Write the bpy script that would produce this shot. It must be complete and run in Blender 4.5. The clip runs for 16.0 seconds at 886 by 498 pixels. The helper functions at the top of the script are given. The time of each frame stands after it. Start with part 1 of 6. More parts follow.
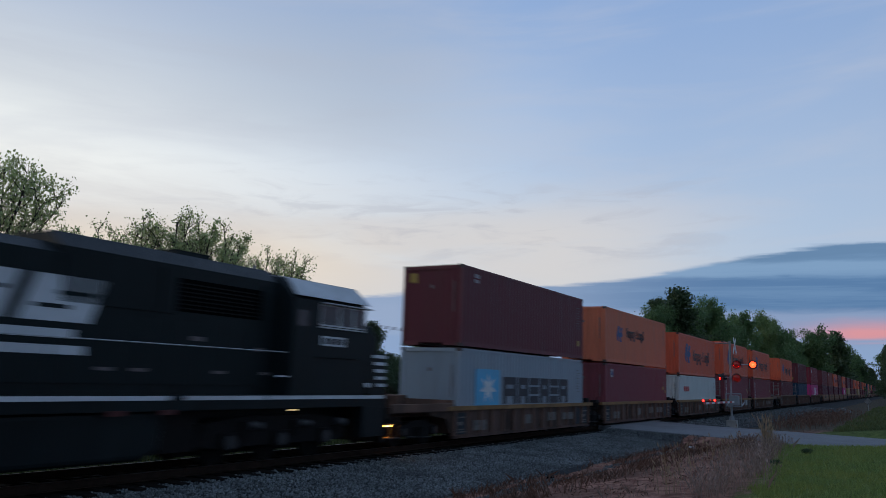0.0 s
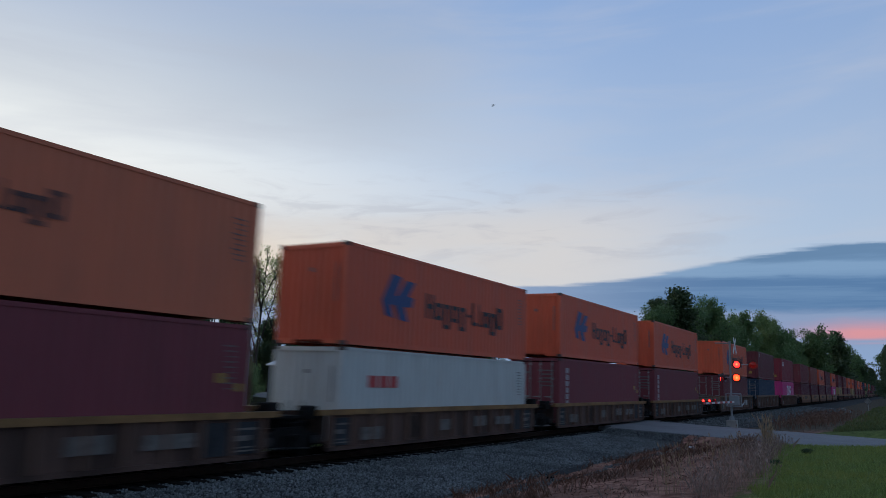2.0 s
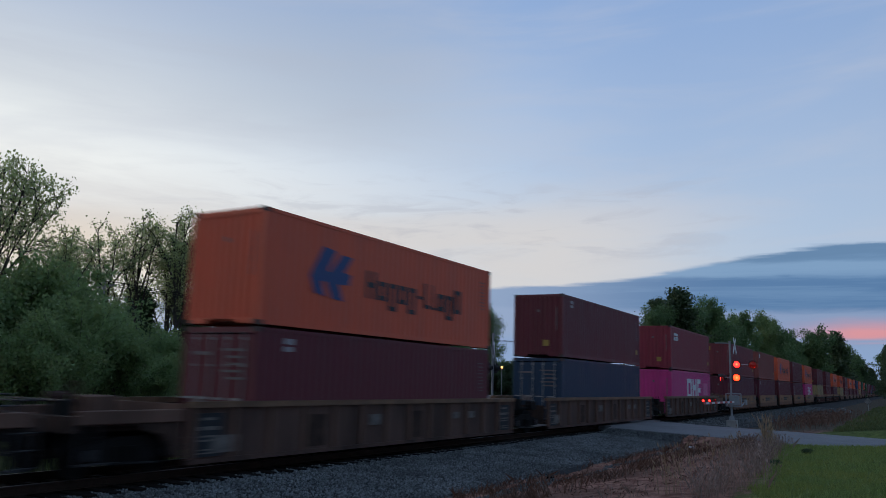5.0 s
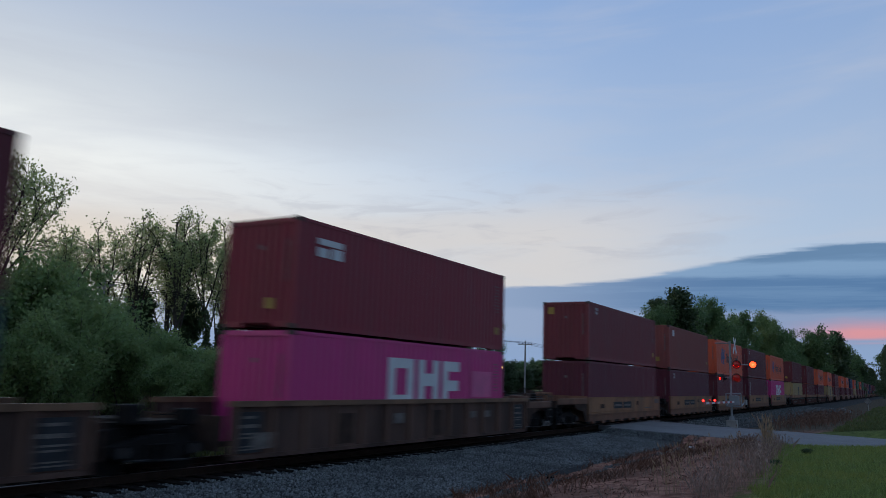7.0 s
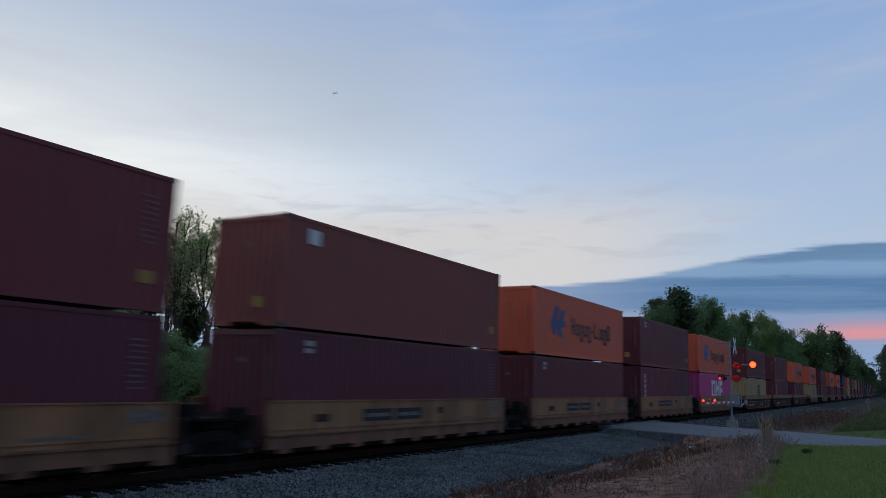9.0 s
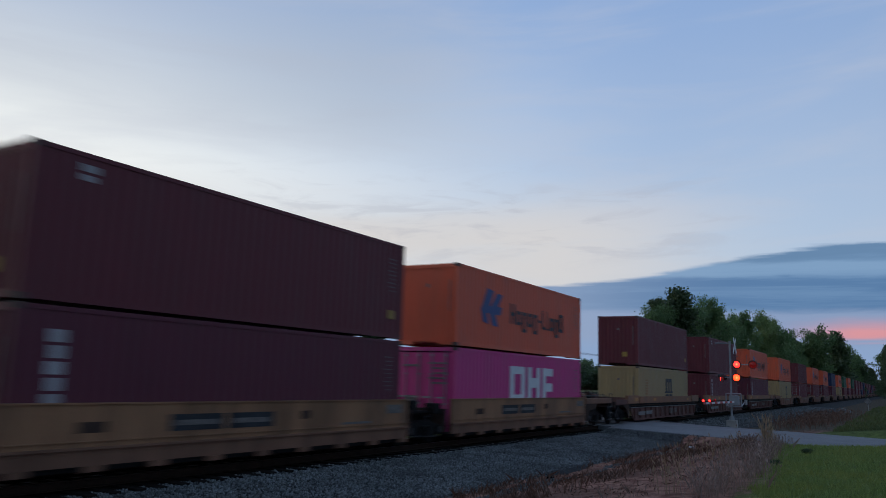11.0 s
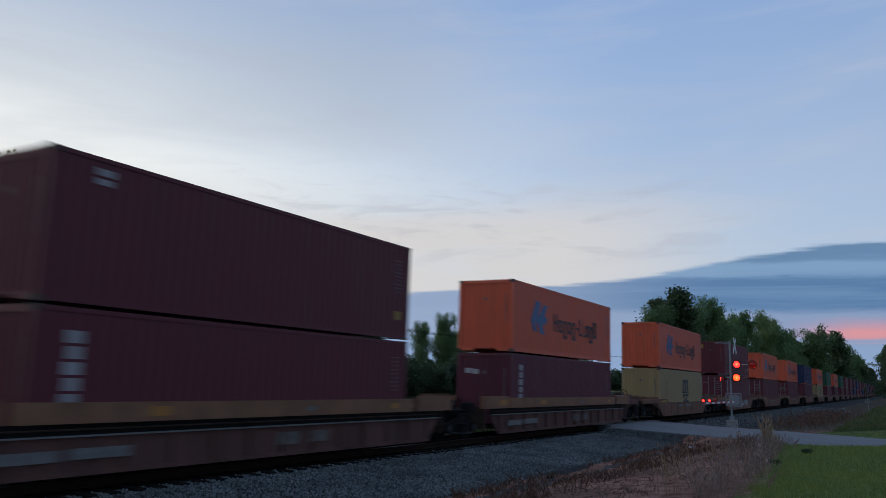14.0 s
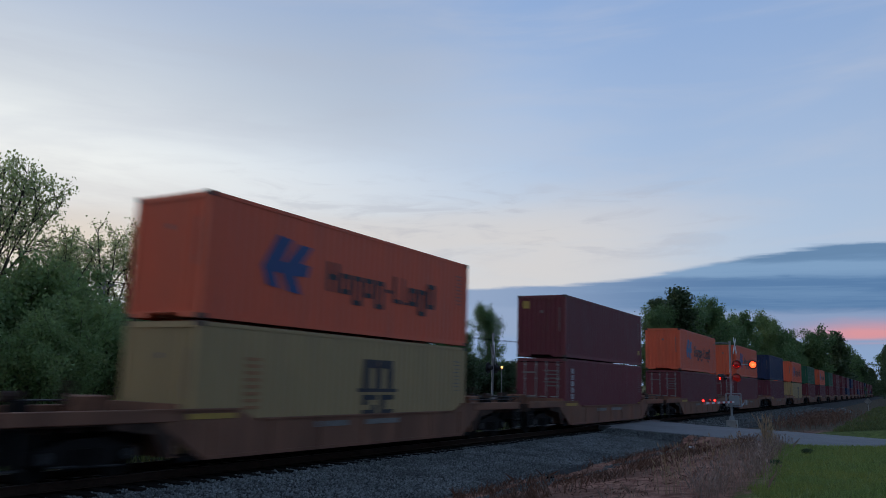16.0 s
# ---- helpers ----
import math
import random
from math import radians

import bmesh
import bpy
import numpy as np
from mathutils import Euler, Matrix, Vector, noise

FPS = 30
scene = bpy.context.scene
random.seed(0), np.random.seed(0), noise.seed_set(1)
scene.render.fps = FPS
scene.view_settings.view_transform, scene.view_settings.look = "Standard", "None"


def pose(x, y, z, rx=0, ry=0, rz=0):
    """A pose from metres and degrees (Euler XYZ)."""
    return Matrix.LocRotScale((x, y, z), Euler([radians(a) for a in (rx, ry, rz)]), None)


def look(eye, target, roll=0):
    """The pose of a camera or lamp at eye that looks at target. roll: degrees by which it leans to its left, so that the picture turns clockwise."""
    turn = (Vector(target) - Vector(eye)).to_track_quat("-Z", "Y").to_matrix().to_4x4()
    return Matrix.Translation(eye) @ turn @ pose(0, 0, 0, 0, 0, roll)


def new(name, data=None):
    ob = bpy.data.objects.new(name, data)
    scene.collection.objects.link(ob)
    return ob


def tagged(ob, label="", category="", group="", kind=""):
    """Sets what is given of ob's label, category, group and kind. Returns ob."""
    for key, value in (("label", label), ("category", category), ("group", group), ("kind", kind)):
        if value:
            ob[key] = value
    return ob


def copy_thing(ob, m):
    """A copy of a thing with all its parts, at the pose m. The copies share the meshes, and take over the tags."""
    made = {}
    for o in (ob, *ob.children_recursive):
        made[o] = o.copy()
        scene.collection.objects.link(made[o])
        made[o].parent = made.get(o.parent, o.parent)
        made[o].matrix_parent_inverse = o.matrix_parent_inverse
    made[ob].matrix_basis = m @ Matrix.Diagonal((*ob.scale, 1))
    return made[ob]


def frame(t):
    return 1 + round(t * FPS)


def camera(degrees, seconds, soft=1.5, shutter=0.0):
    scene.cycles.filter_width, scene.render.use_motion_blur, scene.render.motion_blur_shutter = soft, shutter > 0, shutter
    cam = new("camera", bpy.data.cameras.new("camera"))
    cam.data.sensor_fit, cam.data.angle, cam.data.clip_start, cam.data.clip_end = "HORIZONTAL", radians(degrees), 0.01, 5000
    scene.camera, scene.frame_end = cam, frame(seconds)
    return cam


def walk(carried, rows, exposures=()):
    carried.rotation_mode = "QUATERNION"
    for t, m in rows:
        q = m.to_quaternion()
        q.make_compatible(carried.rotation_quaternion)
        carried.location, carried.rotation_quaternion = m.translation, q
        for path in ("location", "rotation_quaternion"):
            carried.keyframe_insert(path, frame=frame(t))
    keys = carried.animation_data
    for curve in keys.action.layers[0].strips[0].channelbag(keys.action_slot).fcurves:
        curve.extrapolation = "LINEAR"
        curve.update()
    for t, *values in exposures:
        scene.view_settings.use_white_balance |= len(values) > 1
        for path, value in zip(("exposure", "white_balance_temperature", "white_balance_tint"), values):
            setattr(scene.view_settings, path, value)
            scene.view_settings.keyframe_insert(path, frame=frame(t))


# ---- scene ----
from math import cos, sin, pi

# the camera stands still beside the line
cam = camera(59.48, 16.0, soft=0.62, shutter=0.6)
EYE = Vector((0.0, 0.0, 2.082))
AIM = EYE + Vector((0.98615 * cos(radians(30.453)), 0.98615 * sin(radians(30.453)), sin(radians(9.546))))
STAND = look(EYE, AIM, 1.794)
walk(cam, [(0.0, STAND), (16.0, STAND)])

# ---------------------------------------------------------------- sky and light
SUN_AZ = 68.0          # degrees from +x towards +y, behind the trees
SUN_EL = 3.0


class Graph:
    """Short hand for building node trees."""

    def __init__(self, tree):
        self.t = tree

    def node(self, kind, **kw):
        n = self.t.nodes.new(kind)
        for k, v in kw.items():
            if k == "op":
                n.operation = v
            elif k == "blend":
                n.blend_type = v
        return n

    def put(self, sock, v):
        if hasattr(v, "is_output"):
            self.t.links.new(v, sock)
        else:
            sock.default_value = v

    def math(self, op, a, b=0.0, c=0.0):
        n = self.node("ShaderNodeMath", op=op)
        for i, v in enumerate((a, b, c)):
            self.put(n.inputs[i], v)
        return n.outputs[0]

    def step(self, x, lo, hi, to0=0.0, to1=1.0):
        n = self.node("ShaderNodeMapRange")
        n.interpolation_type = "SMOOTHSTEP"
        for i, v in enumerate((x, lo, hi, to0, to1)):
            self.put(n.inputs[i], v)
        return n.outputs[0]

    def mix(self, f, a, b, blend="MIX"):
        n = self.node("ShaderNodeMix")
        n.data_type, n.blend_type = "RGBA", blend
        self.put(n.inputs[0], f)
        for i, v in ((6, a), (7, b)):
            self.put(n.inputs[i], v if hasattr(v, "is_output") else (*v, 1.0)[:4])
        return n.outputs[2]

    def noise(self, vec, scale, detail=4.0, rough=0.55, dist=0.0):
        n = self.node("ShaderNodeTexNoise")
        if vec is not None:
            self.t.links.new(vec, n.inputs["Vector"])
        n.inputs["Scale"].default_value, n.inputs["Detail"].default_value = scale, detail
        n.inputs["Roughness"].default_value, n.inputs["Distortion"].default_value = rough, dist
        return n.outputs["Fac"]

    def stretch(self, vec, sx, sy, sz):
        n = self.node("ShaderNodeVectorMath", op="MULTIPLY")
        self.t.links.new(vec, n.inputs[0])
        n.inputs[1].default_value = (sx, sy, sz)
        return n.outputs[0]


def build_world():
    w = bpy.data.worlds.new("dusk_sky")
    scene.world = w
    w.use_nodes = True
    t = w.node_tree
    t.nodes.clear()
    g = Graph(t)
    out, bg = g.node("ShaderNodeOutputWorld"), g.node("ShaderNodeBackground")
    t.links.new(bg.outputs[0], out.inputs[0])
    nishita = g.node("ShaderNodeTexSky")
    nishita.sky_type = "NISHITA"
    nishita.sun_disc = False
    nishita.sun_elevation, nishita.sun_rotation = radians(SUN_EL), radians(90.0 - SUN_AZ)
    nishita.air_density, nishita.dust_density, nishita.ozone_density = 1.0, 0.6, 2.0
    d = g.node("ShaderNodeTexCoord").outputs["Generated"]
    sep = g.node("ShaderNodeSeparateXYZ")
    t.links.new(d, sep.inputs[0])
    x, y, z = sep.outputs
    el = g.math("MULTIPLY", g.math("ARCSINE", z), 57.29578)
    az = g.math("MULTIPLY", g.math("ARCTAN2", y, x), 57.29578)
    # clear air: blue overhead, paler low down, dimmer in the east
    west = g.math("ADD", g.math("MULTIPLY", x, cos(radians(SUN_AZ))), g.math("MULTIPLY", y, sin(radians(SUN_AZ))))
    air = g.mix(g.step(el, 8.0, 32.0), (0.50, 0.62, 0.84), (0.30, 0.46, 0.80))
    air = g.mix(g.step(west, -0.9, 0.5), (0.16, 0.27, 0.44), air)
    sky = g.mix(0.08, air, nishita.outputs[0])
    # long soft streaks of high cloud
    long = g.node("ShaderNodeCombineXYZ")
    g.put(long.inputs[0], g.math("ADD", g.math("MULTIPLY", az, 0.055), g.math("MULTIPLY", el, 0.05)))
    g.put(long.inputs[1], g.math("MULTIPLY", el, 0.30))
    soft = g.noise(long.outputs[0], 0.9, 5.0, 0.55, 0.5)
    fine = g.noise(long.outputs[0], 2.6, 5.0, 0.6, 0.7)
    veil = g.math("MULTIPLY", g.step(az, 12.0, 66.0), g.step(el, 30.0, 14.0))
    sky = g.mix(g.math("MULTIPLY", veil, 0.95), sky, (1.20, 1.23, 1.19))
    sky = g.mix(g.math("MULTIPLY", g.step(soft, 0.40, 0.72), 0.32), sky, (0.66, 0.70, 0.82))
    sky = g.mix(g.math("MULTIPLY", g.math("MULTIPLY", g.step(el, 33.0, 22.0), g.step(el, 13.0, 20.0)), g.math("MULTIPLY", g.step(az, 22.0, 38.0), g.step(az, 42.0, 56.0, 0.46, 0.36))), sky, (0.45, 0.52, 0.63))
    # pale pinkish layer low in the west and its grey streaks
    low = g.math("MULTIPLY", g.step(el, 16.0, 10.0), g.step(az, 2.0, 24.0))
    sky = g.mix(g.math("MULTIPLY", low, g.step(soft, 0.25, 0.60, 0.45, 0.95)), sky, (0.83, 0.81, 0.81))
    grey = g.math("MULTIPLY", g.math("MULTIPLY", g.step(el, 7.0, 10.0), g.step(el, 17.0, 12.5)), g.step(fine, 0.47, 0.66))
    sky = g.mix(g.math("MULTIPLY", g.math("MULTIPLY", grey, g.math("MULTIPLY", g.step(az, 4.0, 16.0), g.step(az, 56.0, 36.0, 0.25, 1.0))), 0.33), sky, (0.52, 0.54, 0.63))
    warm = g.math("MULTIPLY", g.math("MULTIPLY", g.step(el, 12.0, 8.0), g.step(el, 4.5, 7.5)), g.step(az, 30.0, 44.0))
    sky = g.mix(g.math("MULTIPLY", warm, 0.8), sky, (1.0, 0.87, 0.72))
    # blue-grey bank along the northern horizon, in two layers with thin streaks
    thin = g.node("ShaderNodeCombineXYZ")
    g.put(thin.inputs[0], g.math("MULTIPLY", az, 0.045))
    g.put(thin.inputs[1], g.math("MULTIPLY", el, 0.95))
    streak = g.noise(thin.outputs[0], 1.3, 6.0, 0.62, 0.4)
    edge = g.math("ADD", el, g.math("ADD", g.math("MULTIPLY", g.math("SUBTRACT", fine, 0.5), 0.7), g.math("MULTIPLY", g.math("SUBTRACT", streak, 0.5), 1.1)))
    top = g.math("SUBTRACT", g.step(az, 2.5, 18.0, 9.6, 7.85), g.math("MULTIPLY", g.math("MAXIMUM", g.math("SUBTRACT", az, 14.0), 0.0), 0.085))
    bank = g.math("MULTIPLY", g.step(g.math("SUBTRACT", top, edge), -0.10, 0.30), g.step(az, 75.0, 36.0))
    tone = g.mix(g.step(edge, 7.3, 7.9), (0.105, 0.235, 0.46), (0.25, 0.42, 0.66))
    tone = g.mix(g.step(edge, 8.3, 8.8), tone, (0.15, 0.285, 0.49))
    tone = g.mix(g.math("MULTIPLY", g.step(streak, 0.45, 0.68), 0.55), tone, (0.20, 0.36, 0.60))
    tone = g.mix(g.math("MULTIPLY", g.step(edge, 5.6, 4.9), 0.8), tone, (0.34, 0.44, 0.67))
    tone = g.mix(g.step(az, 9.0, 30.0, 0.0, 0.9), tone, (0.36, 0.48, 0.71))
    sky = g.mix(g.math("MULTIPLY", bank, 0.95), sky, tone)
    # pink break low in the north, clear blue under it
    pink = g.math("MULTIPLY", g.math("MULTIPLY", g.step(edge, 3.0, 3.6), g.step(edge, 4.9, 3.9)), g.step(az, 7.5, 2.0))
    sky = g.mix(g.math("MULTIPLY", pink, g.step(streak, 0.32, 0.58, 0.45, 0.88)), sky, (0.92, 0.38, 0.40))
    clear = g.math("MULTIPLY", g.step(edge, 3.6, 2.6), g.step(az, 70.0, 40.0))
    sky = g.mix(g.math("MULTIPLY", clear, 0.85), sky, (0.32, 0.46, 0.72))
    t.links.new(sky, bg.inputs[0])
    bg.inputs[1].default_value = 0.8


build_world()
lamp = bpy.data.lights.new("sun", "SUN")
lamp.energy, lamp.angle, lamp.color = 0.25, radians(20), (1.0, 0.82, 0.66)
sun = new("sun", lamp)
SUN_DIR = Vector((cos(radians(SUN_AZ)) * cos(radians(9)), sin(radians(SUN_AZ)) * cos(radians(9)), sin(radians(9))))
sun.matrix_world = look(SUN_DIR * 100, (0, 0, 0))
scene.view_settings.exposure = 0.0


# ---------------------------------------------------------------- materials
def paint(name, rgb, rough=0.55, metal=0.0, vary=0.18, dirt=None, dirt_amount=0.25, scale=1.5, bump=0.15, grain=40.0, streaks=False, rand=0.0, spec=0.5, emit=None, power=0.0):
    """A surface with large stains, fine grain and a fine relief."""
    m = bpy.data.materials.new(name)
    m.use_nodes = True
    t = m.node_tree
    g = Graph(t)
    b = t.nodes["Principled BSDF"]
    co = g.node("ShaderNodeTexCoord").outputs["Object"]
    big = g.noise(g.stretch(co, 1.0, 1.0, 0.25) if streaks else co, scale, 5.0, 0.6, 0.3)
    small = g.noise(co, grain, 3.0, 0.6)
    dark = tuple(c * (1 - vary) for c in rgb)
    light = tuple(min(1.0, c * (1 + vary)) for c in rgb)
    col = g.mix(g.step(big, 0.3, 0.7), dark, light)
    col = g.mix(g.math("MULTIPLY", g.step(small, 0.35, 0.75), 0.35), col, tuple(c * (1 - vary) for c in dark))
    if dirt:
        spots = g.noise(g.stretch(co, 1.0, 1.0, 0.12) if streaks else co, scale * 3.1, 6.0, 0.7, 0.5)
        col = g.mix(g.math("MULTIPLY", g.step(spots, 0.52, 0.75), dirt_amount), col, dirt)
    if rand:
        info = g.node("ShaderNodeObjectInfo").outputs["Random"]
        isl = g.node("ShaderNodeNewGeometry").outputs["Random Per Island"]
        r = g.math("FRACT", g.math("ADD", info, isl))
        col = g.mix(1.0, col, g.mix(r, (1 - rand,) * 3, (1 + rand,) * 3), "MULTIPLY")
    t.links.new(col, b.inputs["Base Color"])
    b.inputs["Metallic"].default_value = metal
    b.inputs["Specular IOR Level"].default_value = spec
    g.put(b.inputs["Roughness"], g.step(big, 0.2, 0.8, max(0.05, rough - 0.1), min(1.0, rough + 0.12)))
    if bump:
        bp = g.node("ShaderNodeBump")
        bp.inputs["Strength"].default_value, bp.inputs["Distance"].default_value = bump, 0.02
        t.links.new(small, bp.inputs["Height"])
        t.links.new(bp.outputs[0], b.inputs["Normal"])
    if emit:
        b.inputs["Emission Color"].default_value = (*emit, 1.0)
        b.inputs["Emission Strength"].default_value = power
    return m


RUST = (0.12, 0.045, 0.034)
BOX = {
    "burgundy": paint("burgundy_paint", (0.122, 0.023, 0.034), 0.5, spec=0.3, dirt=RUST, dirt_amount=0.2, streaks=True, vary=0.10),
    "oxblood": paint("oxblood_paint", (0.178, 0.037, 0.048), 0.55, spec=0.3, dirt=RUST, dirt_amount=0.3, streaks=True, vary=0.12),
    "wine": paint("wine_paint", (0.104, 0.021, 0.038), 0.5, spec=0.3, dirt=RUST, dirt_amount=0.2, streaks=True, vary=0.10),
    "maroon": paint("dull_maroon_paint", (0.190, 0.045, 0.060), 0.6, spec=0.3, dirt=RUST, dirt_amount=0.25, streaks=True, vary=0.12),
    "red": paint("red_oxide_paint", (0.230, 0.028, 0.047), 0.5, spec=0.3, dirt=RUST, dirt_amount=0.25, streaks=True, vary=0.10),
    "faded": paint("faded_oxide_paint", (0.245, 0.072, 0.066), 0.65, spec=0.3, dirt=(0.1, 0.05, 0.05), dirt_amount=0.3, streaks=True, vary=0.10),
    "orange": paint("orange_paint", (0.62, 0.096, 0.040), 0.5, dirt=(0.42, 0.11, 0.045), dirt_amount=0.3, streaks=True, vary=0.10),
    "dull_orange": paint("weathered_orange_paint", (0.58, 0.155, 0.080), 0.6, dirt=(0.3, 0.12, 0.06), dirt_amount=0.4, streaks=True, vary=0.10),
    "grey": paint("pale_grey_paint", (0.235, 0.285, 0.335), 0.5, dirt=(0.25, 0.2, 0.16), dirt_amount=0.2, streaks=True, vary=0.10),
    "white": paint("off_white_paint", (0.50, 0.53, 0.52), 0.5, dirt=(0.35, 0.2, 0.12), dirt_amount=0.3, streaks=True, vary=0.10),
    "blue": paint("dark_blue_paint", (0.010, 0.036, 0.078), 0.5, spec=0.3, dirt=(0.06, 0.05, 0.05), dirt_amount=0.3, streaks=True, vary=0.10),
    "navy": paint("navy_paint", (0.008, 0.022, 0.074), 0.5, spec=0.3, dirt=(0.06, 0.05, 0.05), dirt_amount=0.3, streaks=True, vary=0.10),
    "pink": paint("magenta_paint", (0.52, 0.030, 0.200), 0.5, dirt=(0.3, 0.05, 0.12), dirt_amount=0.3, streaks=True, vary=0.10),
    "yellow": paint("dull_yellow_paint", (0.325, 0.232, 0.110), 0.55, dirt=(0.3, 0.2, 0.08), dirt_amount=0.3, streaks=True, vary=0.10),
    "green": paint("green_paint", (0.014, 0.085, 0.050), 0.5, spec=0.3, dirt=(0.05, 0.08, 0.05), dirt_amount=0.3, streaks=True, vary=0.10),
}
M_WHITE = paint("white_marking", (0.60, 0.63, 0.66), 0.6, vary=0.1)
M_YELLOW = paint("yellow_marking", (0.36, 0.23, 0.045), 0.6, vary=0.15)
M_AMBER = paint("amber_reflective_patch", (0.40, 0.17, 0.03), 0.6, vary=0.15)
M_PINKPATCH = paint("pale_pink_patch", (0.60, 0.12, 0.29), 0.6, vary=0.15)
M_DKBLUE = paint("logo_blue", (0.010, 0.050, 0.18), 0.5, vary=0.1)
M_MIDBLUE = paint("logo_dull_blue", (0.035, 0.11, 0.25), 0.5, vary=0.1)
M_SKYBLUE = paint("logo_sky_blue", (0.08, 0.38, 0.62), 0.5, vary=0.1)
M_INK = paint("ink_lettering", (0.018, 0.020, 0.030), 0.6, vary=0.1)
M_REDINK = paint("red_lettering", (0.45, 0.05, 0.05), 0.6, vary=0.1)
M_STEEL = paint("galvanised_steel", (0.26, 0.27, 0.29), 0.5, metal=0.4, vary=0.15)
M_CASTING = paint("worn_casting", (0.05, 0.03, 0.03), 0.6, dirt=RUST, dirt_amount=0.5)
M_BLACK = paint("black_loco_paint", (0.009, 0.0145, 0.0165), 0.42, vary=0.25, spec=0.12, dirt=(0.02, 0.02, 0.02), dirt_amount=0.35, streaks=True)
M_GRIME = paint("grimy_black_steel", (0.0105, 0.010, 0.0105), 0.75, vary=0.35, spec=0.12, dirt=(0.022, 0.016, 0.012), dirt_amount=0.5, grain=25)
M_CHORD_DULL = paint("dull_brown_chord_paint", (0.165, 0.095, 0.056), 0.6, spec=0.3, vary=0.35, dirt=(0.07, 0.045, 0.035), dirt_amount=0.7, scale=1.6)
# plates between the ribs, a darker brown than the ribs themselves
M_DARKWELL = paint("dark_brown_well_plate", (0.098, 0.058, 0.047), 0.75, vary=0.45, spec=0.2, dirt=(0.030, 0.025, 0.025), dirt_amount=0.8, scale=0.9, streaks=True)
M_RUSTWELL = paint("rusty_brown_well_paint", (0.138, 0.080, 0.060), 0.75, vary=0.40, spec=0.2, dirt=(0.050, 0.037, 0.033), dirt_amount=0.75, scale=0.8, streaks=True)
M_TANLOW = paint("grimy_red_tan_paint", (0.190, 0.095, 0.060), 0.7, spec=0.25, vary=0.3, dirt=(0.06, 0.036, 0.03), dirt_amount=0.7, scale=1.2, streaks=True)
M_TAN = paint("tan_well_paint", (0.270, 0.138, 0.072), 0.65, spec=0.25, vary=0.32, dirt=(0.075, 0.045, 0.034), dirt_amount=0.75, scale=0.9, streaks=True)
M_CHORD = paint("worn_yellow_chord_paint", (0.235, 0.130, 0.052), 0.65, spec=0.25, vary=0.35, dirt=(0.15, 0.075, 0.05), dirt_amount=0.7, scale=1.6)
M_REDTAN = paint("red_brown_well_paint", (0.19, 0.090, 0.058), 0.65, spec=0.25, vary=0.25, dirt=(0.10, 0.05, 0.04), dirt_amount=0.6, scale=0.9, streaks=True)
M_REDWELL = paint("dull_red_brown_plate_paint", (0.13, 0.064, 0.054), 0.75, vary=0.3, spec=0.2, dirt=(0.045, 0.034, 0.032), dirt_amount=0.7, scale=0.8, streaks=True)
M_DEEPCHORD = paint("worn_red_tan_chord_paint", (0.235, 0.118, 0.070), 0.65, spec=0.25, vary=0.22, dirt=(0.30, 0.14, 0.04), dirt_amount=0.5, scale=1.1)
M_RAIL = paint("dulled_rail_steel", (0.16, 0.15, 0.15), 0.5, metal=1.0, vary=0.1)
M_RAILSIDE = paint("rusty_rail_web", (0.032, 0.020, 0.015), 0.85, spec=0.1, vary=0.3)
M_TIE = paint("creosoted_wood", (0.012, 0.010, 0.009), 0.9, spec=0.05, vary=0.35, dirt=(0.026, 0.022, 0.019), dirt_amount=0.5, scale=4, rand=0.3)
M_STONE = paint("grey_ballast_stone", (0.155, 0.168, 0.172), 0.9, spec=0.2, vary=0.3, dirt=(0.07, 0.065, 0.06), dirt_amount=0.5, scale=0.7, rand=0.5, bump=0.3, grain=60)
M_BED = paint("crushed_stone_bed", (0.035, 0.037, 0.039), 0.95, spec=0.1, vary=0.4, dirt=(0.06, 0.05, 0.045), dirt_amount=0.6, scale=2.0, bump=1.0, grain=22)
M_ROAD = paint("worn_grey_asphalt", (0.15, 0.155, 0.165), 0.9, vary=0.18, dirt=(0.09, 0.09, 0.09), dirt_amount=0.4, scale=0.6, bump=0.4, grain=60)
M_STENCIL = paint("worn_stencil_paint", (0.17, 0.165, 0.16), 0.7, vary=0.3, dirt=(0.08, 0.05, 0.04), dirt_amount=0.6, scale=5)
M_FADED = paint("faded_white_marking", (0.36, 0.36, 0.38), 0.7, vary=0.15)
M_PATCH = paint("dark_repaint_patch", (0.030, 0.034, 0.040), 0.7, spec=0.2, vary=0.4, dirt=(0.06, 0.04, 0.03), dirt_amount=0.6, scale=2)
M_WELLMARK = paint("faint_well_marking", (0.145, 0.130, 0.120), 0.8, vary=0.45, dirt=(0.07, 0.05, 0.04), dirt_amount=0.8, scale=6)
M_NUMBER = paint("dull_number_paint", (0.15, 0.125, 0.13), 0.7, vary=0.2)
M_PLAT = paint("grimy_rust_platform", (0.055, 0.034, 0.027), 0.8, spec=0.15, vary=0.4, dirt=(0.02, 0.017, 0.016), dirt_amount=0.8, scale=2.4)
# near-black: oily stone with the shade under the train put into its colour
M_SHADEBED = paint("shade_dark_oily_ballast", (0.016, 0.014, 0.013), 0.95, spec=0.05, vary=0.4, dirt=(0.05, 0.045, 0.04), dirt_amount=0.5, scale=3.0, bump=0.8, grain=24)
M_GLASS = paint("dusty_cab_glass", (0.022, 0.028, 0.032), 0.2, vary=0.1, bump=0)


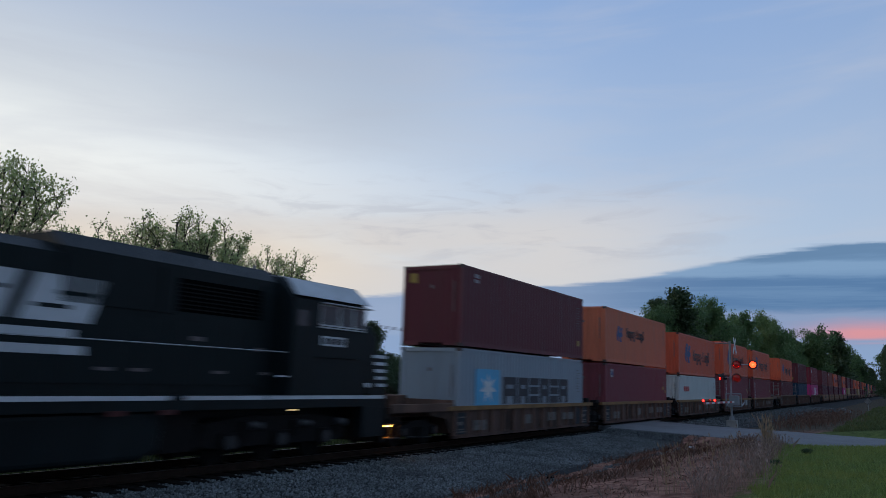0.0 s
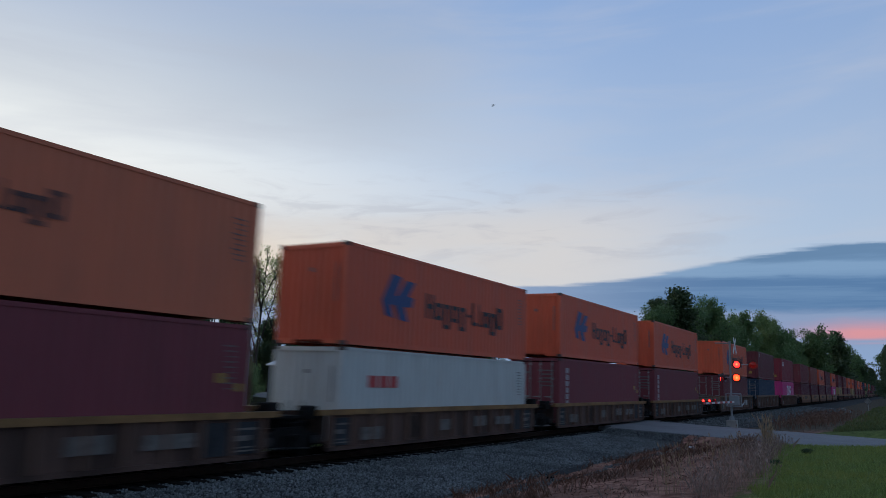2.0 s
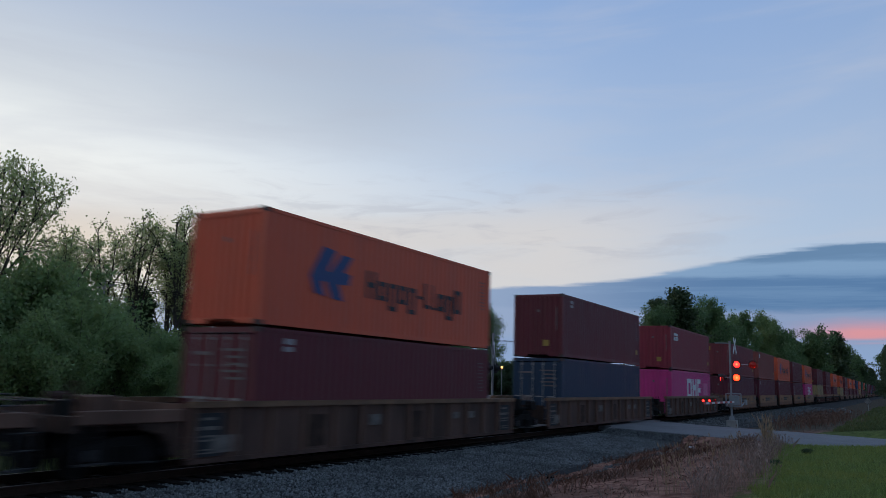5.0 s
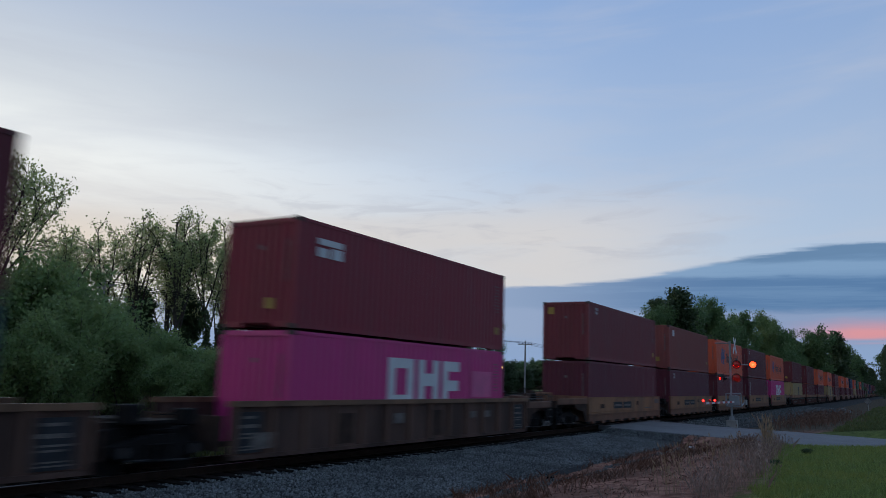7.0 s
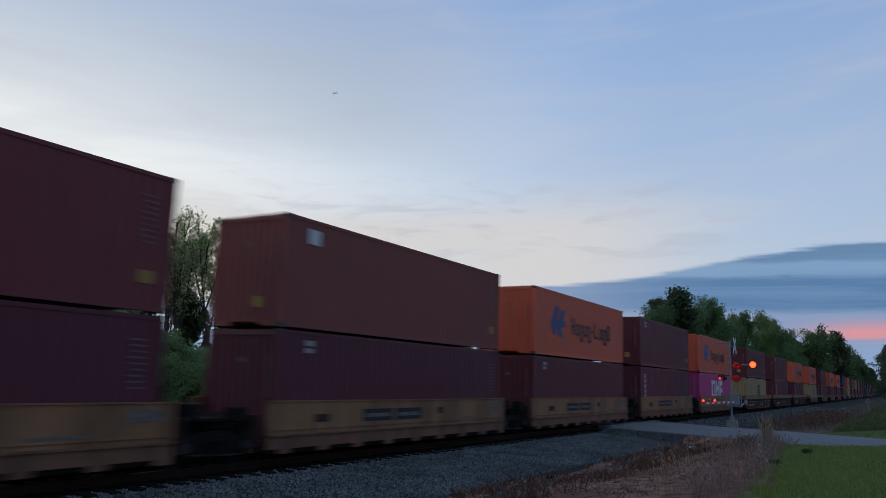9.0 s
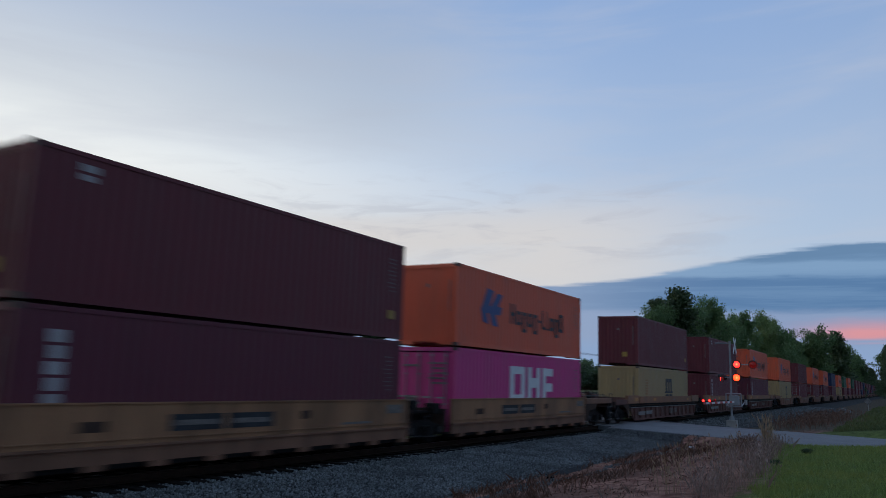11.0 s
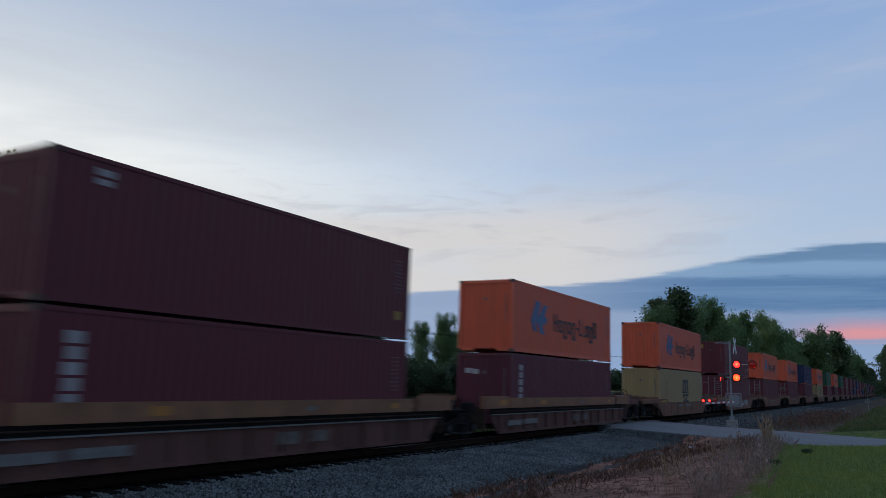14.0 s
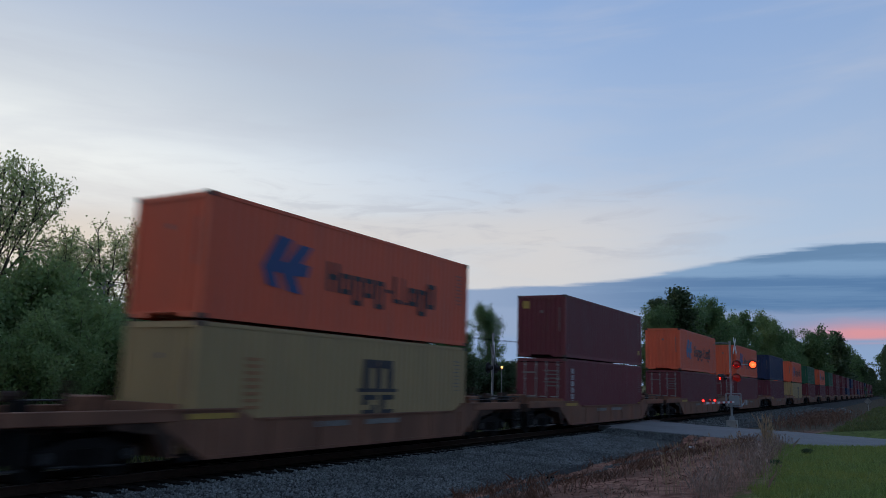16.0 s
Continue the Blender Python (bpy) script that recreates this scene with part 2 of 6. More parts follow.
# ---------------------------------------------------------------- mesh helpers
def obj(name, bm, mats, parent=None, label=""):
    me = bpy.data.meshes.new(name)
    bm.to_mesh(me)
    bm.free()
    for m in mats if isinstance(mats, (list, tuple)) else [mats]:
        me.materials.append(m)
    ob = new(name, me)
    ob.parent = parent
    if label:
        ob["label"] = label
    return ob


def part(name, bm, material, parent, label=""):
    return obj(name, bm, material, parent, label)


def share(name, mesh, material, parent, m=None, label=""):
    """One more object on a mesh that is already there, with its own material."""
    ob = new(name, mesh)
    ob.parent = parent
    if m is not None:
        ob.matrix_basis = m
    if material is not None:
        ob.material_slots[0].link = "OBJECT"
        ob.material_slots[0].material = material
    if label:
        ob["label"] = label
    return ob


def raw(name, bm):
    me = bpy.data.meshes.new(name)
    bm.to_mesh(me)
    bm.free()
    me.materials.append(None)
    return me


def box(bm, x0, x1, y0, y1, z0, z1, mi=0):
    vs = [bm.verts.new((x, y, z)) for z in (z0, z1) for y in (y0, y1) for x in (x0, x1)]
    for f in ((0, 2, 3, 1), (4, 5, 7, 6), (0, 1, 5, 4), (2, 6, 7, 3), (0, 4, 6, 2), (1, 3, 7, 5)):
        bm.faces.new([vs[i] for i in f]).material_index = mi
    return bm


def B(*boxes):
    bm = bmesh.new()
    for b in boxes:
        box(bm, *b)
    return bm


def bevelled(bm, w=0.02, seg=2):
    bmesh.ops.bevel(bm, geom=bm.edges[:], offset=w, segments=seg, affect="EDGES", profile=0.6)
    return bm


def tube(bm, p0, p1, r0, r1=None, n=8, mi=0, caps=True):
    p0, p1 = Vector(p0), Vector(p1)
    r1 = r0 if r1 is None else r1
    w = (p1 - p0).normalized()
    u = w.orthogonal().normalized()
    v = w.cross(u)
    rings = [[bm.verts.new(p + (u * cos(2 * pi * i / n) + v * sin(2 * pi * i / n)) * r) for i in range(n)] for p, r in ((p0, r0), (p1, r1))]
    for i in range(n):
        bm.faces.new((rings[0][i], rings[0][(i + 1) % n], rings[1][(i + 1) % n], rings[1][i])).material_index = mi
    if caps:
        bm.faces.new(rings[0][::-1]).material_index = mi
        bm.faces.new(rings[1]).material_index = mi
    return bm


def prism(bm, outline, y0, y1, mi=0):
    """An outline of (x, z) pushed from y0 to y1."""
    a = [bm.verts.new((x, y0, z)) for x, z in outline]
    b = [bm.verts.new((x, y1, z)) for x, z in outline]
    n = len(a)
    bm.faces.new(a).material_index = mi
    bm.faces.new(b[::-1]).material_index = mi
    for i in range(n):
        bm.faces.new((a[i], b[i], b[(i + 1) % n], a[(i + 1) % n])).material_index = mi
    bmesh.ops.recalc_face_normals(bm, faces=bm.faces[:])
    return bm


def empty(name, x=0, y=0, z=0):
    e = new(name)
    e.empty_display_size = 0.2
    e.location = (x, y, z)
    return e


# ---------------------------------------------------------------- ground
TRACK_Y = 14.37
SPEED = 18.971


def road_mid(y):
    return 38.4 + 0.42 * (y - 0.7)


def ground_z(x, y):
    if y < 12.6:
        z = np.interp(y, (-60, -6, 0, 3.6, 7.4, 8.2, 12.4), (0.6, 0.5, 0.3, -0.02, -0.42, -0.42, -0.30))
    else:
        z = np.interp(y, (12.6, 16.2, 19.0, 24.0, 60.0, 300.0), (-0.32, -0.32, -0.6, -0.45, -0.5, -0.5))
    k = abs(x - road_mid(y))
    level = -0.06 if y < 8.8 or y > 18.0 else -0.32
    f = max(0.0, min(1.0, (6.6 - k) / 1.5)) if y < 90 else 0.0
    f = f * f * (3 - 2 * f)
    z = z * (1 - f) + level * f
    if y > 120:
        z += (y - 120) * 0.004
    return z + 0.05 * noise.noise((x * 0.35, y * 0.35, 1.0)) * (1 - f) * (0.3 if 8 < y < 18 else 1)


def grid_lines(*spans):
    out = []
    for a, b, n in spans:
        out += list(np.linspace(a, b, n, endpoint=False))
    return out + [spans[-1][1]]


def sheet(name, xs, ys, zf, mat):
    verts = [(x, y, zf(x, y)) for y in ys for x in xs]
    n = len(xs)
    faces = [(j * n + i, j * n + i + 1, (j + 1) * n + i + 1, (j + 1) * n + i) for j in range(len(ys) - 1) for i in range(n - 1)]
    me = bpy.data.meshes.new(name)
    me.from_pydata(verts, [], faces)
    me.materials.append(mat)
    for p in me.polygons:
        p.use_smooth = True
    return new(name, me)


def ground_material():
    m = bpy.data.materials.new("clay_and_grass_ground")
    m.use_nodes = True
    t = m.node_tree
    g = Graph(t)
    b = t.nodes["Principled BSDF"]
    co = g.node("ShaderNodeTexCoord").outputs["Object"]
    sep = g.node("ShaderNodeSeparateXYZ")
    t.links.new(co, sep.inputs[0])
    big, mid, small = g.noise(co, 0.5, 5.0, 0.6, 0.4), g.noise(co, 3.0, 5.0, 0.65), g.noise(co, 45.0, 3.0, 0.7)
    clay = g.mix(g.step(mid, 0.35, 0.65), (0.18, 0.078, 0.058), (0.40, 0.215, 0.160))
    clay = g.mix(g.math("MULTIPLY", g.step(big, 0.45, 0.62), 0.42), clay, (0.075, 0.042, 0.032))
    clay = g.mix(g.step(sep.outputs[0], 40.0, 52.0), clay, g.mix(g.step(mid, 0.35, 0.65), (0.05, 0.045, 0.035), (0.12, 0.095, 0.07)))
    turf = g.mix(g.step(mid, 0.35, 0.7), (0.095, 0.135, 0.036), (0.175, 0.22, 0.065))
    turf = g.mix(g.math("MULTIPLY", g.step(big, 0.55, 0.72), 0.6), turf, (0.11, 0.09, 0.045))
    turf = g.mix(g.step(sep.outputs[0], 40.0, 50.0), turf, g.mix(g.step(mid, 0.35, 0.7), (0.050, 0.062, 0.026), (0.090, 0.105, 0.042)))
    yy = g.math("ADD", sep.outputs[1], g.math("MULTIPLY", g.math("SUBTRACT", mid, 0.5), 2.2))
    edge = g.math("MINIMUM", g.math("MULTIPLY", sep.outputs[0], 0.088), 3.5)
    near = g.step(g.math("ADD", g.math("SUBTRACT", yy, edge), g.step(sep.outputs[0], 40.0, 52.0, 0.0, 2.4)), 1.6, 0.9)
    col = g.mix(near, clay, turf)
    weedy = g.mix(g.step(mid, 0.4, 0.65), (0.016, 0.019, 0.010), (0.032, 0.036, 0.017))
    field = g.mix(g.step(mid, 0.4, 0.65), (0.16, 0.15, 0.07), (0.22, 0.20, 0.10))
    col = g.mix(g.step(yy, 14.5, 15.8), col, weedy)
    col = g.mix(g.step(yy, 85.0, 95.0), col, field)
    col = g.mix(g.math("MULTIPLY", g.step(small, 0.4, 0.8), 0.5), col, (0.035, 0.03, 0.02))
    t.links.new(col, b.inputs["Base Color"])
    b.inputs["Roughness"].default_value = 0.95
    b.inputs["Specular IOR Level"].default_value = 0.02
    bp = g.node("ShaderNodeBump")
    bp.inputs["Strength"].default_value, bp.inputs["Distance"].default_value = 0.7, 0.05
    t.links.new(mid, bp.inputs["Height"])
    t.links.new(bp.outputs[0], b.inputs["Normal"])
    return m


GX = grid_lines((-1500, -60, 12), (-60, 0, 12), (0, 75, 110), (75, 200, 40), (200, 3500, 30))
GY = grid_lines((-1500, -20, 12), (-20, -2, 6), (-2, 20, 55), (20, 90, 35), (90, 3500, 30))
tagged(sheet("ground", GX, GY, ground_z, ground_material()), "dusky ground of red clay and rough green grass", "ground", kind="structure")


def bed_z(x, y):
    f = max(0.0, min(1.0, (6.4 - abs(x - road_mid(y))) / 1.2)) if 8.4 < y < 12.7 else 0.0
    return f * -0.055 + (1 - f) * float(np.interp(y, (7.9, 8.6, 12.2, 13.0, 15.8, 16.6, 18.8), (-0.62, -0.37, -0.24, -0.215, -0.215, -0.3, -0.72))) + 0.015 * noise.noise((x * 1.7, y * 1.7, 4.0))


def bed_edge(x, y):
    """The bed's near edge wanders."""
    return y + (0.5 * noise.noise((x * 0.25, 3.0, 0)) + 0.15 * noise.noise((x * 1.4, 8.0, 0))) if y < 8.7 else y


BX = grid_lines((-250, -10, 20), (-10, 60, 180), (60, 160, 60), (160, 1500, 60))
BY = [7.9, 8.25, 8.6, 9.2, 10.0, 10.8, 11.6, 12.2, 12.6, 13.0, 14.4, 15.8, 16.2, 16.6, 17.6, 18.8]
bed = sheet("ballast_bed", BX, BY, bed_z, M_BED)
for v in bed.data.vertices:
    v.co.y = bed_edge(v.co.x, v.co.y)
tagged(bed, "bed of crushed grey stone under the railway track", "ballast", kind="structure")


# sheet that paints the under-train shade over the bed, far shoulder included
SHADE_Y = [13.02, 13.1, 13.2, 14.4, 15.8, 16.6, 17.6, 18.7]
shade_bed = sheet("track_bed", BX, SHADE_Y, lambda x, y: bed_z(x, y) + 0.006, M_SHADEBED)
for v in shade_bed.data.vertices:
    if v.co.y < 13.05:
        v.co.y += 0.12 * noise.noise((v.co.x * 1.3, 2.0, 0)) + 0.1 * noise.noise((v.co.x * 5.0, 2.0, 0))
tagged(shade_bed, "oily ballast between the ties, darkened for the train's shade", "ballast", kind="structure")


def build_road():
    """A slab with worn edges that crosses the line at rail height."""
    bm = bmesh.new()
    ys = grid_lines((-14, 12.85, 60), (12.85, 12.86, 1))
    def run(ys):
        rows = []
        for y in ys:
            c = road_mid(y)
            e = 0.25 * noise.noise((y * 0.6, 0, 2)) + 0.1 * noise.noise((y * 2.6, 0, 5))
            e2 = 0.25 * noise.noise((y * 0.6, 9, 2)) + 0.1 * noise.noise((y * 2.6, 9, 5))
            z = -0.02 + 0.02 * noise.noise((y * 0.3, 1, 1))
            xs = [c - 4.9 + e, c - 4.8 + e, c - 2.4, c, c + 2.4, c + 4.6 + e2, c + 4.7 + e2]
            zs = [z - 0.3, z - 0.02, z + 0.02, z + 0.035, z + 0.02, z - 0.02, z - 0.3]
            rows.append([bm.verts.new((x, y, q)) for x, q in zip(xs, zs)])
        for a, b in zip(rows, rows[1:]):
            for i in range(6):
                bm.faces.new((a[i], a[i + 1], b[i + 1], b[i]))
    run(ys)
    run(grid_lines((15.9, 110, 60)))
    ob = obj("road", bm, M_ROAD)
    tagged(ob, "narrow worn grey asphalt road over a level crossing", "road", kind="structure")
    mid = road_mid(TRACK_Y)
    for a, b in ((12.87, 13.55), (13.78, 14.96), (15.19, 15.88)):
        bm = bmesh.new()
        for i in range(4):
            box(bm, mid - 4.8 + i * 2.4, mid - 2.42 + i * 2.4, a, b, -0.2, 0.005)
        tagged(obj("crossing_panel", bm, M_ROAD), "weathered crossing panels beside the rails", "crossing", group="crossing panels", kind="structure")


build_road()


def build_track():
    track = empty("railway_track", 0, TRACK_Y, 0)
    tagged(track, "straight single railway track on dark wooden ties", "railway track", kind="structure")
    for s in (-1, 1):
        y = s * 0.7525
        bm = bmesh.new()
        prof = [(-0.07, -0.17), (0.07, -0.17), (0.07, -0.155), (0.012, -0.14), (0.012, -0.045), (0.036, -0.035), (0.036, -0.006), (0.028, 0.0), (-0.028, 0.0), (-0.036, -0.006), (-0.036, -0.035), (-0.012, -0.045), (-0.012, -0.14), (-0.07, -0.155)]
        ends = [[bm.verts.new((x, y + a, b)) for a, b in prof] for x in (-250, 1500)]
        n = len(prof)
        for i in range(n):
            f = bm.faces.new((ends[0][i], ends[0][(i + 1) % n], ends[1][(i + 1) % n], ends[1][i]))
            f.material_index = 0 if i in (6, 7, 8) else 1
        bmesh.ops.recalc_face_normals(bm, faces=bm.faces[:])
        part("rail", bm, [M_RAIL, M_RAILSIDE], track, "steel rail with a worn head")
    return track


TRACK = build_track()


# ---------------------------------------------------------------- containers
CL, CW, CH = 12.192, 2.438, 2.896
HW = CW / 2


def wave(a, b, pitch, depth, slope=0.25, flat=0.25):
    """Corrugation along a span: (position, inset) pairs."""
    n = max(1, round((b - a) / pitch))
    p = (b - a) / n
    out = [(a, 0.0)]
    for i in range(n):
        s = a + i * p
        out += [(s + p * flat, 0.0), (s + p * (flat + slope), depth), (s + p * (2 * flat + slope), depth), (s + p * 0.999, 0.0)]
    return out


def wave_wall(pts, z0, z1, face):
    bm = bmesh.new()
    rows = [[bm.verts.new(face(s, d, z)) for s, d in pts] for z in (z0, z1)]
    for i in range(len(pts) - 1):
        bm.faces.new((rows[0][i], rows[0][i + 1], rows[1][i + 1], rows[1][i]))
    return bm


def make_container_meshes():
    m = {}
    m["side"] = raw("container_side", wave_wall(wave(0.16, CL - 0.16, 0.278, 0.022), 0.15, CH - 0.09, lambda s, d, z: (s, -HW + 0.008 + d, z)))
    m["end"] = raw("container_end", wave_wall(wave(-HW + 0.15, HW - 0.15, 0.25, 0.045), 0.15, CH - 0.09, lambda s, d, z: (0.02 + d, -s, z)))
    bm = bmesh.new()
    pts = wave(0.2, CL - 0.2, 0.21, 0.02)
    rows = [[bm.verts.new((s, y, CH - 0.03 - d)) for s, d in pts] for y in (-HW + 0.06, HW - 0.06)]
    for i in range(len(pts) - 1):
        bm.faces.new((rows[0][i], rows[0][i + 1], rows[1][i + 1], rows[1][i]))
    m["roof"] = raw("container_roof", bm)
    bm = bmesh.new()
    for x in (0.0, CL - 0.14):
        for y in (-HW, HW - 0.14):
            box(bm, x, x + 0.14, y, y + 0.14, 0.118, CH - 0.118)
        box(bm, x, x + 0.14, -HW + 0.141, -0.52, 0.03, 0.17)
        box(bm, x, x + 0.14, 0.52, HW - 0.141, 0.03, 0.17)
        box(bm, x, x + 0.14, -0.519, 0.519, 0.135, 0.17)
        box(bm, x, x + 0.14, -HW + 0.141, HW - 0.141, CH - 0.15, CH - 0.012)
    for y in (-HW, HW - 0.06):
        box(bm, 0.141, CL - 0.141, y, y + 0.06, 0.02, 0.165)
        box(bm, 0.141, CL - 0.141, y, y + 0.06, CH - 0.10, CH - 0.012)
    box(bm, 0.15, CL - 0.15, -HW + 0.07, HW - 0.07, 0.10, 0.14)
    m["frame"] = raw("container_frame", bm)
    m["casting"] = raw("corner_casting", B((-0.006, 0.178, -0.006, 0.162, 0, 0.118)))
    bm = B((0, 0.05, -0.0, 1.06, 0, 2.5))
    for i in range(4):
        box(bm, -0.012, 0.0, 0.08 + i * 0.24, 0.26 + i * 0.24, 0.12, 2.38)
    m["door"] = raw("container_door", bm)
    bm = bmesh.new()
    tube(bm, (0, 0, 0.0), (0, 0, 2.62), 0.022, n=6)
    for z in (0.15, 0.8, 1.8, 2.45):
        box(bm, -0.03, 0.035, -0.05, 0.05, z - 0.03, z + 0.03)
    box(bm, -0.04, -0.02, -0.02, 0.34, 0.98, 1.03)
    m["bar"] = raw("locking_bar", bm)
    return m


CM = make_container_meshes()
MESHES = {}


def decal(key, build, material, parent, m, name, label=""):
    """A thin painted shape, kept in MESHES so that alike ones share it."""
    if key not in MESHES:
        MESHES[key] = raw(name, build())
    return share(name, MESHES[key], material, parent, m, label)


def side_bars(*rects):
    """Painted rectangles (x0, x1, z0, z1) on the near side."""
    return lambda: B(*[(a, b, -0.006, 0.0, c, d) for a, b, c, d in rects])


def side_shape(*outlines):
    def make():
        bm = bmesh.new()
        for o in outlines:
            prism(bm, o, -0.006, 0.0)
        return bm
    return make


def glyph(x, w, z0, z1, k):
    """A letter-sized painted block with a slot, as plain bars."""
    t = min(0.30 * w, 0.29)
    if k == 0:
        return [(x, x + t, z0, z1), (x + w - t, x + w, z0, z1), (x + t, x + w - t, (z0 + z1) / 2 - t / 2, (z0 + z1) / 2 + t / 2)]
    if k == 1:
        return [(x, x + t, z0, z1), (x + t, x + w, z1 - t, z1), (x + t, x + w, z0, z0 + t), (x + w - t, x + w, z0 + t, z1 - t)]
    if k == 2:
        return [(x, x + t, z0, z1), (x + t, x + w, z0, z0 + t)]
    if k == 4:
        return [(x, x + t, z0, z1), (x + w - t, x + w, z0, z1), (x + t, x + w - t, z1 - t, z1), (x + t, x + w - t, z0 + t, z0 + 2 * t)]
    if k == 5:
        return [(x, x + w, z1 - t, z1), (x, x + w, (z0 + z1) / 2 - t / 2, (z0 + z1) / 2 + t / 2), (x, x + w, z0, z0 + t)]
    return [(x, x + w, z0, z1)]


def word(x0, w, gap, z0, spec):
    out, x = [], x0
    for k, lo, hi, ww in spec:
        out += glyph(x, w * ww, z0 + lo, z0 + hi, k)
        x += w * ww + gap
    return out


LONG = word(4.30, 0.50, 0.10, 1.08, [(0, 0, .80, 1), (1, 0, .56, .9), (1, -.26, .56, .9), (1, 0, .56, .9), (1, -.26, .56, .9), (3, .26, .36, .6), (2, 0, .80, .8), (2, 0, .80, .5), (1, 0, .56, .95), (1, -.26, .56, .9), (1, 0, .80, .95)])
ARROWS = [[(1.80, 1.42), (2.32, 2.26), (2.86, 2.20), (2.50, 1.60), (2.50, 1.34), (2.28, 1.30), (2.44, 0.92), (2.02, 0.98)],
          [(2.501, 1.60), (2.64, 1.62), (3.12, 2.14), (3.62, 2.12), (3.24, 1.66), (3.58, 1.62), (3.48, 1.34), (3.02, 1.30), (3.26, 0.86), (2.76, 0.90), (2.501, 1.34)]]
BLOCK = word(3.50, 1.06, 0.13, 0.93, [(4, 0, 1.02, 1.15), (4, 0, 1.02, .95), (5, 0, 1.02, .9), (4, 0, 1.02, .9), (5, 0, 1.02, .9), (4, 0, 1.02, .95)])
TRIO = [(4.40, 4.78, 1.0, 2.38), (5.44, 5.82, 1.0, 2.38), (4.79, 5.43, 2.08, 2.38), (4.79, 5.43, 1.0, 1.28), (6.10, 6.48, 1.0, 2.38), (6.98, 7.36, 1.0, 2.38), (6.49, 6.97, 1.55, 1.95), (7.62, 8.00, 1.0, 2.38), (8.01, 8.75, 2.05, 2.38), (8.01, 8.70, 1.40, 1.75)]
STUB = [(6.16, 6.46, 1.46, 2.04), (6.76, 7.06, 1.46, 2.04), (7.36, 7.66, 1.46, 2.04), (6.18, 6.88, 2.041, 2.28), (6.94, 7.64, 2.041, 2.28), (5.92, 7.90, 1.36, 1.459), (6.16, 6.86, 1.14, 1.28), (6.16, 6.40, 1.0, 1.139), (6.62, 6.86, 0.86, 0.999), (6.16, 6.86, 0.72, 0.859), (7.04, 7.74, 1.14, 1.28), (7.04, 7.28, 0.86, 1.139), (7.04, 7.74, 0.72, 0.859)]
CLASS_MARK = [(0.72 + 0.04 * (i % 2), 1.04, 2.46 - i * 0.29 - 0.23, 2.46 - i * 0.29) for i in range(6)]
PLATE_NUMBERS = [(11.38 + 0.06 * (i % 3), 11.72, 2.40 - i * 0.12 - 0.035, 2.40 - i * 0.12) for i in range(9)]


def star():
    o = []
    for i in range(14):
        r = 0.56 if i % 2 == 0 else 0.22
        a = pi / 2 + i * pi / 7
        o.append((2.22 + r * cos(a) * 1.25, 1.52 + r * sin(a)))
    return [o]


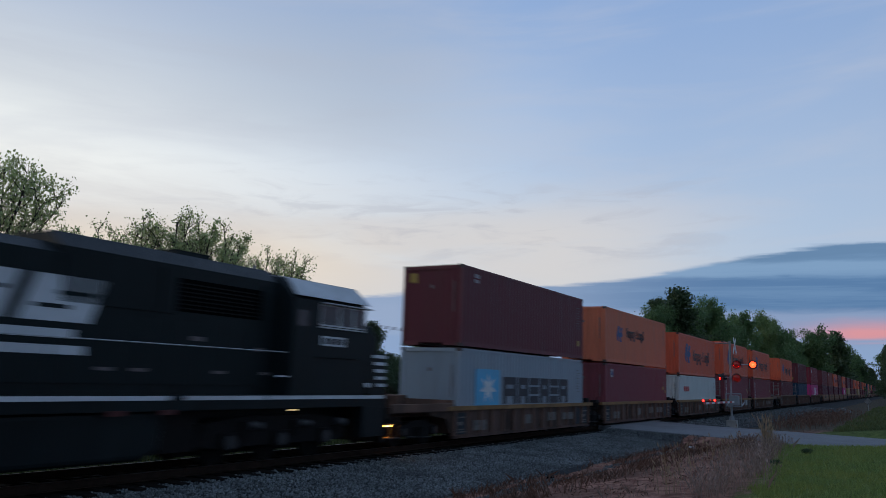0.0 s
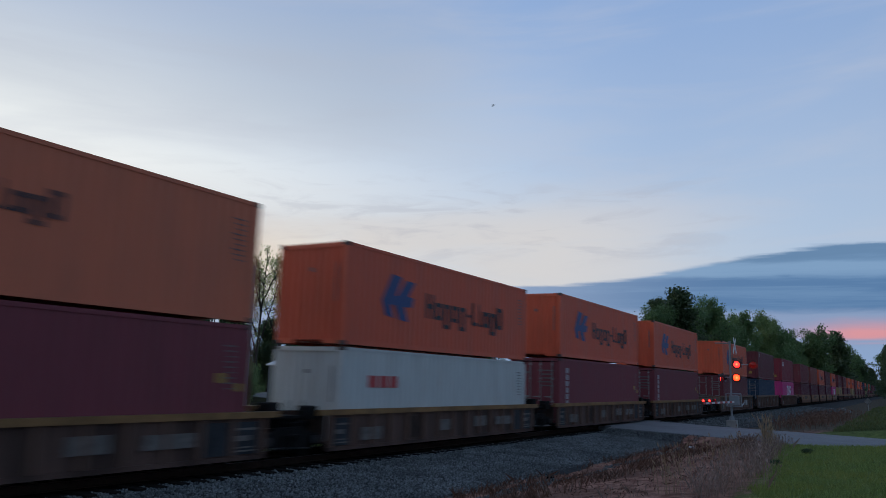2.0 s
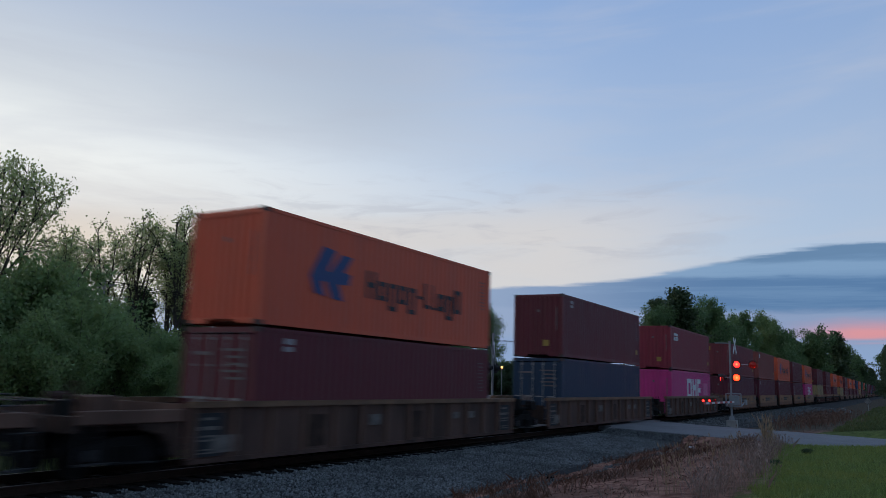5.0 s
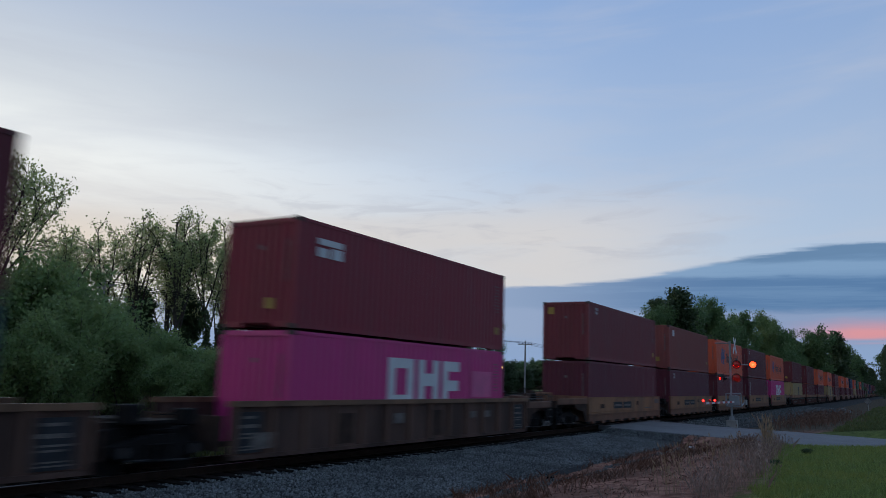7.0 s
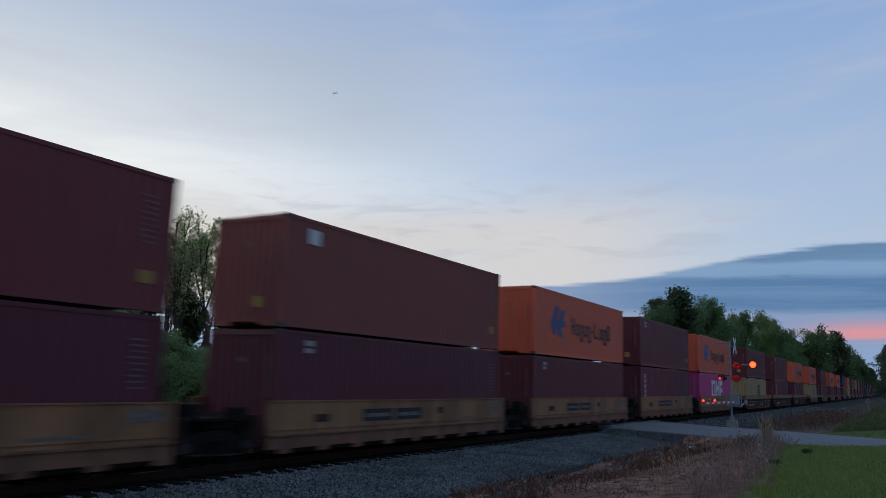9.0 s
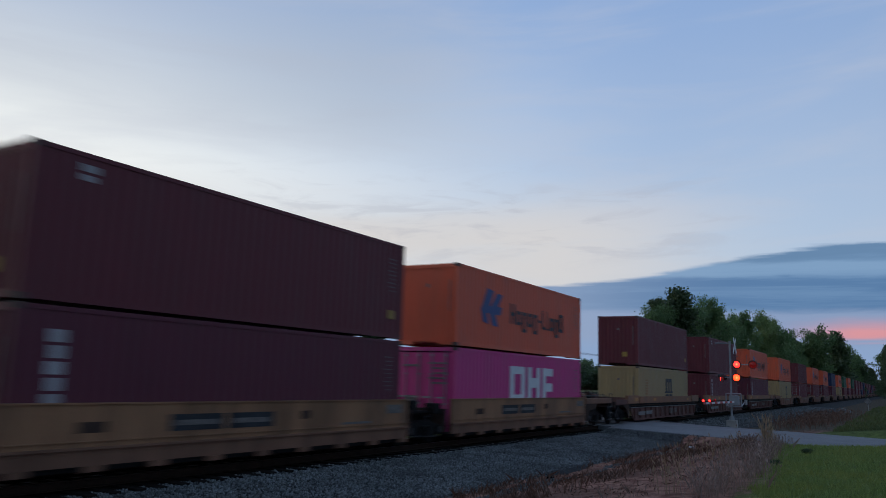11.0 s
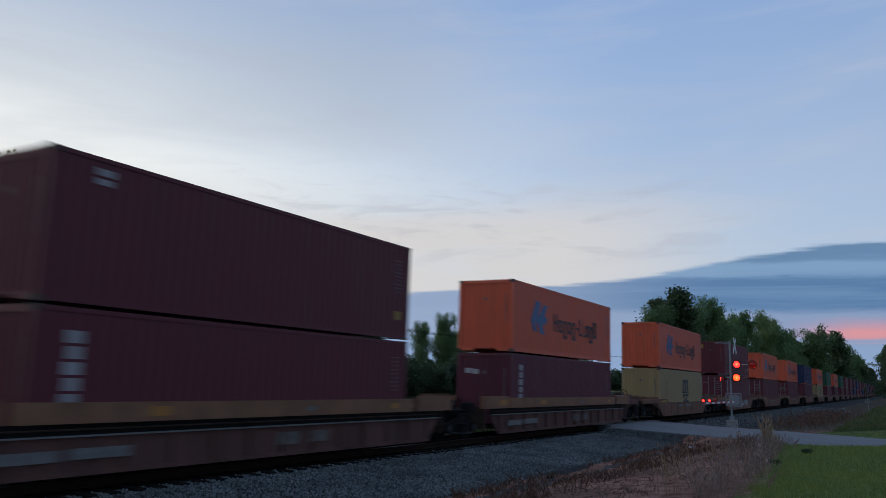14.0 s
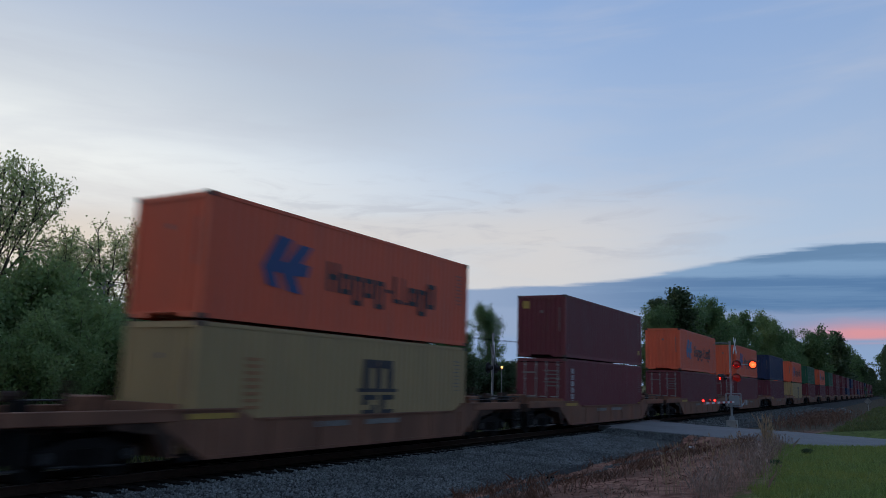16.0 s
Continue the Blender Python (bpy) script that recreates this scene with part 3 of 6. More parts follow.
def container(colour, doors, marks, label):
    """A 40-foot high-cube box; its left lower edge at the origin's x and the track's middle."""
    c = empty("shipping_container")
    tagged(c, label, "shipping container", group="container train load")
    p = BOX[colour]
    share("frame", CM["frame"], p, c)
    share("side_panel", CM["side"], p, c)
    share("side_panel", CM["side"], p, c, pose(CL, 0, 0, 0, 0, 180))
    share("roof_panel", CM["roof"], p, c)
    share("end_panel", CM["end"], p, c, pose(CL, 0, 0, 0, 0, 180))
    if doors:
        for y in (-HW + 0.15, 0.005):
            d = share("door", CM["door"], p, c, pose(0.02, y, 0.2))
            for yy in (0.22, 0.78):
                share("locking_bar", CM["bar"], M_STEEL, d, pose(-0.045, yy, -0.05), "galvanised locking bar")
        rows = [(-0.95 + 0.1 * (i % 2), -0.15 - 0.12 * (i % 3), 2.3 - i * 0.17, 2.36 - i * 0.17) for i in range(5)]
        for i, (y0, y1, z0, z1) in enumerate(rows + [(0.2, 0.9, 2.2, 2.28), (0.3, 0.75, 0.95, 1.2), (-0.9, -0.35, 0.6, 0.68)]):
            decal("door_text_%d" % i, lambda: B((-0.032, -0.03, y0, y1, z0, z1)), M_NUMBER, c, None, "door_marking", "pale painted marking")
    else:
        share("end_panel", CM["end"], p, c)
        if "plain" not in marks:
            decal("end_patch", lambda: B((-0.002, 0.004, -0.08, 0.05, 2.06, 2.18)), M_NUMBER, c, None, "end_marking", "pale painted marking")
            decal("end_column", lambda: B((-0.002, 0.004, -0.93, -0.89, 1.2, 2.3)), M_NUMBER, c, None, "end_number", "narrow column of painted numbers")
    for x, y, z, r in ((0, -HW, 0, 0), (0, -HW, CH - 0.118, 0), (CL, HW, 0, 180), (CL, HW, CH - 0.118, 180)):
        share("corner_casting", CM["casting"], M_CASTING, c, pose(x, y, z, 0, 0, r))
    for x, y, z, s in ((CL - 0.172, -HW, 0, 1), (CL - 0.172, -HW, CH - 0.118, 1), (-0.0, HW - 0.156, 0, 1), (-0.0, HW - 0.156, CH - 0.118, 1)):
        share("corner_casting", CM["casting"], M_CASTING, c, pose(x, y, z))
    near = pose(0, -HW + 0.004, 0)
    for k in marks:
        if k == "hl":
            decal("arrows", side_shape(*ARROWS), M_DKBLUE, c, near, "logo", "blue painted logo shape")
            decal("long", side_bars(*LONG), M_INK, c, near, "lettering", "dark painted brand lettering as bars")
        elif k == "hl_dull":
            decal("arrows", side_shape(*ARROWS), M_MIDBLUE, c, near, "logo", "faded blue painted logo shape")
            decal("long", side_bars(*LONG), M_INK, c, near, "lettering", "dark painted brand lettering as bars")
        elif k == "hl_small":
            decal("arrows", side_shape(*ARROWS), M_DKBLUE, c, pose(0.75, -HW + 0.004, 0.62) @ Matrix.Diagonal((0.62, 1, 0.62, 1)), "logo", "small blue painted logo shape")
            decal("long", side_bars(*LONG), M_INK, c, pose(0.95, -HW + 0.004, 0.78) @ Matrix.Diagonal((0.62, 1, 0.66, 1)), "lettering", "small dark brand lettering as bars")
        elif k == "block":
            decal("square", side_bars((1.2, 3.18, 0.75, 2.2)), M_SKYBLUE, c, near, "logo", "sky-blue painted square")
            decal("star", side_shape(*star()), M_WHITE, c, pose(0, -HW - 0.003, 0), "logo_star", "white painted star shape")
            decal("block", side_bars(*BLOCK), M_INK, c, near, "lettering", "large dark brand lettering as bars")
        elif k == "trio":
            decal("trio", side_bars(*TRIO), M_WHITE, c, near, "lettering", "large white painted brand shapes")
        elif k == "square":
            decal("square_pale", side_bars((9.7, 11.2, 1.2, 2.1)), M_PINKPATCH, c, near, "notice", "pale faded square patch")
        elif k == "stub":
            decal("stub", side_bars(*STUB), M_INK, c, near, "lettering", "black painted logo shape")
            decal("stub_lines", side_bars(*[(1.5, 2.0, 0.95 + i * 0.16, 1.03 + i * 0.16) for i in range(8)]), M_TAN, c, near, "marking", "column of small faded marks")
        elif k == "dots":
            decal("dots", side_bars((1.3, 1.75, 1.66, 2.04), (1.85, 2.3, 1.66, 2.04), (2.4, 2.8, 1.66, 2.04)), M_REDINK, c, near, "lettering", "small red painted shapes")
        elif k == "column":
            decal("column", side_bars(*CLASS_MARK), M_FADED, c, near, "marking", "column of white painted bars")
        elif k == "patch":
            decal("patch", side_bars((1.0, 1.34, 2.52, 2.66), (1.0, 1.30, 2.34, 2.46)), M_FADED, c, near, "marking", "faded white painted patch")
        elif k == "label_square":
            decal("label_square", side_bars((0.90, 1.36, 2.22, 2.62)), M_WHITE, c, near, "notice", "square white notice")
        elif k == "placard":
            decal("placard", side_bars((0.86, 1.24, 2.18, 2.60)), M_FADED, c, near, "placard", "white placard with a blue middle")
            decal("placard_field", side_bars((0.92, 1.18, 2.26, 2.48)), M_DKBLUE, c, pose(0, -HW - 0.003, 0), "placard_field", "blue field of the placard")
        elif k == "big_patch":
            decal("big_patch", side_bars((0.85, 1.92, 2.28, 2.45), (0.85, 1.3, 1.95, 2.2), (1.45, 1.92, 1.95, 2.24)), M_WHITE, c, near, "marking", "white painted logo patch")
        elif k == "end_yellow":
            decal("end_yellow", lambda: B((-0.004, 0.004, 0.62, 0.95, 2.28, 2.62)), M_YELLOW, c, None, "notice", "yellow notice on the end wall")
        elif k == "low_yellow":
            decal("low_yellow", lambda: B((-0.004, 0.004, -0.55, -0.25, 0.5, 0.78)), M_YELLOW, c, None, "notice", "yellow notice on the end wall")
        elif k == "white_end":
            decal("white_end", lambda: B((-0.004, 0.004, 0.25, 0.5, 2.04, 2.24), (-0.004, 0.004, 0.54, 0.86, 2.08, 2.27)), M_FADED, c, None, "notice", "white painted shape on the end wall")
    decal("numbers", side_bars(*PLATE_NUMBERS), M_NUMBER if colour not in ("white", "yellow", "grey") else M_STENCIL, c, near, "marking", "small painted number bars")
    if colour in ("burgundy", "oxblood", "wine", "red", "faded"):
        decal("yellow_spot", side_bars((11.42, 11.74, 0.58, 0.84)), M_YELLOW, c, near, "notice", "small yellow notice")
    if colour == "maroon":
        decal("yellow_pair", side_bars((11.2, 11.45, 1.55, 1.76), (11.78, 11.98, 1.36, 1.54)), M_YELLOW, c, near, "notice", "two small yellow notices")
    return c


# ---------------------------------------------------------------- well cars
def bogie_meshes():
    bm = bmesh.new()
    o = [(-1.15, 0.36), (-0.72, 0.36), (-0.45, 0.22), (0.45, 0.22), (0.72, 0.36), (1.15, 0.36), (1.15, 0.58), (0.75, 0.66), (0.35, 0.78), (-0.35, 0.78), (-0.75, 0.66), (-1.15, 0.58)]
    for y in (-1.08, 0.96):
        prism(bm, o, y, y + 0.12)
        for x in (-0.2, 0.0, 0.2):
            tube(bm, (x, y - 0.03, 0.28), (x, y - 0.03, 0.6), 0.07, n=8)
        for x in (-0.9, 0.9):
            tube(bm, (x, y - 0.06, 0.46), (x, y + 0.14, 0.46), 0.15, n=10)
    box(bm, -0.25, 0.25, -0.95, 0.95, 0.45, 0.72)
    side = raw("bogie_frame", bm)
    bm = bmesh.new()
    for y in (-0.76, 0.68):
        tube(bm, (0, y, 0), (0, y + 0.10, 0), 0.455, n=24)
        tube(bm, (0, y - 0.03 if y < 0 else y + 0.10, 0), (0, y if y < 0 else y + 0.13, 0), 0.2, n=12)
    tube(bm, (0, -0.7, 0), (0, 0.7, 0), 0.09, n=8)
    return side, raw("wheelset", bm)


BOGIE, WHEELS = bogie_meshes()


ROLLING = []


M_WORN = paint("worn_grey_steel", (0.036, 0.038, 0.042), 0.5, metal=0.3, vary=0.35, dirt=(0.02, 0.017, 0.015), dirt_amount=0.7, scale=6)


def bogie_trim():
    """Pieces that catch light on a bogie's outer face."""
    cap = bmesh.new()
    tube(cap, (0, -1.175, 0.46), (0, -1.142, 0.46), 0.105, n=12)
    for k in range(3):
        a = pi / 6 + k * 2 * pi / 3
        tube(cap, (0.06 * cos(a), -1.19, 0.46 + 0.06 * sin(a)), (0.06 * cos(a), -1.174, 0.46 + 0.06 * sin(a)), 0.016, n=6)
    rod = bmesh.new()
    tube(rod, (-0.75, -1.13, 0.30), (0.75, -1.13, 0.24), 0.022, n=6)
    return raw("axle_cap", cap), raw("brake_rod", rod)


AXLE_CAP, BRAKE_ROD = bogie_trim()


def bogie(parent, x):
    b = share("bogie", BOGIE, M_GRIME, parent, pose(x, 0, 0))
    for dx in (-0.9, 0.9):
        share("axle_cap", AXLE_CAP, M_WORN, b, pose(dx, 0, 0), "worn steel axle cap")
    share("brake_rod", BRAKE_ROD, M_WORN, b, None, "worn steel brake rod")
    for dx in (-0.9, 0.9):
        w = share("wheelset", WHEELS, M_GRIME, b, pose(dx, 0, 0.458))
        ROLLING.append((w, dx, 0.458))


def side_plate(x0, x1, z0, z1, skew=0.0):
    """One side of a well: the plate, on the near side, with its bottom flange."""
    bm = bmesh.new()
    prism(bm, [(x0 + skew, z0), (x1 - skew, z0), (x1, z1), (x0, z1)], -1.29, -1.25)
    box(bm, x0 + skew, x1 - skew, -1.34, -1.291, z0 - 0.03, z0 + 0.07)
    return bm


def side_ribs(x0, x1, z0, z1, pitch, skew=0.0):
    """A post of the plate with its flange, and the places where such posts stand."""
    n = round((x1 - x0) / pitch)
    rib = B((0, 0.11, -1.375, -1.291, z0 + 0.071, z1 - 0.005), (-0.03, -0.001, -1.30, -1.291, z0 + 0.071, z1 - 0.005))
    return raw("rib", rib), [x0 + skew + 0.04 + i * (x1 - x0 - 2 * skew - 0.2) / n for i in range(n + 1)]


WELL = {}


def well_meshes(style):
    if style in WELL:
        return WELL[style]
    d = {}
    if style == "rib40":
        d["plate"] = raw("side_plate", side_plate(-0.55, 12.75, 0.16, 1.06))
        d["ribs"] = side_ribs(-0.55, 12.75, 0.16, 1.06, 0.95)
        d["chord"] = raw("top_chord", B((-0.95, 13.15, -1.38, -1.22, 1.061, 1.20)))
        d["mats"] = (M_RUSTWELL, M_CHORD)
        d["panel"] = M_DARKWELL
    elif style == "rib53":
        d["plate"] = raw("side_plate", side_plate(-1.95, 14.15, 0.17, 1.32))
        d["ribs"] = side_ribs(-1.95, 14.15, 0.17, 1.32, 1.2)
        d["chord"] = raw("top_chord", B((-2.0, 14.2, -1.38, -1.22, 1.321, 1.45)))
        d["mats"] = (M_RUSTWELL, M_CHORD_DULL)
        d["panel"] = M_DARKWELL
    elif style == "deep53":
        d["plate"] = raw("side_plate", side_plate(-1.95, 14.15, 0.17, 0.84, skew=0.65))
        d["ribs"] = side_ribs(-1.95, 14.15, 0.17, 0.84, 1.2, skew=0.65)
        bm = B((-0.2, 12.4, -1.38, -1.22, 1.081, 1.46), (-2.6, -0.5, -1.38, -1.22, 1.081, 1.52), (12.7, 14.8, -1.38, -1.22, 1.081, 1.52))
        d["chord"] = raw("top_chord", bm)
        # panel across the gap below the chord; near-black paints the gap's darkness
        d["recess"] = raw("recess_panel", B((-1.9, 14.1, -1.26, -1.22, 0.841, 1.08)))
        d["ledge"] = raw("plate_ledge", B((-1.9, 14.1, -1.38, -1.27, 0.841, 0.868)))
        bm = bmesh.new()
        tube(bm, (-1.8, -1.30, 0.97), (14.0, -1.30, 0.97), 0.02, n=6)
        d["pipe"] = raw("train_pipe", bm)
        d["mats"] = (M_REDWELL, M_DEEPCHORD)
    elif style == "tan40":
        bm = bmesh.new()
        prism(bm, [(-0.35, 0.631), (12.55, 0.631), (12.55, 1.42), (-0.35, 1.42)], -1.33, -1.25)
        low = bmesh.new()
        prism(low, [(-0.35, 0.30), (12.55, 0.30), (12.55, 0.63), (-0.35, 0.63)], -1.325, -1.25)
        for i in range(9):
            box(low, 0.1 + i * 1.5, 0.5 + i * 1.5, -1.36, -1.26, 0.19, 0.30)
        d["lower"] = raw("lower_plate", low)
        d["flange"] = raw("plate_flange", B((-0.35, 12.55, -1.38, -1.331, 0.60, 0.645)))
        d["seam"] = raw("weld_strip", B((-0.35, 12.55, -1.36, -1.331, 0.74, 0.76)))
        d["plate"] = raw("side_plate", bm)
        d["chord"] = raw("top_chord", B((-0.38, 12.58, -1.36, -1.22, 1.421, 1.45)))
        d["mats"] = (M_TAN, M_TAN)
    else:  # "solo"
        bm = bmesh.new()
        prism(bm, [(0.3, 0.22), (11.9, 0.22), (12.9, 0.85), (13.4, 1.26), (11.9, 1.26), (11.3, 1.02), (1.9, 1.02), (1.3, 1.26), (-1.2, 1.26), (-0.7, 0.85)], -1.33, -1.25)
        box(bm, 0.3, 11.9, -1.36, -1.331, 0.22, 0.30)
        for i in range(7):
            box(bm, 0.5 + i * 1.85, 0.6 + i * 1.85, -1.355, -1.331, 0.30, 1.0)
        d["plate"] = raw("side_plate", bm)
        d["chord"] = raw("top_chord", B((-1.2, 1.3, -1.37, -1.22, 1.261, 1.30), (2.0, 11.2, -1.37, -1.22, 1.021, 1.06), (11.9, 13.4, -1.37, -1.22, 1.261, 1.30)))
        d["mats"] = (M_REDTAN, M_REDTAN)
    WELL[style] = d
    return d


def platform_meshes(length, z):
    """The end platform over a bogie; x runs outwards from the well."""
    d = {}
    d["deck"] = raw("end_deck", B((0.121, length - 0.141, -1.2, 1.2, z - 0.10, z)))
    d["end_sill"] = raw("end_sill", B((length - 0.14, length, -1.3, 1.3, z - 0.2, z + 0.1)))
    for k, y in (("sill_near", -1.35), ("sill_far", 1.23)):
        d[k] = raw("side_sill", bevelled(B((0.125, length - 0.145, y, y + 0.12, z - 0.06, z + 0.20)), 0.015, 1))
        d["gusset" + k[4:]] = raw("gusset", prism(bmesh.new(), [(0.125, 0.34), (0.30, 0.34), (0.62, 0.80), (length * 0.30 + 0.3, 0.92), (length * 0.36 + 0.3, z - 0.062), (0.125, z - 0.062)], y + 0.03, y + 0.08))
        d["step" + k[4:]] = raw("side_step", B((length - 0.62, length - 0.2, y, y + 0.12, 0.30, 0.335), (length - 0.62, length - 0.59, y + 0.03, y + 0.08, 0.336, z - 0.062), (length - 0.23, length - 0.2, y + 0.03, y + 0.08, 0.336, z - 0.062)))
    bm = bmesh.new()
    tube(bm, (0.2, -1.05, z + 0.30), (length - 0.3, -1.05, z + 0.30), 0.02, n=6)
    for x in (0.25, length * 0.5, length - 0.35):
        tube(bm, (x, -1.05, z), (x, -1.05, z + 0.30), 0.018, n=5)
    d["pipe_rail"] = raw("pipe_rail", bm)
    d["valve"] = raw("brake_valve", bevelled(B((length * 0.55, length * 0.55 + 0.38, -0.75, -0.35, z + 0.001, z + 0.34)), 0.06, 2))
    bm = bmesh.new()
    tube(bm, (length * 0.62, -0.55, z + 0.02), (length * 0.62, -0.55, z + 0.52), 0.05, n=8)
    tube(bm, (length * 0.62 - 0.12, -0.55, z + 0.40), (length * 0.62 + 0.30, -0.55, z + 0.40), 0.11, n=10)
    d["hand_brake"] = raw("hand_brake", bm)
    bm = bmesh.new()
    hose = [(length - 0.05 + 0.50 * k / 8, -0.42, 0.78 - 0.30 * sin(pi * k / 8)) for k in range(9)]
    for p, q in zip(hose, hose[1:]):
        tube(bm, p, q, 0.025, n=6)
    d["air_hose"] = raw("air_hose", bm)
    d["crossbearer"] = raw("crossbearer", B((0, 0.06, -1.25, 1.25, z - 0.2, z - 0.101)))
    d["bulkhead"] = raw("bulkhead", prism(bmesh.new(), [(0, 0.3), (0.12, 0.3), (0.12, z + 0.30), (0, z + 0.30)], -1.25, 1.25))
    d["sill"] = raw("centre_sill", B((0.121, length - 0.141, -0.25, 0.25, 0.55, z - 0.101)))
    bm = B((length + 0.001, length + 0.25, -0.10, 0.10, 0.76, 0.93), (length + 0.251, length + 0.52, -0.17, 0.14, 0.70, 1.0))
    d["coupler"] = raw("coupler", bm)
    d["tool_box"] = raw("tool_box", bevelled(B((0.5, 1.15, -0.95, -0.3, z + 0.001, z + 0.42)), 0.03, 1))
    bm = bmesh.new()
    tube(bm, (0.35, -0.85, z - 0.38), (min(1.6, length - 0.3), -0.85, z - 0.38), 0.16, n=12)
    d["reservoir"] = raw("air_reservoir", bm)
    bm = bmesh.new()
    for zz in (0.35, 0.65, 0.95):
        tube(bm, (length - 0.45, -1.32, zz), (length - 0.02, -1.32, zz), 0.015, n=5)
    for x in (length - 0.45, length - 0.02):
        tube(bm, (x, -1.32, 0.3), (x, -1.32, z + 0.42), 0.017, n=5)
    tube(bm, (length - 0.45, -1.32, z + 0.42), (length - 0.02, -1.32, z + 0.42), 0.017, n=5)
    d["ladder"] = raw("ladder", bm)
    bm = bmesh.new()
    for y0 in (-0.9, 0.9):
        tube(bm, (length - 0.07, y0, z + 0.1), (length - 0.07, y0, z + 0.38), 0.017, n=5)
    tube(bm, (length - 0.07, -0.9, z + 0.38), (length - 0.07, 0.9, z + 0.38), 0.017, n=5)
    d["grab_rail"] = raw("grab_rail", bm)
    bm = bmesh.new()
    for i in range(16):
        a, b = 2 * pi * i / 16, 2 * pi * (i + 1) / 16
        tube(bm, (1.35, -0.6 + 0.26 * cos(a), z + 0.45 + 0.26 * sin(a)), (1.35, -0.6 + 0.26 * cos(b), z + 0.45 + 0.26 * sin(b)), 0.018, n=5, caps=False)
    for i in range(3):
        a = pi * i / 3
        tube(bm, (1.35, -0.6 - 0.26 * cos(a), z + 0.45 - 0.26 * sin(a)), (1.35, -0.6 + 0.26 * cos(a), z + 0.45 + 0.26 * sin(a)), 0.012, n=4)
    tube(bm, (1.35, -0.6, z), (1.35, -0.6, z + 0.45), 0.04, n=6)
    d["brake_wheel"] = raw("brake_wheel", bm)
    return d


PLAT = {}


def platform(car, m, length, z, paint_mat):
    if (length, z) not in PLAT:
        PLAT[(length, z)] = platform_meshes(length, z)
    d = PLAT[(length, z)]
    deck = share("end_platform", d["deck"], M_PLAT, car, m)
    for i in range(5):
        share("crossbearer", d["crossbearer"], M_PLAT, deck, pose(0.3 + i * (length - 0.7) / 5, 0, 0))
    for k in ("near", "far"):
        share("side_sill", d["sill_" + k], paint_mat, deck)
        share("gusset", d["gusset_" + k], M_PLAT, deck)
        share("side_step", d["step_" + k], M_WORN, deck, None, "worn steel side step")
    share("pipe_rail", d["pipe_rail"], M_WORN, deck, None, "thin worn steel pipe rail")
    share("brake_valve", d["valve"], M_GRIME, deck)
    share("hand_brake", d["hand_brake"], M_PLAT, deck)
    share("air_hose", d["air_hose"], M_GRIME, deck)
    for k, mat in (("end_sill", M_PLAT), ("bulkhead", paint_mat), ("sill", M_GRIME), ("coupler", M_GRIME), ("tool_box", paint_mat), ("reservoir", M_GRIME), ("ladder", M_WORN), ("grab_rail", M_WORN), ("brake_wheel", M_PLAT)):
        share({"sill": "centre_sill", "reservoir": "air_reservoir"}.get(k, k), d[k], mat, deck)


def floor_mesh():
    bm = B((-0.3, 12.5, -1.24, -0.9, 0.2, 0.30), (-0.3, 12.5, 0.9, 1.24, 0.2, 0.30))
    for i in range(5):
        box(bm, 0.2 + i * 2.9, 0.6 + i * 2.9, -0.9, 0.9, 0.22, 0.304)
    return raw("well_floor", bm)


FLOOR = floor_mesh()
JOINT = {}


def joint_mesh(half):
    """The saddle between two units of an articulated car, round x = 0, and the pieces fixed to it."""
    d = {"saddle": raw("articulation", B((-half, half, -0.4, 0.4, 0.72, 1.0)))}
    d["bulkhead"] = raw("bulkhead", B((-0.05, 0.05, -1.25, 1.25, 0.35, 1.12)))
    d["centre_plate"] = raw("centre_plate", B((-0.45, 0.45, -1.0, 1.0, 1.001, 1.06)))
    d["brake_cylinder"] = raw("brake_cylinder", bevelled(B((-0.9, -0.5, -1.15, -0.7, 1.0, 1.4)), 0.05, 2))
    d["valve_box"] = raw("valve_box", bevelled(B((0.47, 0.95, -1.15, -0.8, 0.95, 1.3)), 0.03, 1))
    bm = bmesh.new()
    for x in (-0.35, 0.2):
        tube(bm, (x, -1.25, 0.5), (x, -1.25, 1.45), 0.016, n=5)
    for z in (0.6, 0.9, 1.2):
        tube(bm, (-0.35, -1.25, z), (0.2, -1.25, z), 0.014, n=5)
    d["ladder"] = raw("ladder", bm)
    return d


def articulation(car, half, x):
    if half not in JOINT:
        JOINT[half] = joint_mesh(half)
    d = JOINT[half]
    a = share("articulation", d["saddle"], M_GRIME, car, pose(x, 0, 0))
    for k in ("centre_plate", "brake_cylinder", "valve_box", "ladder"):
        share(k, d[k], M_GRIME, a)
    for s in (-1, 1):
        share("bulkhead", d["bulkhead"], M_PLAT, a, pose(s * (half + 0.051), 0, 0))


WORN, PANEL = "worn pale stencilled patch", "dark painted sign panel"


def stencil_lines(x0, x1, zs, y=-1.341):
    """Worn white writing on a repainted panel, as plain bars."""
    return [(x0 + 0.06 * (i % 2), x1 - 0.1 * (i % 3), y, y + 0.005, z, z + h, M_WELLMARK, "worn white stencilled line") for i, (z, h) in enumerate(zs)]


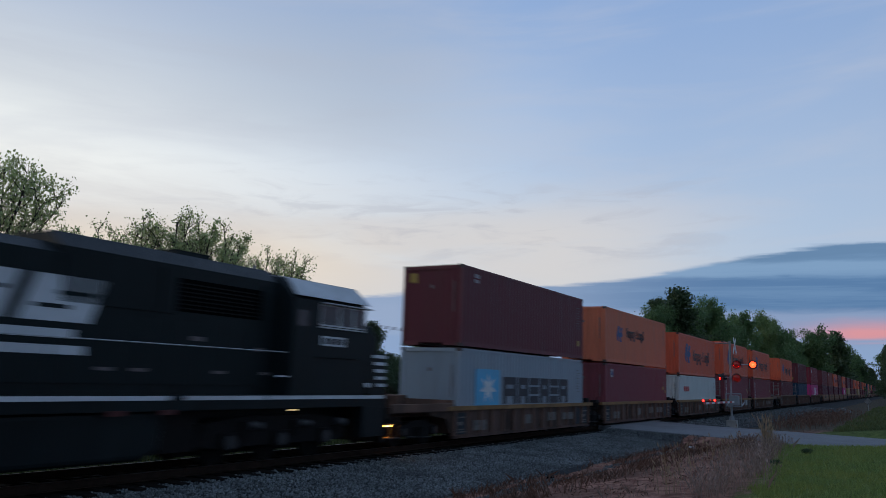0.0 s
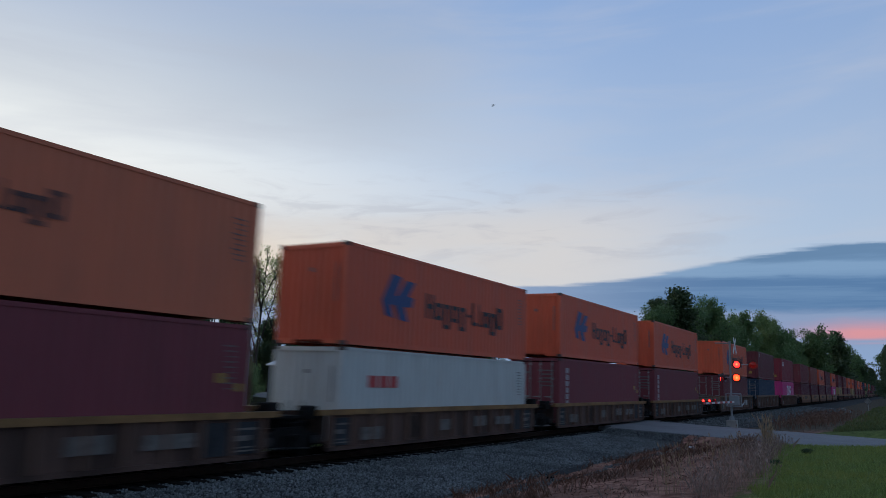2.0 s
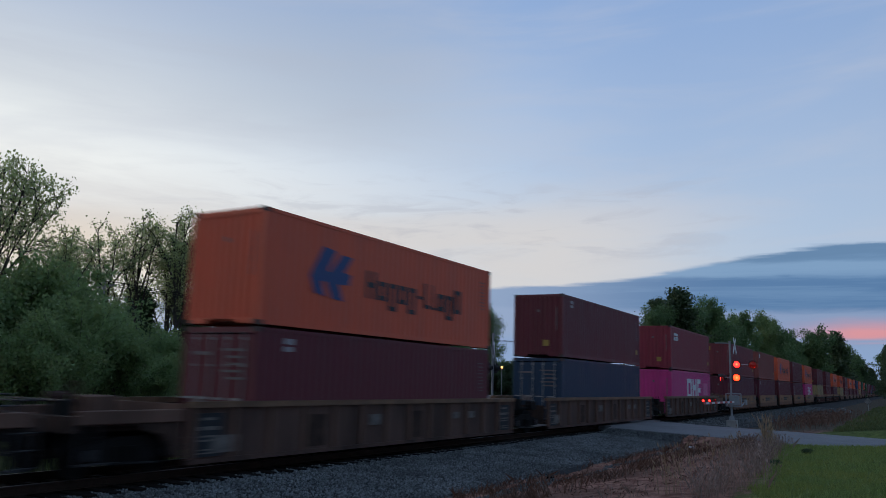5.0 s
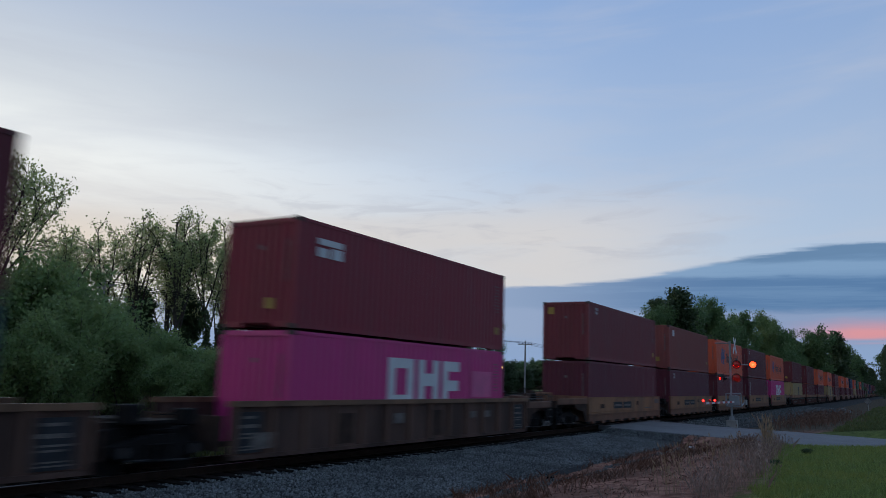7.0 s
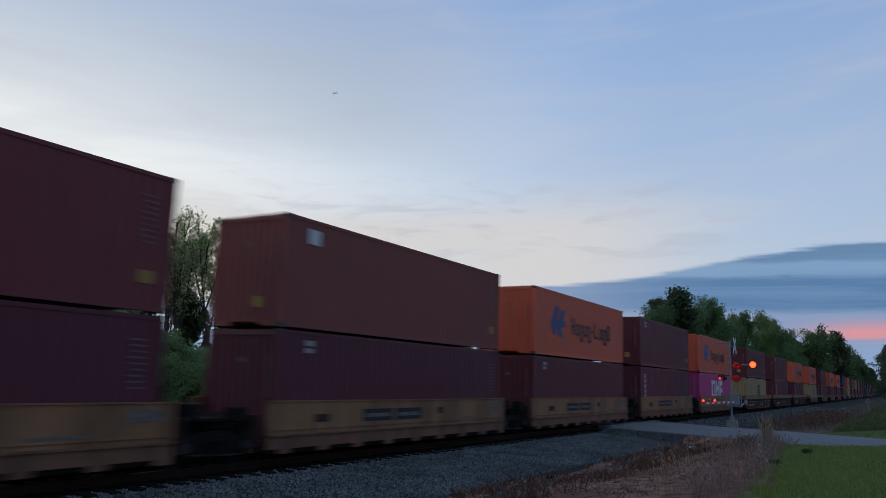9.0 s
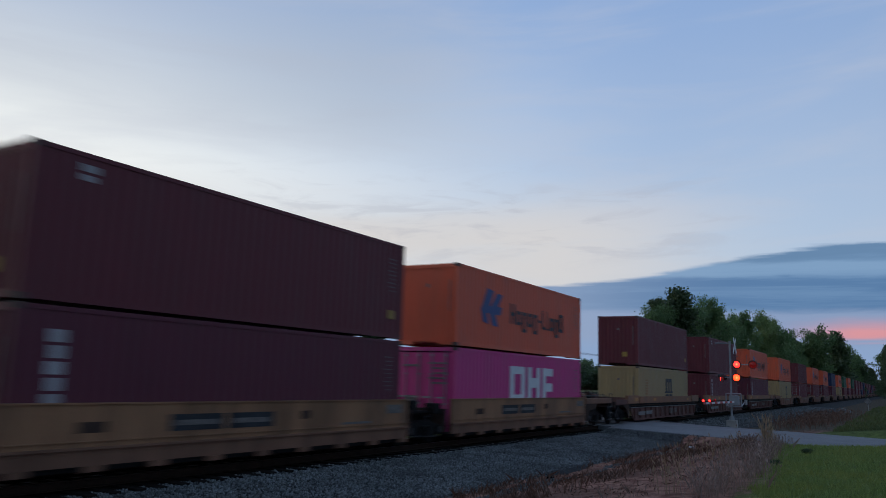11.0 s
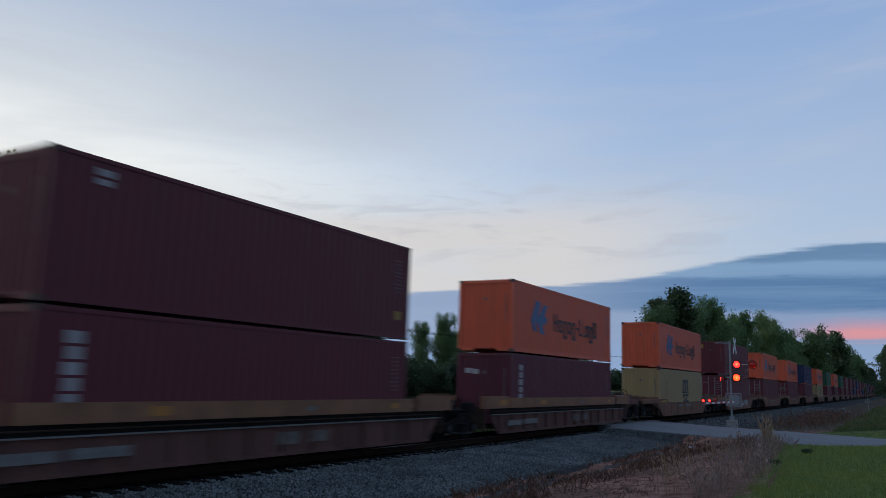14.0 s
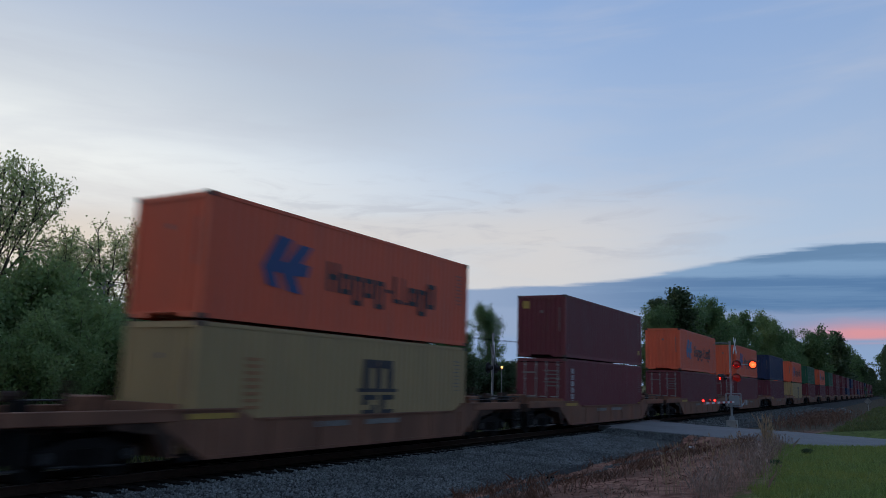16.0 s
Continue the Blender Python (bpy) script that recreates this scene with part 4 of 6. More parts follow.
LINES40 = ((0.32, 0.035), (0.40, 0.035), (0.56, 0.12), (0.80, 0.05))
LINES53 = ((0.34, 0.03), (0.41, 0.03), (0.60, 0.04), (0.69, 0.04), (0.84, 0.08), (1.05, 0.06))
SIGNS = {
    "rib40": stencil_lines(11.76, 12.44, LINES40) + stencil_lines(-0.24, 0.28, LINES40) + [(10.72, 11.55, -1.335, -1.291, 0.26, 0.98, M_PATCH, "dark repainted panel"), (11.7, 12.5, -1.335, -1.291, 0.26, 0.98, M_PATCH, "dark repainted panel"), (-0.3, 0.35, -1.335, -1.291, 0.26, 0.98, M_PATCH, "dark repainted panel"), (3.45, 4.2, -1.3, -1.291, 0.3, 0.95, M_PLAT, "dirty rust-dark panel"), (0.9, 1.9, -1.352, -1.346, 0.35, 0.70, M_WELLMARK, WORN), (7.6, 8.5, -1.352, -1.346, 0.5, 0.85, M_WELLMARK, WORN), (5.2, 5.9, -1.352, -1.346, 0.45, 0.8, M_WELLMARK, WORN), (9.3, 10.6, -1.352, -1.346, 0.5, 0.8, M_WELLMARK, WORN)],
    "rib53": stencil_lines(13.06, 13.74, LINES53) + stencil_lines(-1.64, -1.02, LINES53) + [(-1.7, -0.95, -1.335, -1.291, 0.28, 1.2, M_PATCH, "dark repainted panel"), (13.0, 13.8, -1.335, -1.291, 0.28, 1.2, M_PATCH, "dark repainted panel"), (1.9, 2.7, -1.3, -1.291, 0.3, 1.1, M_PLAT, "dirty rust-dark panel"), (6.7, 7.5, -1.3, -1.291, 0.3, 1.1, M_PLAT, "dirty rust-dark panel"), (-1.3, -0.5, -1.352, -1.346, 0.35, 0.72, M_WELLMARK, WORN), (4.6, 5.15, -1.352, -1.346, 0.75, 1.05, M_WELLMARK, WORN), (9.4, 9.8, -1.352, -1.346, 0.8, 1.02, M_WELLMARK, WORN), (10.5, 10.9, -1.352, -1.346, 0.8, 1.02, M_WELLMARK, WORN)],
    "tan40": [(3.5, 5.0, -1.336, -1.331, 0.86, 1.20, M_PATCH, PANEL), (5.15, 6.6, -1.336, -1.331, 0.86, 1.20, M_PATCH, PANEL), (3.62, 4.86, -1.34, -1.3361, 0.97, 1.08, M_WELLMARK, WORN), (5.28, 6.44, -1.34, -1.3361, 0.97, 1.08, M_WELLMARK, WORN), (7.6, 7.95, -1.336, -1.331, 1.0, 1.2, M_PLAT, "rusty scuffed patch"), (1.4, 2.0, -1.336, -1.331, 0.9, 1.1, M_PLAT, "rusty scuffed patch"), (11.4, 12.2, -1.336, -1.331, 1.05, 1.3, M_WELLMARK, WORN), (9.3, 10.6, -1.336, -1.331, 0.80, 0.86, M_WELLMARK, WORN)],
    "deep53": [(-1.3, -0.7, -1.386, -1.381, 1.2, 1.4, M_AMBER, "small amber painted patch"), (2.6, 3.1, -1.386, -1.381, 1.18, 1.38, M_AMBER, "small amber painted patch"), (7.4, 7.75, -1.386, -1.381, 1.2, 1.3, M_STENCIL, "small pale label"), (-0.6, 0.7, -1.386, -1.3765, 0.42, 0.62, M_STENCIL, WORN), (0.9, 2.2, -1.386, -1.3765, 0.44, 0.64, M_STENCIL, WORN), (11.2, 11.6, -1.386, -1.381, 1.2, 1.34, M_AMBER, "small amber painted patch"), (6.4, 7.2, -1.352, -1.346, 0.4, 0.7, M_WELLMARK, WORN), (7.6, 8.3, -1.352, -1.346, 0.42, 0.7, M_WELLMARK, WORN)],
    "solo": [(4.0, 5.4, -1.345, -1.331, 0.78, 0.92, M_STENCIL, WORN), (6.2, 8.0, -1.345, -1.331, 0.78, 0.92, M_STENCIL, WORN), (-0.2, 1.2, -1.345, -1.331, 1.08, 1.2, M_YELLOW, "long yellow painted patch")],
}


def well_car(style, starts, label):
    """A car of one or more wells whose boxes begin at the given places, relative to the first."""
    car = empty("well_car")
    tagged(car, label, "well car", group="well cars of the train")
    w = well_meshes(style)
    mp, mc = w["mats"]
    long53 = style.endswith("53")
    for s in starts:
        for side in (0, 180):
            m = pose(s + (CL if side else 0), 0, 0, 0, 0, side)
            p = share("side_plate", w["plate"], w.get("panel", mp), car, m)
            if "ribs" in w:
                for x in w["ribs"][1]:
                    share("rib", w["ribs"][0], mp, p, pose(x, 0, 0))
            share("top_chord", w["chord"], mc, p)
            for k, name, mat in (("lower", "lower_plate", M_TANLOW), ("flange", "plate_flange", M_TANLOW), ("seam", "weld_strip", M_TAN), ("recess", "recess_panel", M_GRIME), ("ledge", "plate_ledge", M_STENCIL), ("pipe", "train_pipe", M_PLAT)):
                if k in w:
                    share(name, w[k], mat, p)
        share("well_floor", FLOOR, M_GRIME, car, pose(s, 0, 0))
        for k, r in enumerate(SIGNS[style]):
            decal("sign_%s_%d" % (style, k), lambda: B(r[:6]), r[6], car, pose(s, 0, 0), "stencil", r[7])
    for a, b in zip(starts, starts[1:]):
        mid = (a + CL + b) / 2
        half = 1.15 if not long53 else 1.6
        articulation(car, half - 0.101, mid)
        bogie(car, mid)
    reach = 2.7 if long53 else 4.35
    off = 2.0 if long53 else 0.4
    zz, length = 1.1 if style != "tan40" else 1.2, reach if long53 else reach - 0.3
    platform(car, pose(starts[0] - off, 0, 0) @ pose(0, 0, 0, 0, 0, 180), length, zz, M_TANLOW if style == "tan40" else mp)
    platform(car, pose(starts[-1] + CL + off, 0, 0), length, zz, M_TANLOW if style == "tan40" else mp)
    bogie(car, starts[0] - off - reach * 0.45)
    bogie(car, starts[-1] + CL + off + reach * 0.45)
    return car


MOVING = []


def set_train(ob, x, z):
    MOVING.append((ob, x, z))
    ob.location = (x, TRACK_Y, z)


WORDS = {"oxblood": "oxblood red corrugated steel", "burgundy": "dark burgundy corrugated steel", "maroon": "dull maroon corrugated steel", "wine": "deep wine-red corrugated steel", "red": "red-oxide corrugated steel", "faded": "faded brownish-red corrugated steel", "orange": "bright orange corrugated steel", "dull_orange": "weathered dull orange corrugated steel", "grey": "pale grey corrugated steel", "white": "off-white corrugated steel", "blue": "dark blue corrugated steel", "navy": "navy blue corrugated steel", "pink": "magenta pink corrugated steel", "yellow": "dull yellow corrugated steel", "green": "green corrugated steel"}


def stack(x, upper, lower, um=(), lm=(), ud=False, ld=False, low=0.0):
    """Two boxes; low is how much shorter than a high cube the lower one is."""
    a = container(lower, ld, lm, WORDS[lower] + " container low in a well" + (" with doors" if ld else ""))
    b = container(upper, ud, um, WORDS[upper] + " container stacked on another")
    a.scale.z = (CH - low) / CH
    set_train(a, x, 0.305)
    set_train(b, x, 3.25 - low)


# ---- first articulated car
P0 = [23.75, 39.35, 55.03, 71.0, 86.67]
set_train(well_car("rib40", [p - P0[0] for p in P0], "five-unit rust-brown well car with yellow top chords"), P0[0], 0)
stack(P0[0], "burgundy", "grey", ("patch", "end_yellow"), ("block",))
stack(P0[1], "dull_orange", "maroon", ("hl_small",), ("placard", "end_yellow"))
stack(P0[2], "orange", "white", ("hl",), ("dots",), low=0.305)
stack(P0[3], "orange", "maroon", ("hl",), ("column",), ld=True)
stack(P0[4], "orange", "maroon", ("hl",), ("column",), ld=True)
P1 = [108.62, 128.2, 147.79]
set_train(well_car("rib53", [p - P1[0] for p in P1], "three-unit rusty ribbed well car"), P1[0], 0)
stack(P1[0], "orange", "burgundy", ("hl",), ("patch",), ld=True)
stack(P1[1], "burgundy", "blue", ("patch", "low_yellow"), (), ld=True)
stack(P1[2], "red", "pink", ("big_patch", "low_yellow"), ("trio", "square"))
P2 = [169.63, 185.3, 200.88, 216.5, 232.13]
set_train(well_car("tan40", [p - P2[0] for p in P2], "five-unit smooth tan well car"), P2[0], 0)
stack(P2[0], "oxblood", "wine", ("patch", "end_yellow"), ())
stack(P2[1], "faded", "wine", ("label_square", "low_yellow"), ("patch",))
stack(P2[2], "orange", "burgundy", ("hl",), ("patch",))
stack(P2[3], "burgundy", "wine", ("patch", "low_yellow"), ("column",))
stack(P2[4], "orange", "pink", ("hl",), ("trio",), ld=True)
P3 = [253.96, 273.76, 293.57]
set_train(well_car("deep53", [p - P3[0] for p in P3], "three-unit brown well car with deep tan chords"), P3[0], 0)
stack(P3[0], "burgundy", "yellow", ("low_yellow",), ("stub",))
stack(P3[1], "burgundy", "burgundy", ("patch", "end_yellow"), ("column",))
stack(P3[2], "orange", "wine", ("hl_dull",), ("column", "white_end"))
REST = [("orange", "yellow", ("hl",), ("stub",), False), ("burgundy", "burgundy", ("end_yellow",), ("column",), True), ("orange", "burgundy", ("hl_dull",), (), True), ("orange", "burgundy", ("hl",), (), True), ("navy", "wine", (), (), False), ("orange", "yellow", ("hl",), ("stub",), False), ("green", "burgundy", (), (), False), ("orange", "wine", ("hl",), (), False), ("green", "burgundy", (), (), False), ("burgundy", "wine", (), (), False), ("burgundy", "burgundy", (), (), False)]
for i in range(22):
    # beyond REST only dark paints, which stand in for tree shade down the line
    u, l, um, lm, ld = REST[i] if i < len(REST) else (("burgundy", "wine", "navy", "burgundy", "wine")[i % 5], ("wine", "burgundy", "navy")[i % 3], (), (), False)
    x = 315.52 + 21.75 * i
    set_train(well_car("solo", [0.0], "single red-brown well car"), x, 0)
    stack(x, u, l, um, lm, ld=ld)



# ---------------------------------------------------------------- locomotive
M_LOCOWHITE = paint("white_loco_lettering", (0.55, 0.58, 0.62), 0.55, vary=0.12)
# grey raised so that roof and visor carry the sky's reflection in their colour
M_ROOFGREY = paint("sky_sheen_grey", (0.42, 0.44, 0.46), 0.35, vary=0.2)
M_STEPLIGHT = paint("orange_step_light", (0.5, 0.2, 0.03), 0.5, emit=(1.0, 0.42, 0.08), power=16.0)
M_SILLLIGHT = paint("pale_ground_light", (0.6, 0.5, 0.3), 0.5, emit=(1.0, 0.75, 0.35), power=1.2)
# almost no colour: the darkness inside an opening, painted
M_VOID = paint("painted_dark_opening", (0.0025, 0.003, 0.0035), 0.9, spec=0.02)
M_FILLER = paint("dull_red_cap", (0.07, 0.012, 0.012), 0.6)


def locomotive():
    """Six-axle freight engine; its cab end at x = 0, running back to x = -22."""
    e = empty("locomotive")
    tagged(e, "black diesel freight locomotive with white lettering and stripes", "locomotive")
    frame_bm = B((-21.6, -0.25, -1.5, 1.5, 1.28, 1.58), (-21.0, -0.9, -0.5, 0.5, 0.9, 1.279))
    part("underframe", frame_bm, M_BLACK, e)
    for a, b in ((-21.5, -13.2), (-12.9, -8.0), (-7.6, -5.2), (-5.1, -0.3)):
        part("sill_stripe", B((a, b, -1.512, -1.501, 1.49, 1.58)), M_LOCOWHITE, e, "white painted sill stripe")
    bm = bmesh.new()
    o = [(-0.98, 1.581), (0.98, 1.581), (0.98, 4.35), (0.62, 4.66), (-0.62, 4.66), (-0.98, 4.35)]
    def loft(o, x0, x1):
        a = [bm.verts.new((x0, y, z)) for y, z in o]
        b = [bm.verts.new((x1, y, z)) for y, z in o]
        bm.faces.new(a[::-1])
        bm.faces.new(b)
        for i in range(len(o)):
            bm.faces.new((a[i], a[(i + 1) % len(o)], b[(i + 1) % len(o)], b[i]))
    loft(o, -10.4, -4.42)
    loft([(y, min(z, 4.42) if z > 4.5 else min(z, 4.2)) for y, z in o], -20.8, -10.41)
    part("hood", bm, M_BLACK, e)
    dm = raw("engine_door", B((0, 0.77, -1.004, -0.981, 1.8, 3.15)))
    for i in range(20):
        share("engine_door", dm, M_BLACK, e, pose(-20.3 + i * 0.785, 0, 0))
    part("exhaust_housing", B((-16.5, -14.2, -0.7, 0.7, 4.421, 4.62)), M_BLACK, e)
    # flat plate on the hood, black for the unlit depth behind the slats
    part("grille_opening", B((-7.6, -5.0, -0.992, -0.981, 3.36, 4.08)), M_VOID, e, "black plate painted as the dark grille opening")
    part("filter_grille", B(*[(-7.5, -5.1, -1.004, -0.9921, 3.42 + i * 0.09, 3.45 + i * 0.09) for i in range(7)]), M_GRIME, e, "recessed black filter grille")
    bm = bmesh.new()
    o = [(-1.5, 1.582), (1.5, 1.582), (1.5, 3.98), (0.98, 4.52), (-0.98, 4.52), (-1.5, 3.98)]
    loft(o, -4.41, -1.36)
    part("cab", bm, M_BLACK, e)
    # roof and sloped side panel, their sky sheen painted pale
    bm = B((-4.35, -1.15, -0.97, 0.97, 4.521, 4.55))
    prism(bm, [(-4.30, 4.06), (-1.20, 4.06), (-1.30, 4.52), (-4.15, 4.52)], -1.53, -1.46)
    for v in bm.verts:
        if v.co.y < -1.2 and v.co.z > 4.3:
            v.co.y += 0.47
    part("cab_roof", bm, M_ROOFGREY, e, "grey cab roof paled for the sky's reflection")
    part("sunshade", B((-3.3, -1.25, -1.66, -1.505, 3.93, 3.96)), M_ROOFGREY, e, "pale window visor")
    for a, b in ((-3.32, -2.62), (-2.52, -1.98), (-1.9, -1.46)):
        w = part("window", B((a, b, -1.512, -1.501, 3.40, 3.88)), M_GLASS, e, "dark cab side window")
        part("window_frame", B((a - 0.04, a - 0.001, -1.52, -1.501, 3.36, 3.92), (b + 0.001, b + 0.04, -1.52, -1.501, 3.36, 3.92), (a, b, -1.52, -1.501, 3.36, 3.399), (a, b, -1.52, -1.501, 3.881, 3.92)), M_ROOFGREY, w)
    part("windscreen", B((-1.358, -1.345, -1.2, -0.1, 3.42, 3.95), (-1.358, -1.345, 0.1, 1.2, 3.42, 3.95)), M_GLASS, e, "dark cab windscreen")
    bm = bmesh.new()
    prism(bm, [(-1.359, 1.583), (-0.05, 1.583), (-0.05, 3.2), (-0.35, 3.55), (-1.359, 3.62)], -1.0, 1.0)
    part("nose", bevelled(bm, 0.05, 2), M_BLACK, e)
    for i in range(5):
        part("nose_stripe", B((-0.95 + 0.06 * i, -0.30, -1.53, -1.505, 2.62 - i * 0.2, 2.71 - i * 0.2)), M_LOCOWHITE, e, "white painted end stripe")
    part("step_well", B((-1.3, -0.28, -1.5, -1.2, 0.45, 1.279), (-1.0, -0.29, -1.504, -1.501, 1.586, 2.75)), M_BLACK, e)
    part("pilot", B((-0.30, -0.12, -1.45, 1.45, 0.25, 1.5)), M_GRIME, e)
    part("coupler", B((-0.12, 0.55, -0.14, 0.14, 0.72, 1.0)), M_GRIME, e)
    # steps and back panel take the yellow paint to strengthen the lamp's orange glow
    for z in (0.34, 0.72):
        part("step", B((-0.115, 0.30, -1.45, -1.0, z, z + 0.03)), M_CHORD, e, "boarding step tinted yellow for the step light's glow")
    part("step_back", B((-0.115, 0.30, -1.0, -0.97, 0.34, 0.75)), M_CHORD, e)
    part("step_light", B((-0.02, 0.22, -1.40, -1.10, 0.675, 0.715)), M_STEPLIGHT, e, "glowing orange step light")
    part("sill_lamp", B((-4.30, -4.16, -1.53, -1.501, 1.22, 1.25)), M_SILLLIGHT, e, "small pale ground light")
    part("door_sill_plate", B((-4.85, -4.5, -1.53, -1.501, 2.02, 2.06)), M_LOCOWHITE, e)
    for x in (-8.2, -9.4):
        part("filler_mark", B((x, x + 0.35, -1.53, -1.501, 1.20, 1.30)), M_FILLER, e, "dull red filler cap")
    part("window_sill", B((-3.4, -1.42, -1.55, -1.521, 3.30, 3.335)), M_ROOFGREY, e, "pale strip under the windows")
    part("armrest", B((-3.4, -1.5, -1.56, -1.501, 2.55, 2.57)), M_BLACK, e)
    part("nose_square", B((-1.28, -1.05, -1.53, -1.505, 1.80, 1.92)), M_LOCOWHITE, e, "small white painted square")
    # side board with number bars
    board = part("number_board", B((-3.25, -2.25, -1.512, -1.501, 2.85, 3.10)), M_LOCOWHITE, e, "white board with dark number bars")
    for i in range(4):
        part("number_bar", B((-3.17 + i * 0.22, -3.0 + i * 0.22, -1.52, -1.513, 2.9, 3.05)), M_INK, board)
    # large slanted mark on the hood as plain shapes
    for k in range(3):
        bm = bmesh.new()
        x = -14.6 + k * 1.75
        prism(bm, [(x, 2.92), (x + 1.45, 2.92), (x + 1.75, 3.78), (x + 0.3, 3.78)], -1.012, -1.006)
        part("hood_mark", bm, M_LOCOWHITE, e, "white painted mark on the hood")
        if k:
            part("hood_mark_slot", B((x + 0.75, x + 1.5, -1.016, -1.013, 3.42, 3.5), (x + 0.3, x + 1.0, -1.016, -1.013, 3.16, 3.24)), M_BLACK, e)
    for z in (2.62, 2.32):
        part("hood_bar", B((-15.5, -9.95 - (z < 2.5) * -0.25, -1.012, -1.006, z, z + 0.17)), M_LOCOWHITE, e, "white painted bar on the hood")
    for a, b, z0, z1 in ((-10.3, -8.1, 3.3, 4.25), (-8.0, -7.6, 3.3, 4.25), (-4.95, -4.5, 1.7, 4.2)):
        part("access_panel", B((a, b, -1.012, -0.985, z0, z1)), M_BLACK, e)
    part("roof_hatch", B((-7.4, -6.2, -0.5, 0.5, 4.661, 4.78)), M_BLACK, e)
    bm = bmesh.new()
    for x in (-3.9, -3.4, -2.9):
        tube(bm, (x, -0.3, 4.56), (x, -0.3, 4.68), 0.05, n=8)
    part("horn", bm, M_GRIME, e)
    part("cab_door", B((-4.36, -3.75, -1.512, -1.501, 1.75, 3.85)), M_BLACK, e)
    part("door_window", B((-4.22, -3.88, -1.52, -1.513, 3.3, 3.7)), M_GLASS, e)
    for x in (-9.4, -8.6, -6.4, -4.9, -12.6):
        part("notice", B((x, x + 0.34, -1.012, -1.006, 2.05, 2.12)), M_NUMBER, e)
    for x, z in ((-7.1, 2.75), (-5.1, 2.6)):
        part("notice", B((x, x + 0.3, -1.012, -1.006, z, z + 0.10)), M_NUMBER, e)
    for y in (-1.47, 1.47):
        bm, posts = bmesh.new(), bmesh.new()
        tube(bm, (-21.3, y, 2.62), (-4.6, y, 2.62), 0.012, n=6)
        for i in range(12):
            tube(posts, (-21.2 + i * 1.5, y, 1.58), (-21.2 + i * 1.5, y, 2.60), 0.016, n=6)
        rail = part("handrail", bm, M_ROOFGREY, e, "thin grey handrail")
        part("handrail_post", posts, M_BLACK, rail)
    # plain dark blocks added to hide the lit ground seen beneath the engine
    for a, b, y, z in ((-20.2, -15.01, 0.55, 0.22), (-6.94, -1.7, 0.55, 0.22), (-15.0, -14.35, 1.2, 0.4), (-7.95, -6.95, 1.2, 0.4)):
        part("brake_gear", B((a, b, -y, y, z, 0.74 if y < 1 else 1.27)), M_GRIME, e)
    bm = bmesh.new()
    prism(bm, [(-14.3, 0.5), (-13.9, 0.3), (-8.4, 0.3), (-8.0, 0.5), (-8.0, 1.275), (-14.3, 1.275)], -1.35, 1.35)
    part("fuel_tank", bevelled(bm, 0.12, 3), M_BLACK, e)
    for cx in (-4.3, -17.6):
        bm = bmesh.new()
        for y in (-1.2, 1.08):
            prism(bm, [(-2.6, 0.5), (-2.3, 0.42), (2.3, 0.42), (2.6, 0.5), (2.5, 0.95), (1.2, 1.1), (-1.2, 1.1), (-2.5, 0.95)], y, y + 0.12)
            for x in (-1.7, 0, 1.7):
                box(bm, x - 0.22, x + 0.22, y - 0.1, y - 0.001, 0.38, 0.75)
                tube(bm, (x + 0.5, y - 0.06, 0.6), (x + 0.5, y - 0.06, 0.98), 0.1, n=8)
        box(bm, -2.4, 2.4, -1.0, 1.0, 0.75, 0.95)
        tr = part("bogie", bm, M_GRIME, e)
        tr.location = (cx, 0, 0)
        for x in (-1.0, 0.75, 2.25):
            bm = bmesh.new()
            tube(bm, (x - 0.2, -1.30, 0.92), (x + 0.2, -1.30, 0.86), 0.10, n=12)
            part("brake_cylinder", bm, M_WORN, tr, "worn grey brake cylinder")
        for x in (-1.7, 0, 1.7):
            bm = bmesh.new()
            tube(bm, (x, -1.325, 0.54), (x, -1.301, 0.54), 0.15, n=14)
            part("axle_cap", bm, M_WORN, tr)
        for x in (-1.7, 0, 1.7):
            bm = bmesh.new()
            for y in (-0.76, 0.66):
                tube(bm, (0, y, 0), (0, y + 0.1, 0), 0.535, n=28)
            tube(bm, (0, -0.7, 0), (0, 0.7, 0), 0.1, n=8)
            w = part("wheelset", bm, M_GRIME, tr)
            w.location = (x, 0, 0.538)
            ROLLING.append((w, x, 0.538))
    return e


set_train(locomotive(), 19.1, 0)

# ---------------------------------------------------------------- trees and bushes
def leaf_material(name, rgb, through_rgb, vary=0.4, patch=0.5, thin=0.35):
    m = bpy.data.materials.new(name)
    m.use_nodes = True
    t = m.node_tree
    g = Graph(t)
    b = t.nodes["Principled BSDF"]
    isl = g.node("ShaderNodeNewGeometry").outputs["Random Per Island"]
    co = g.node("ShaderNodeTexCoord").outputs["Object"]
    big = g.noise(co, 0.6, 3.0)
    col = g.mix(isl, tuple(c * (1 - vary) for c in rgb), tuple(c * (1 + vary) for c in rgb))
    col = g.mix(g.math("MULTIPLY", g.step(big, 0.4, 0.65), patch), col, (rgb[0] * 1.5, rgb[1] * 1.15, rgb[2] * 0.9))
    t.links.new(col, b.inputs["Base Color"])
    b.inputs["Roughness"].default_value = 0.6
    tr = g.node("ShaderNodeBsdfTranslucent")
    tr.inputs[0].default_value = (*through_rgb, 1)
    mix = g.node("ShaderNodeMixShader")
    mix.inputs[0].default_value = thin
    t.links.new(b.outputs[0], mix.inputs[1])
    t.links.new(tr.outputs[0], mix.inputs[2])
    t.links.new(mix.outputs[0], t.nodes["Material Output"].inputs[0])
    return m


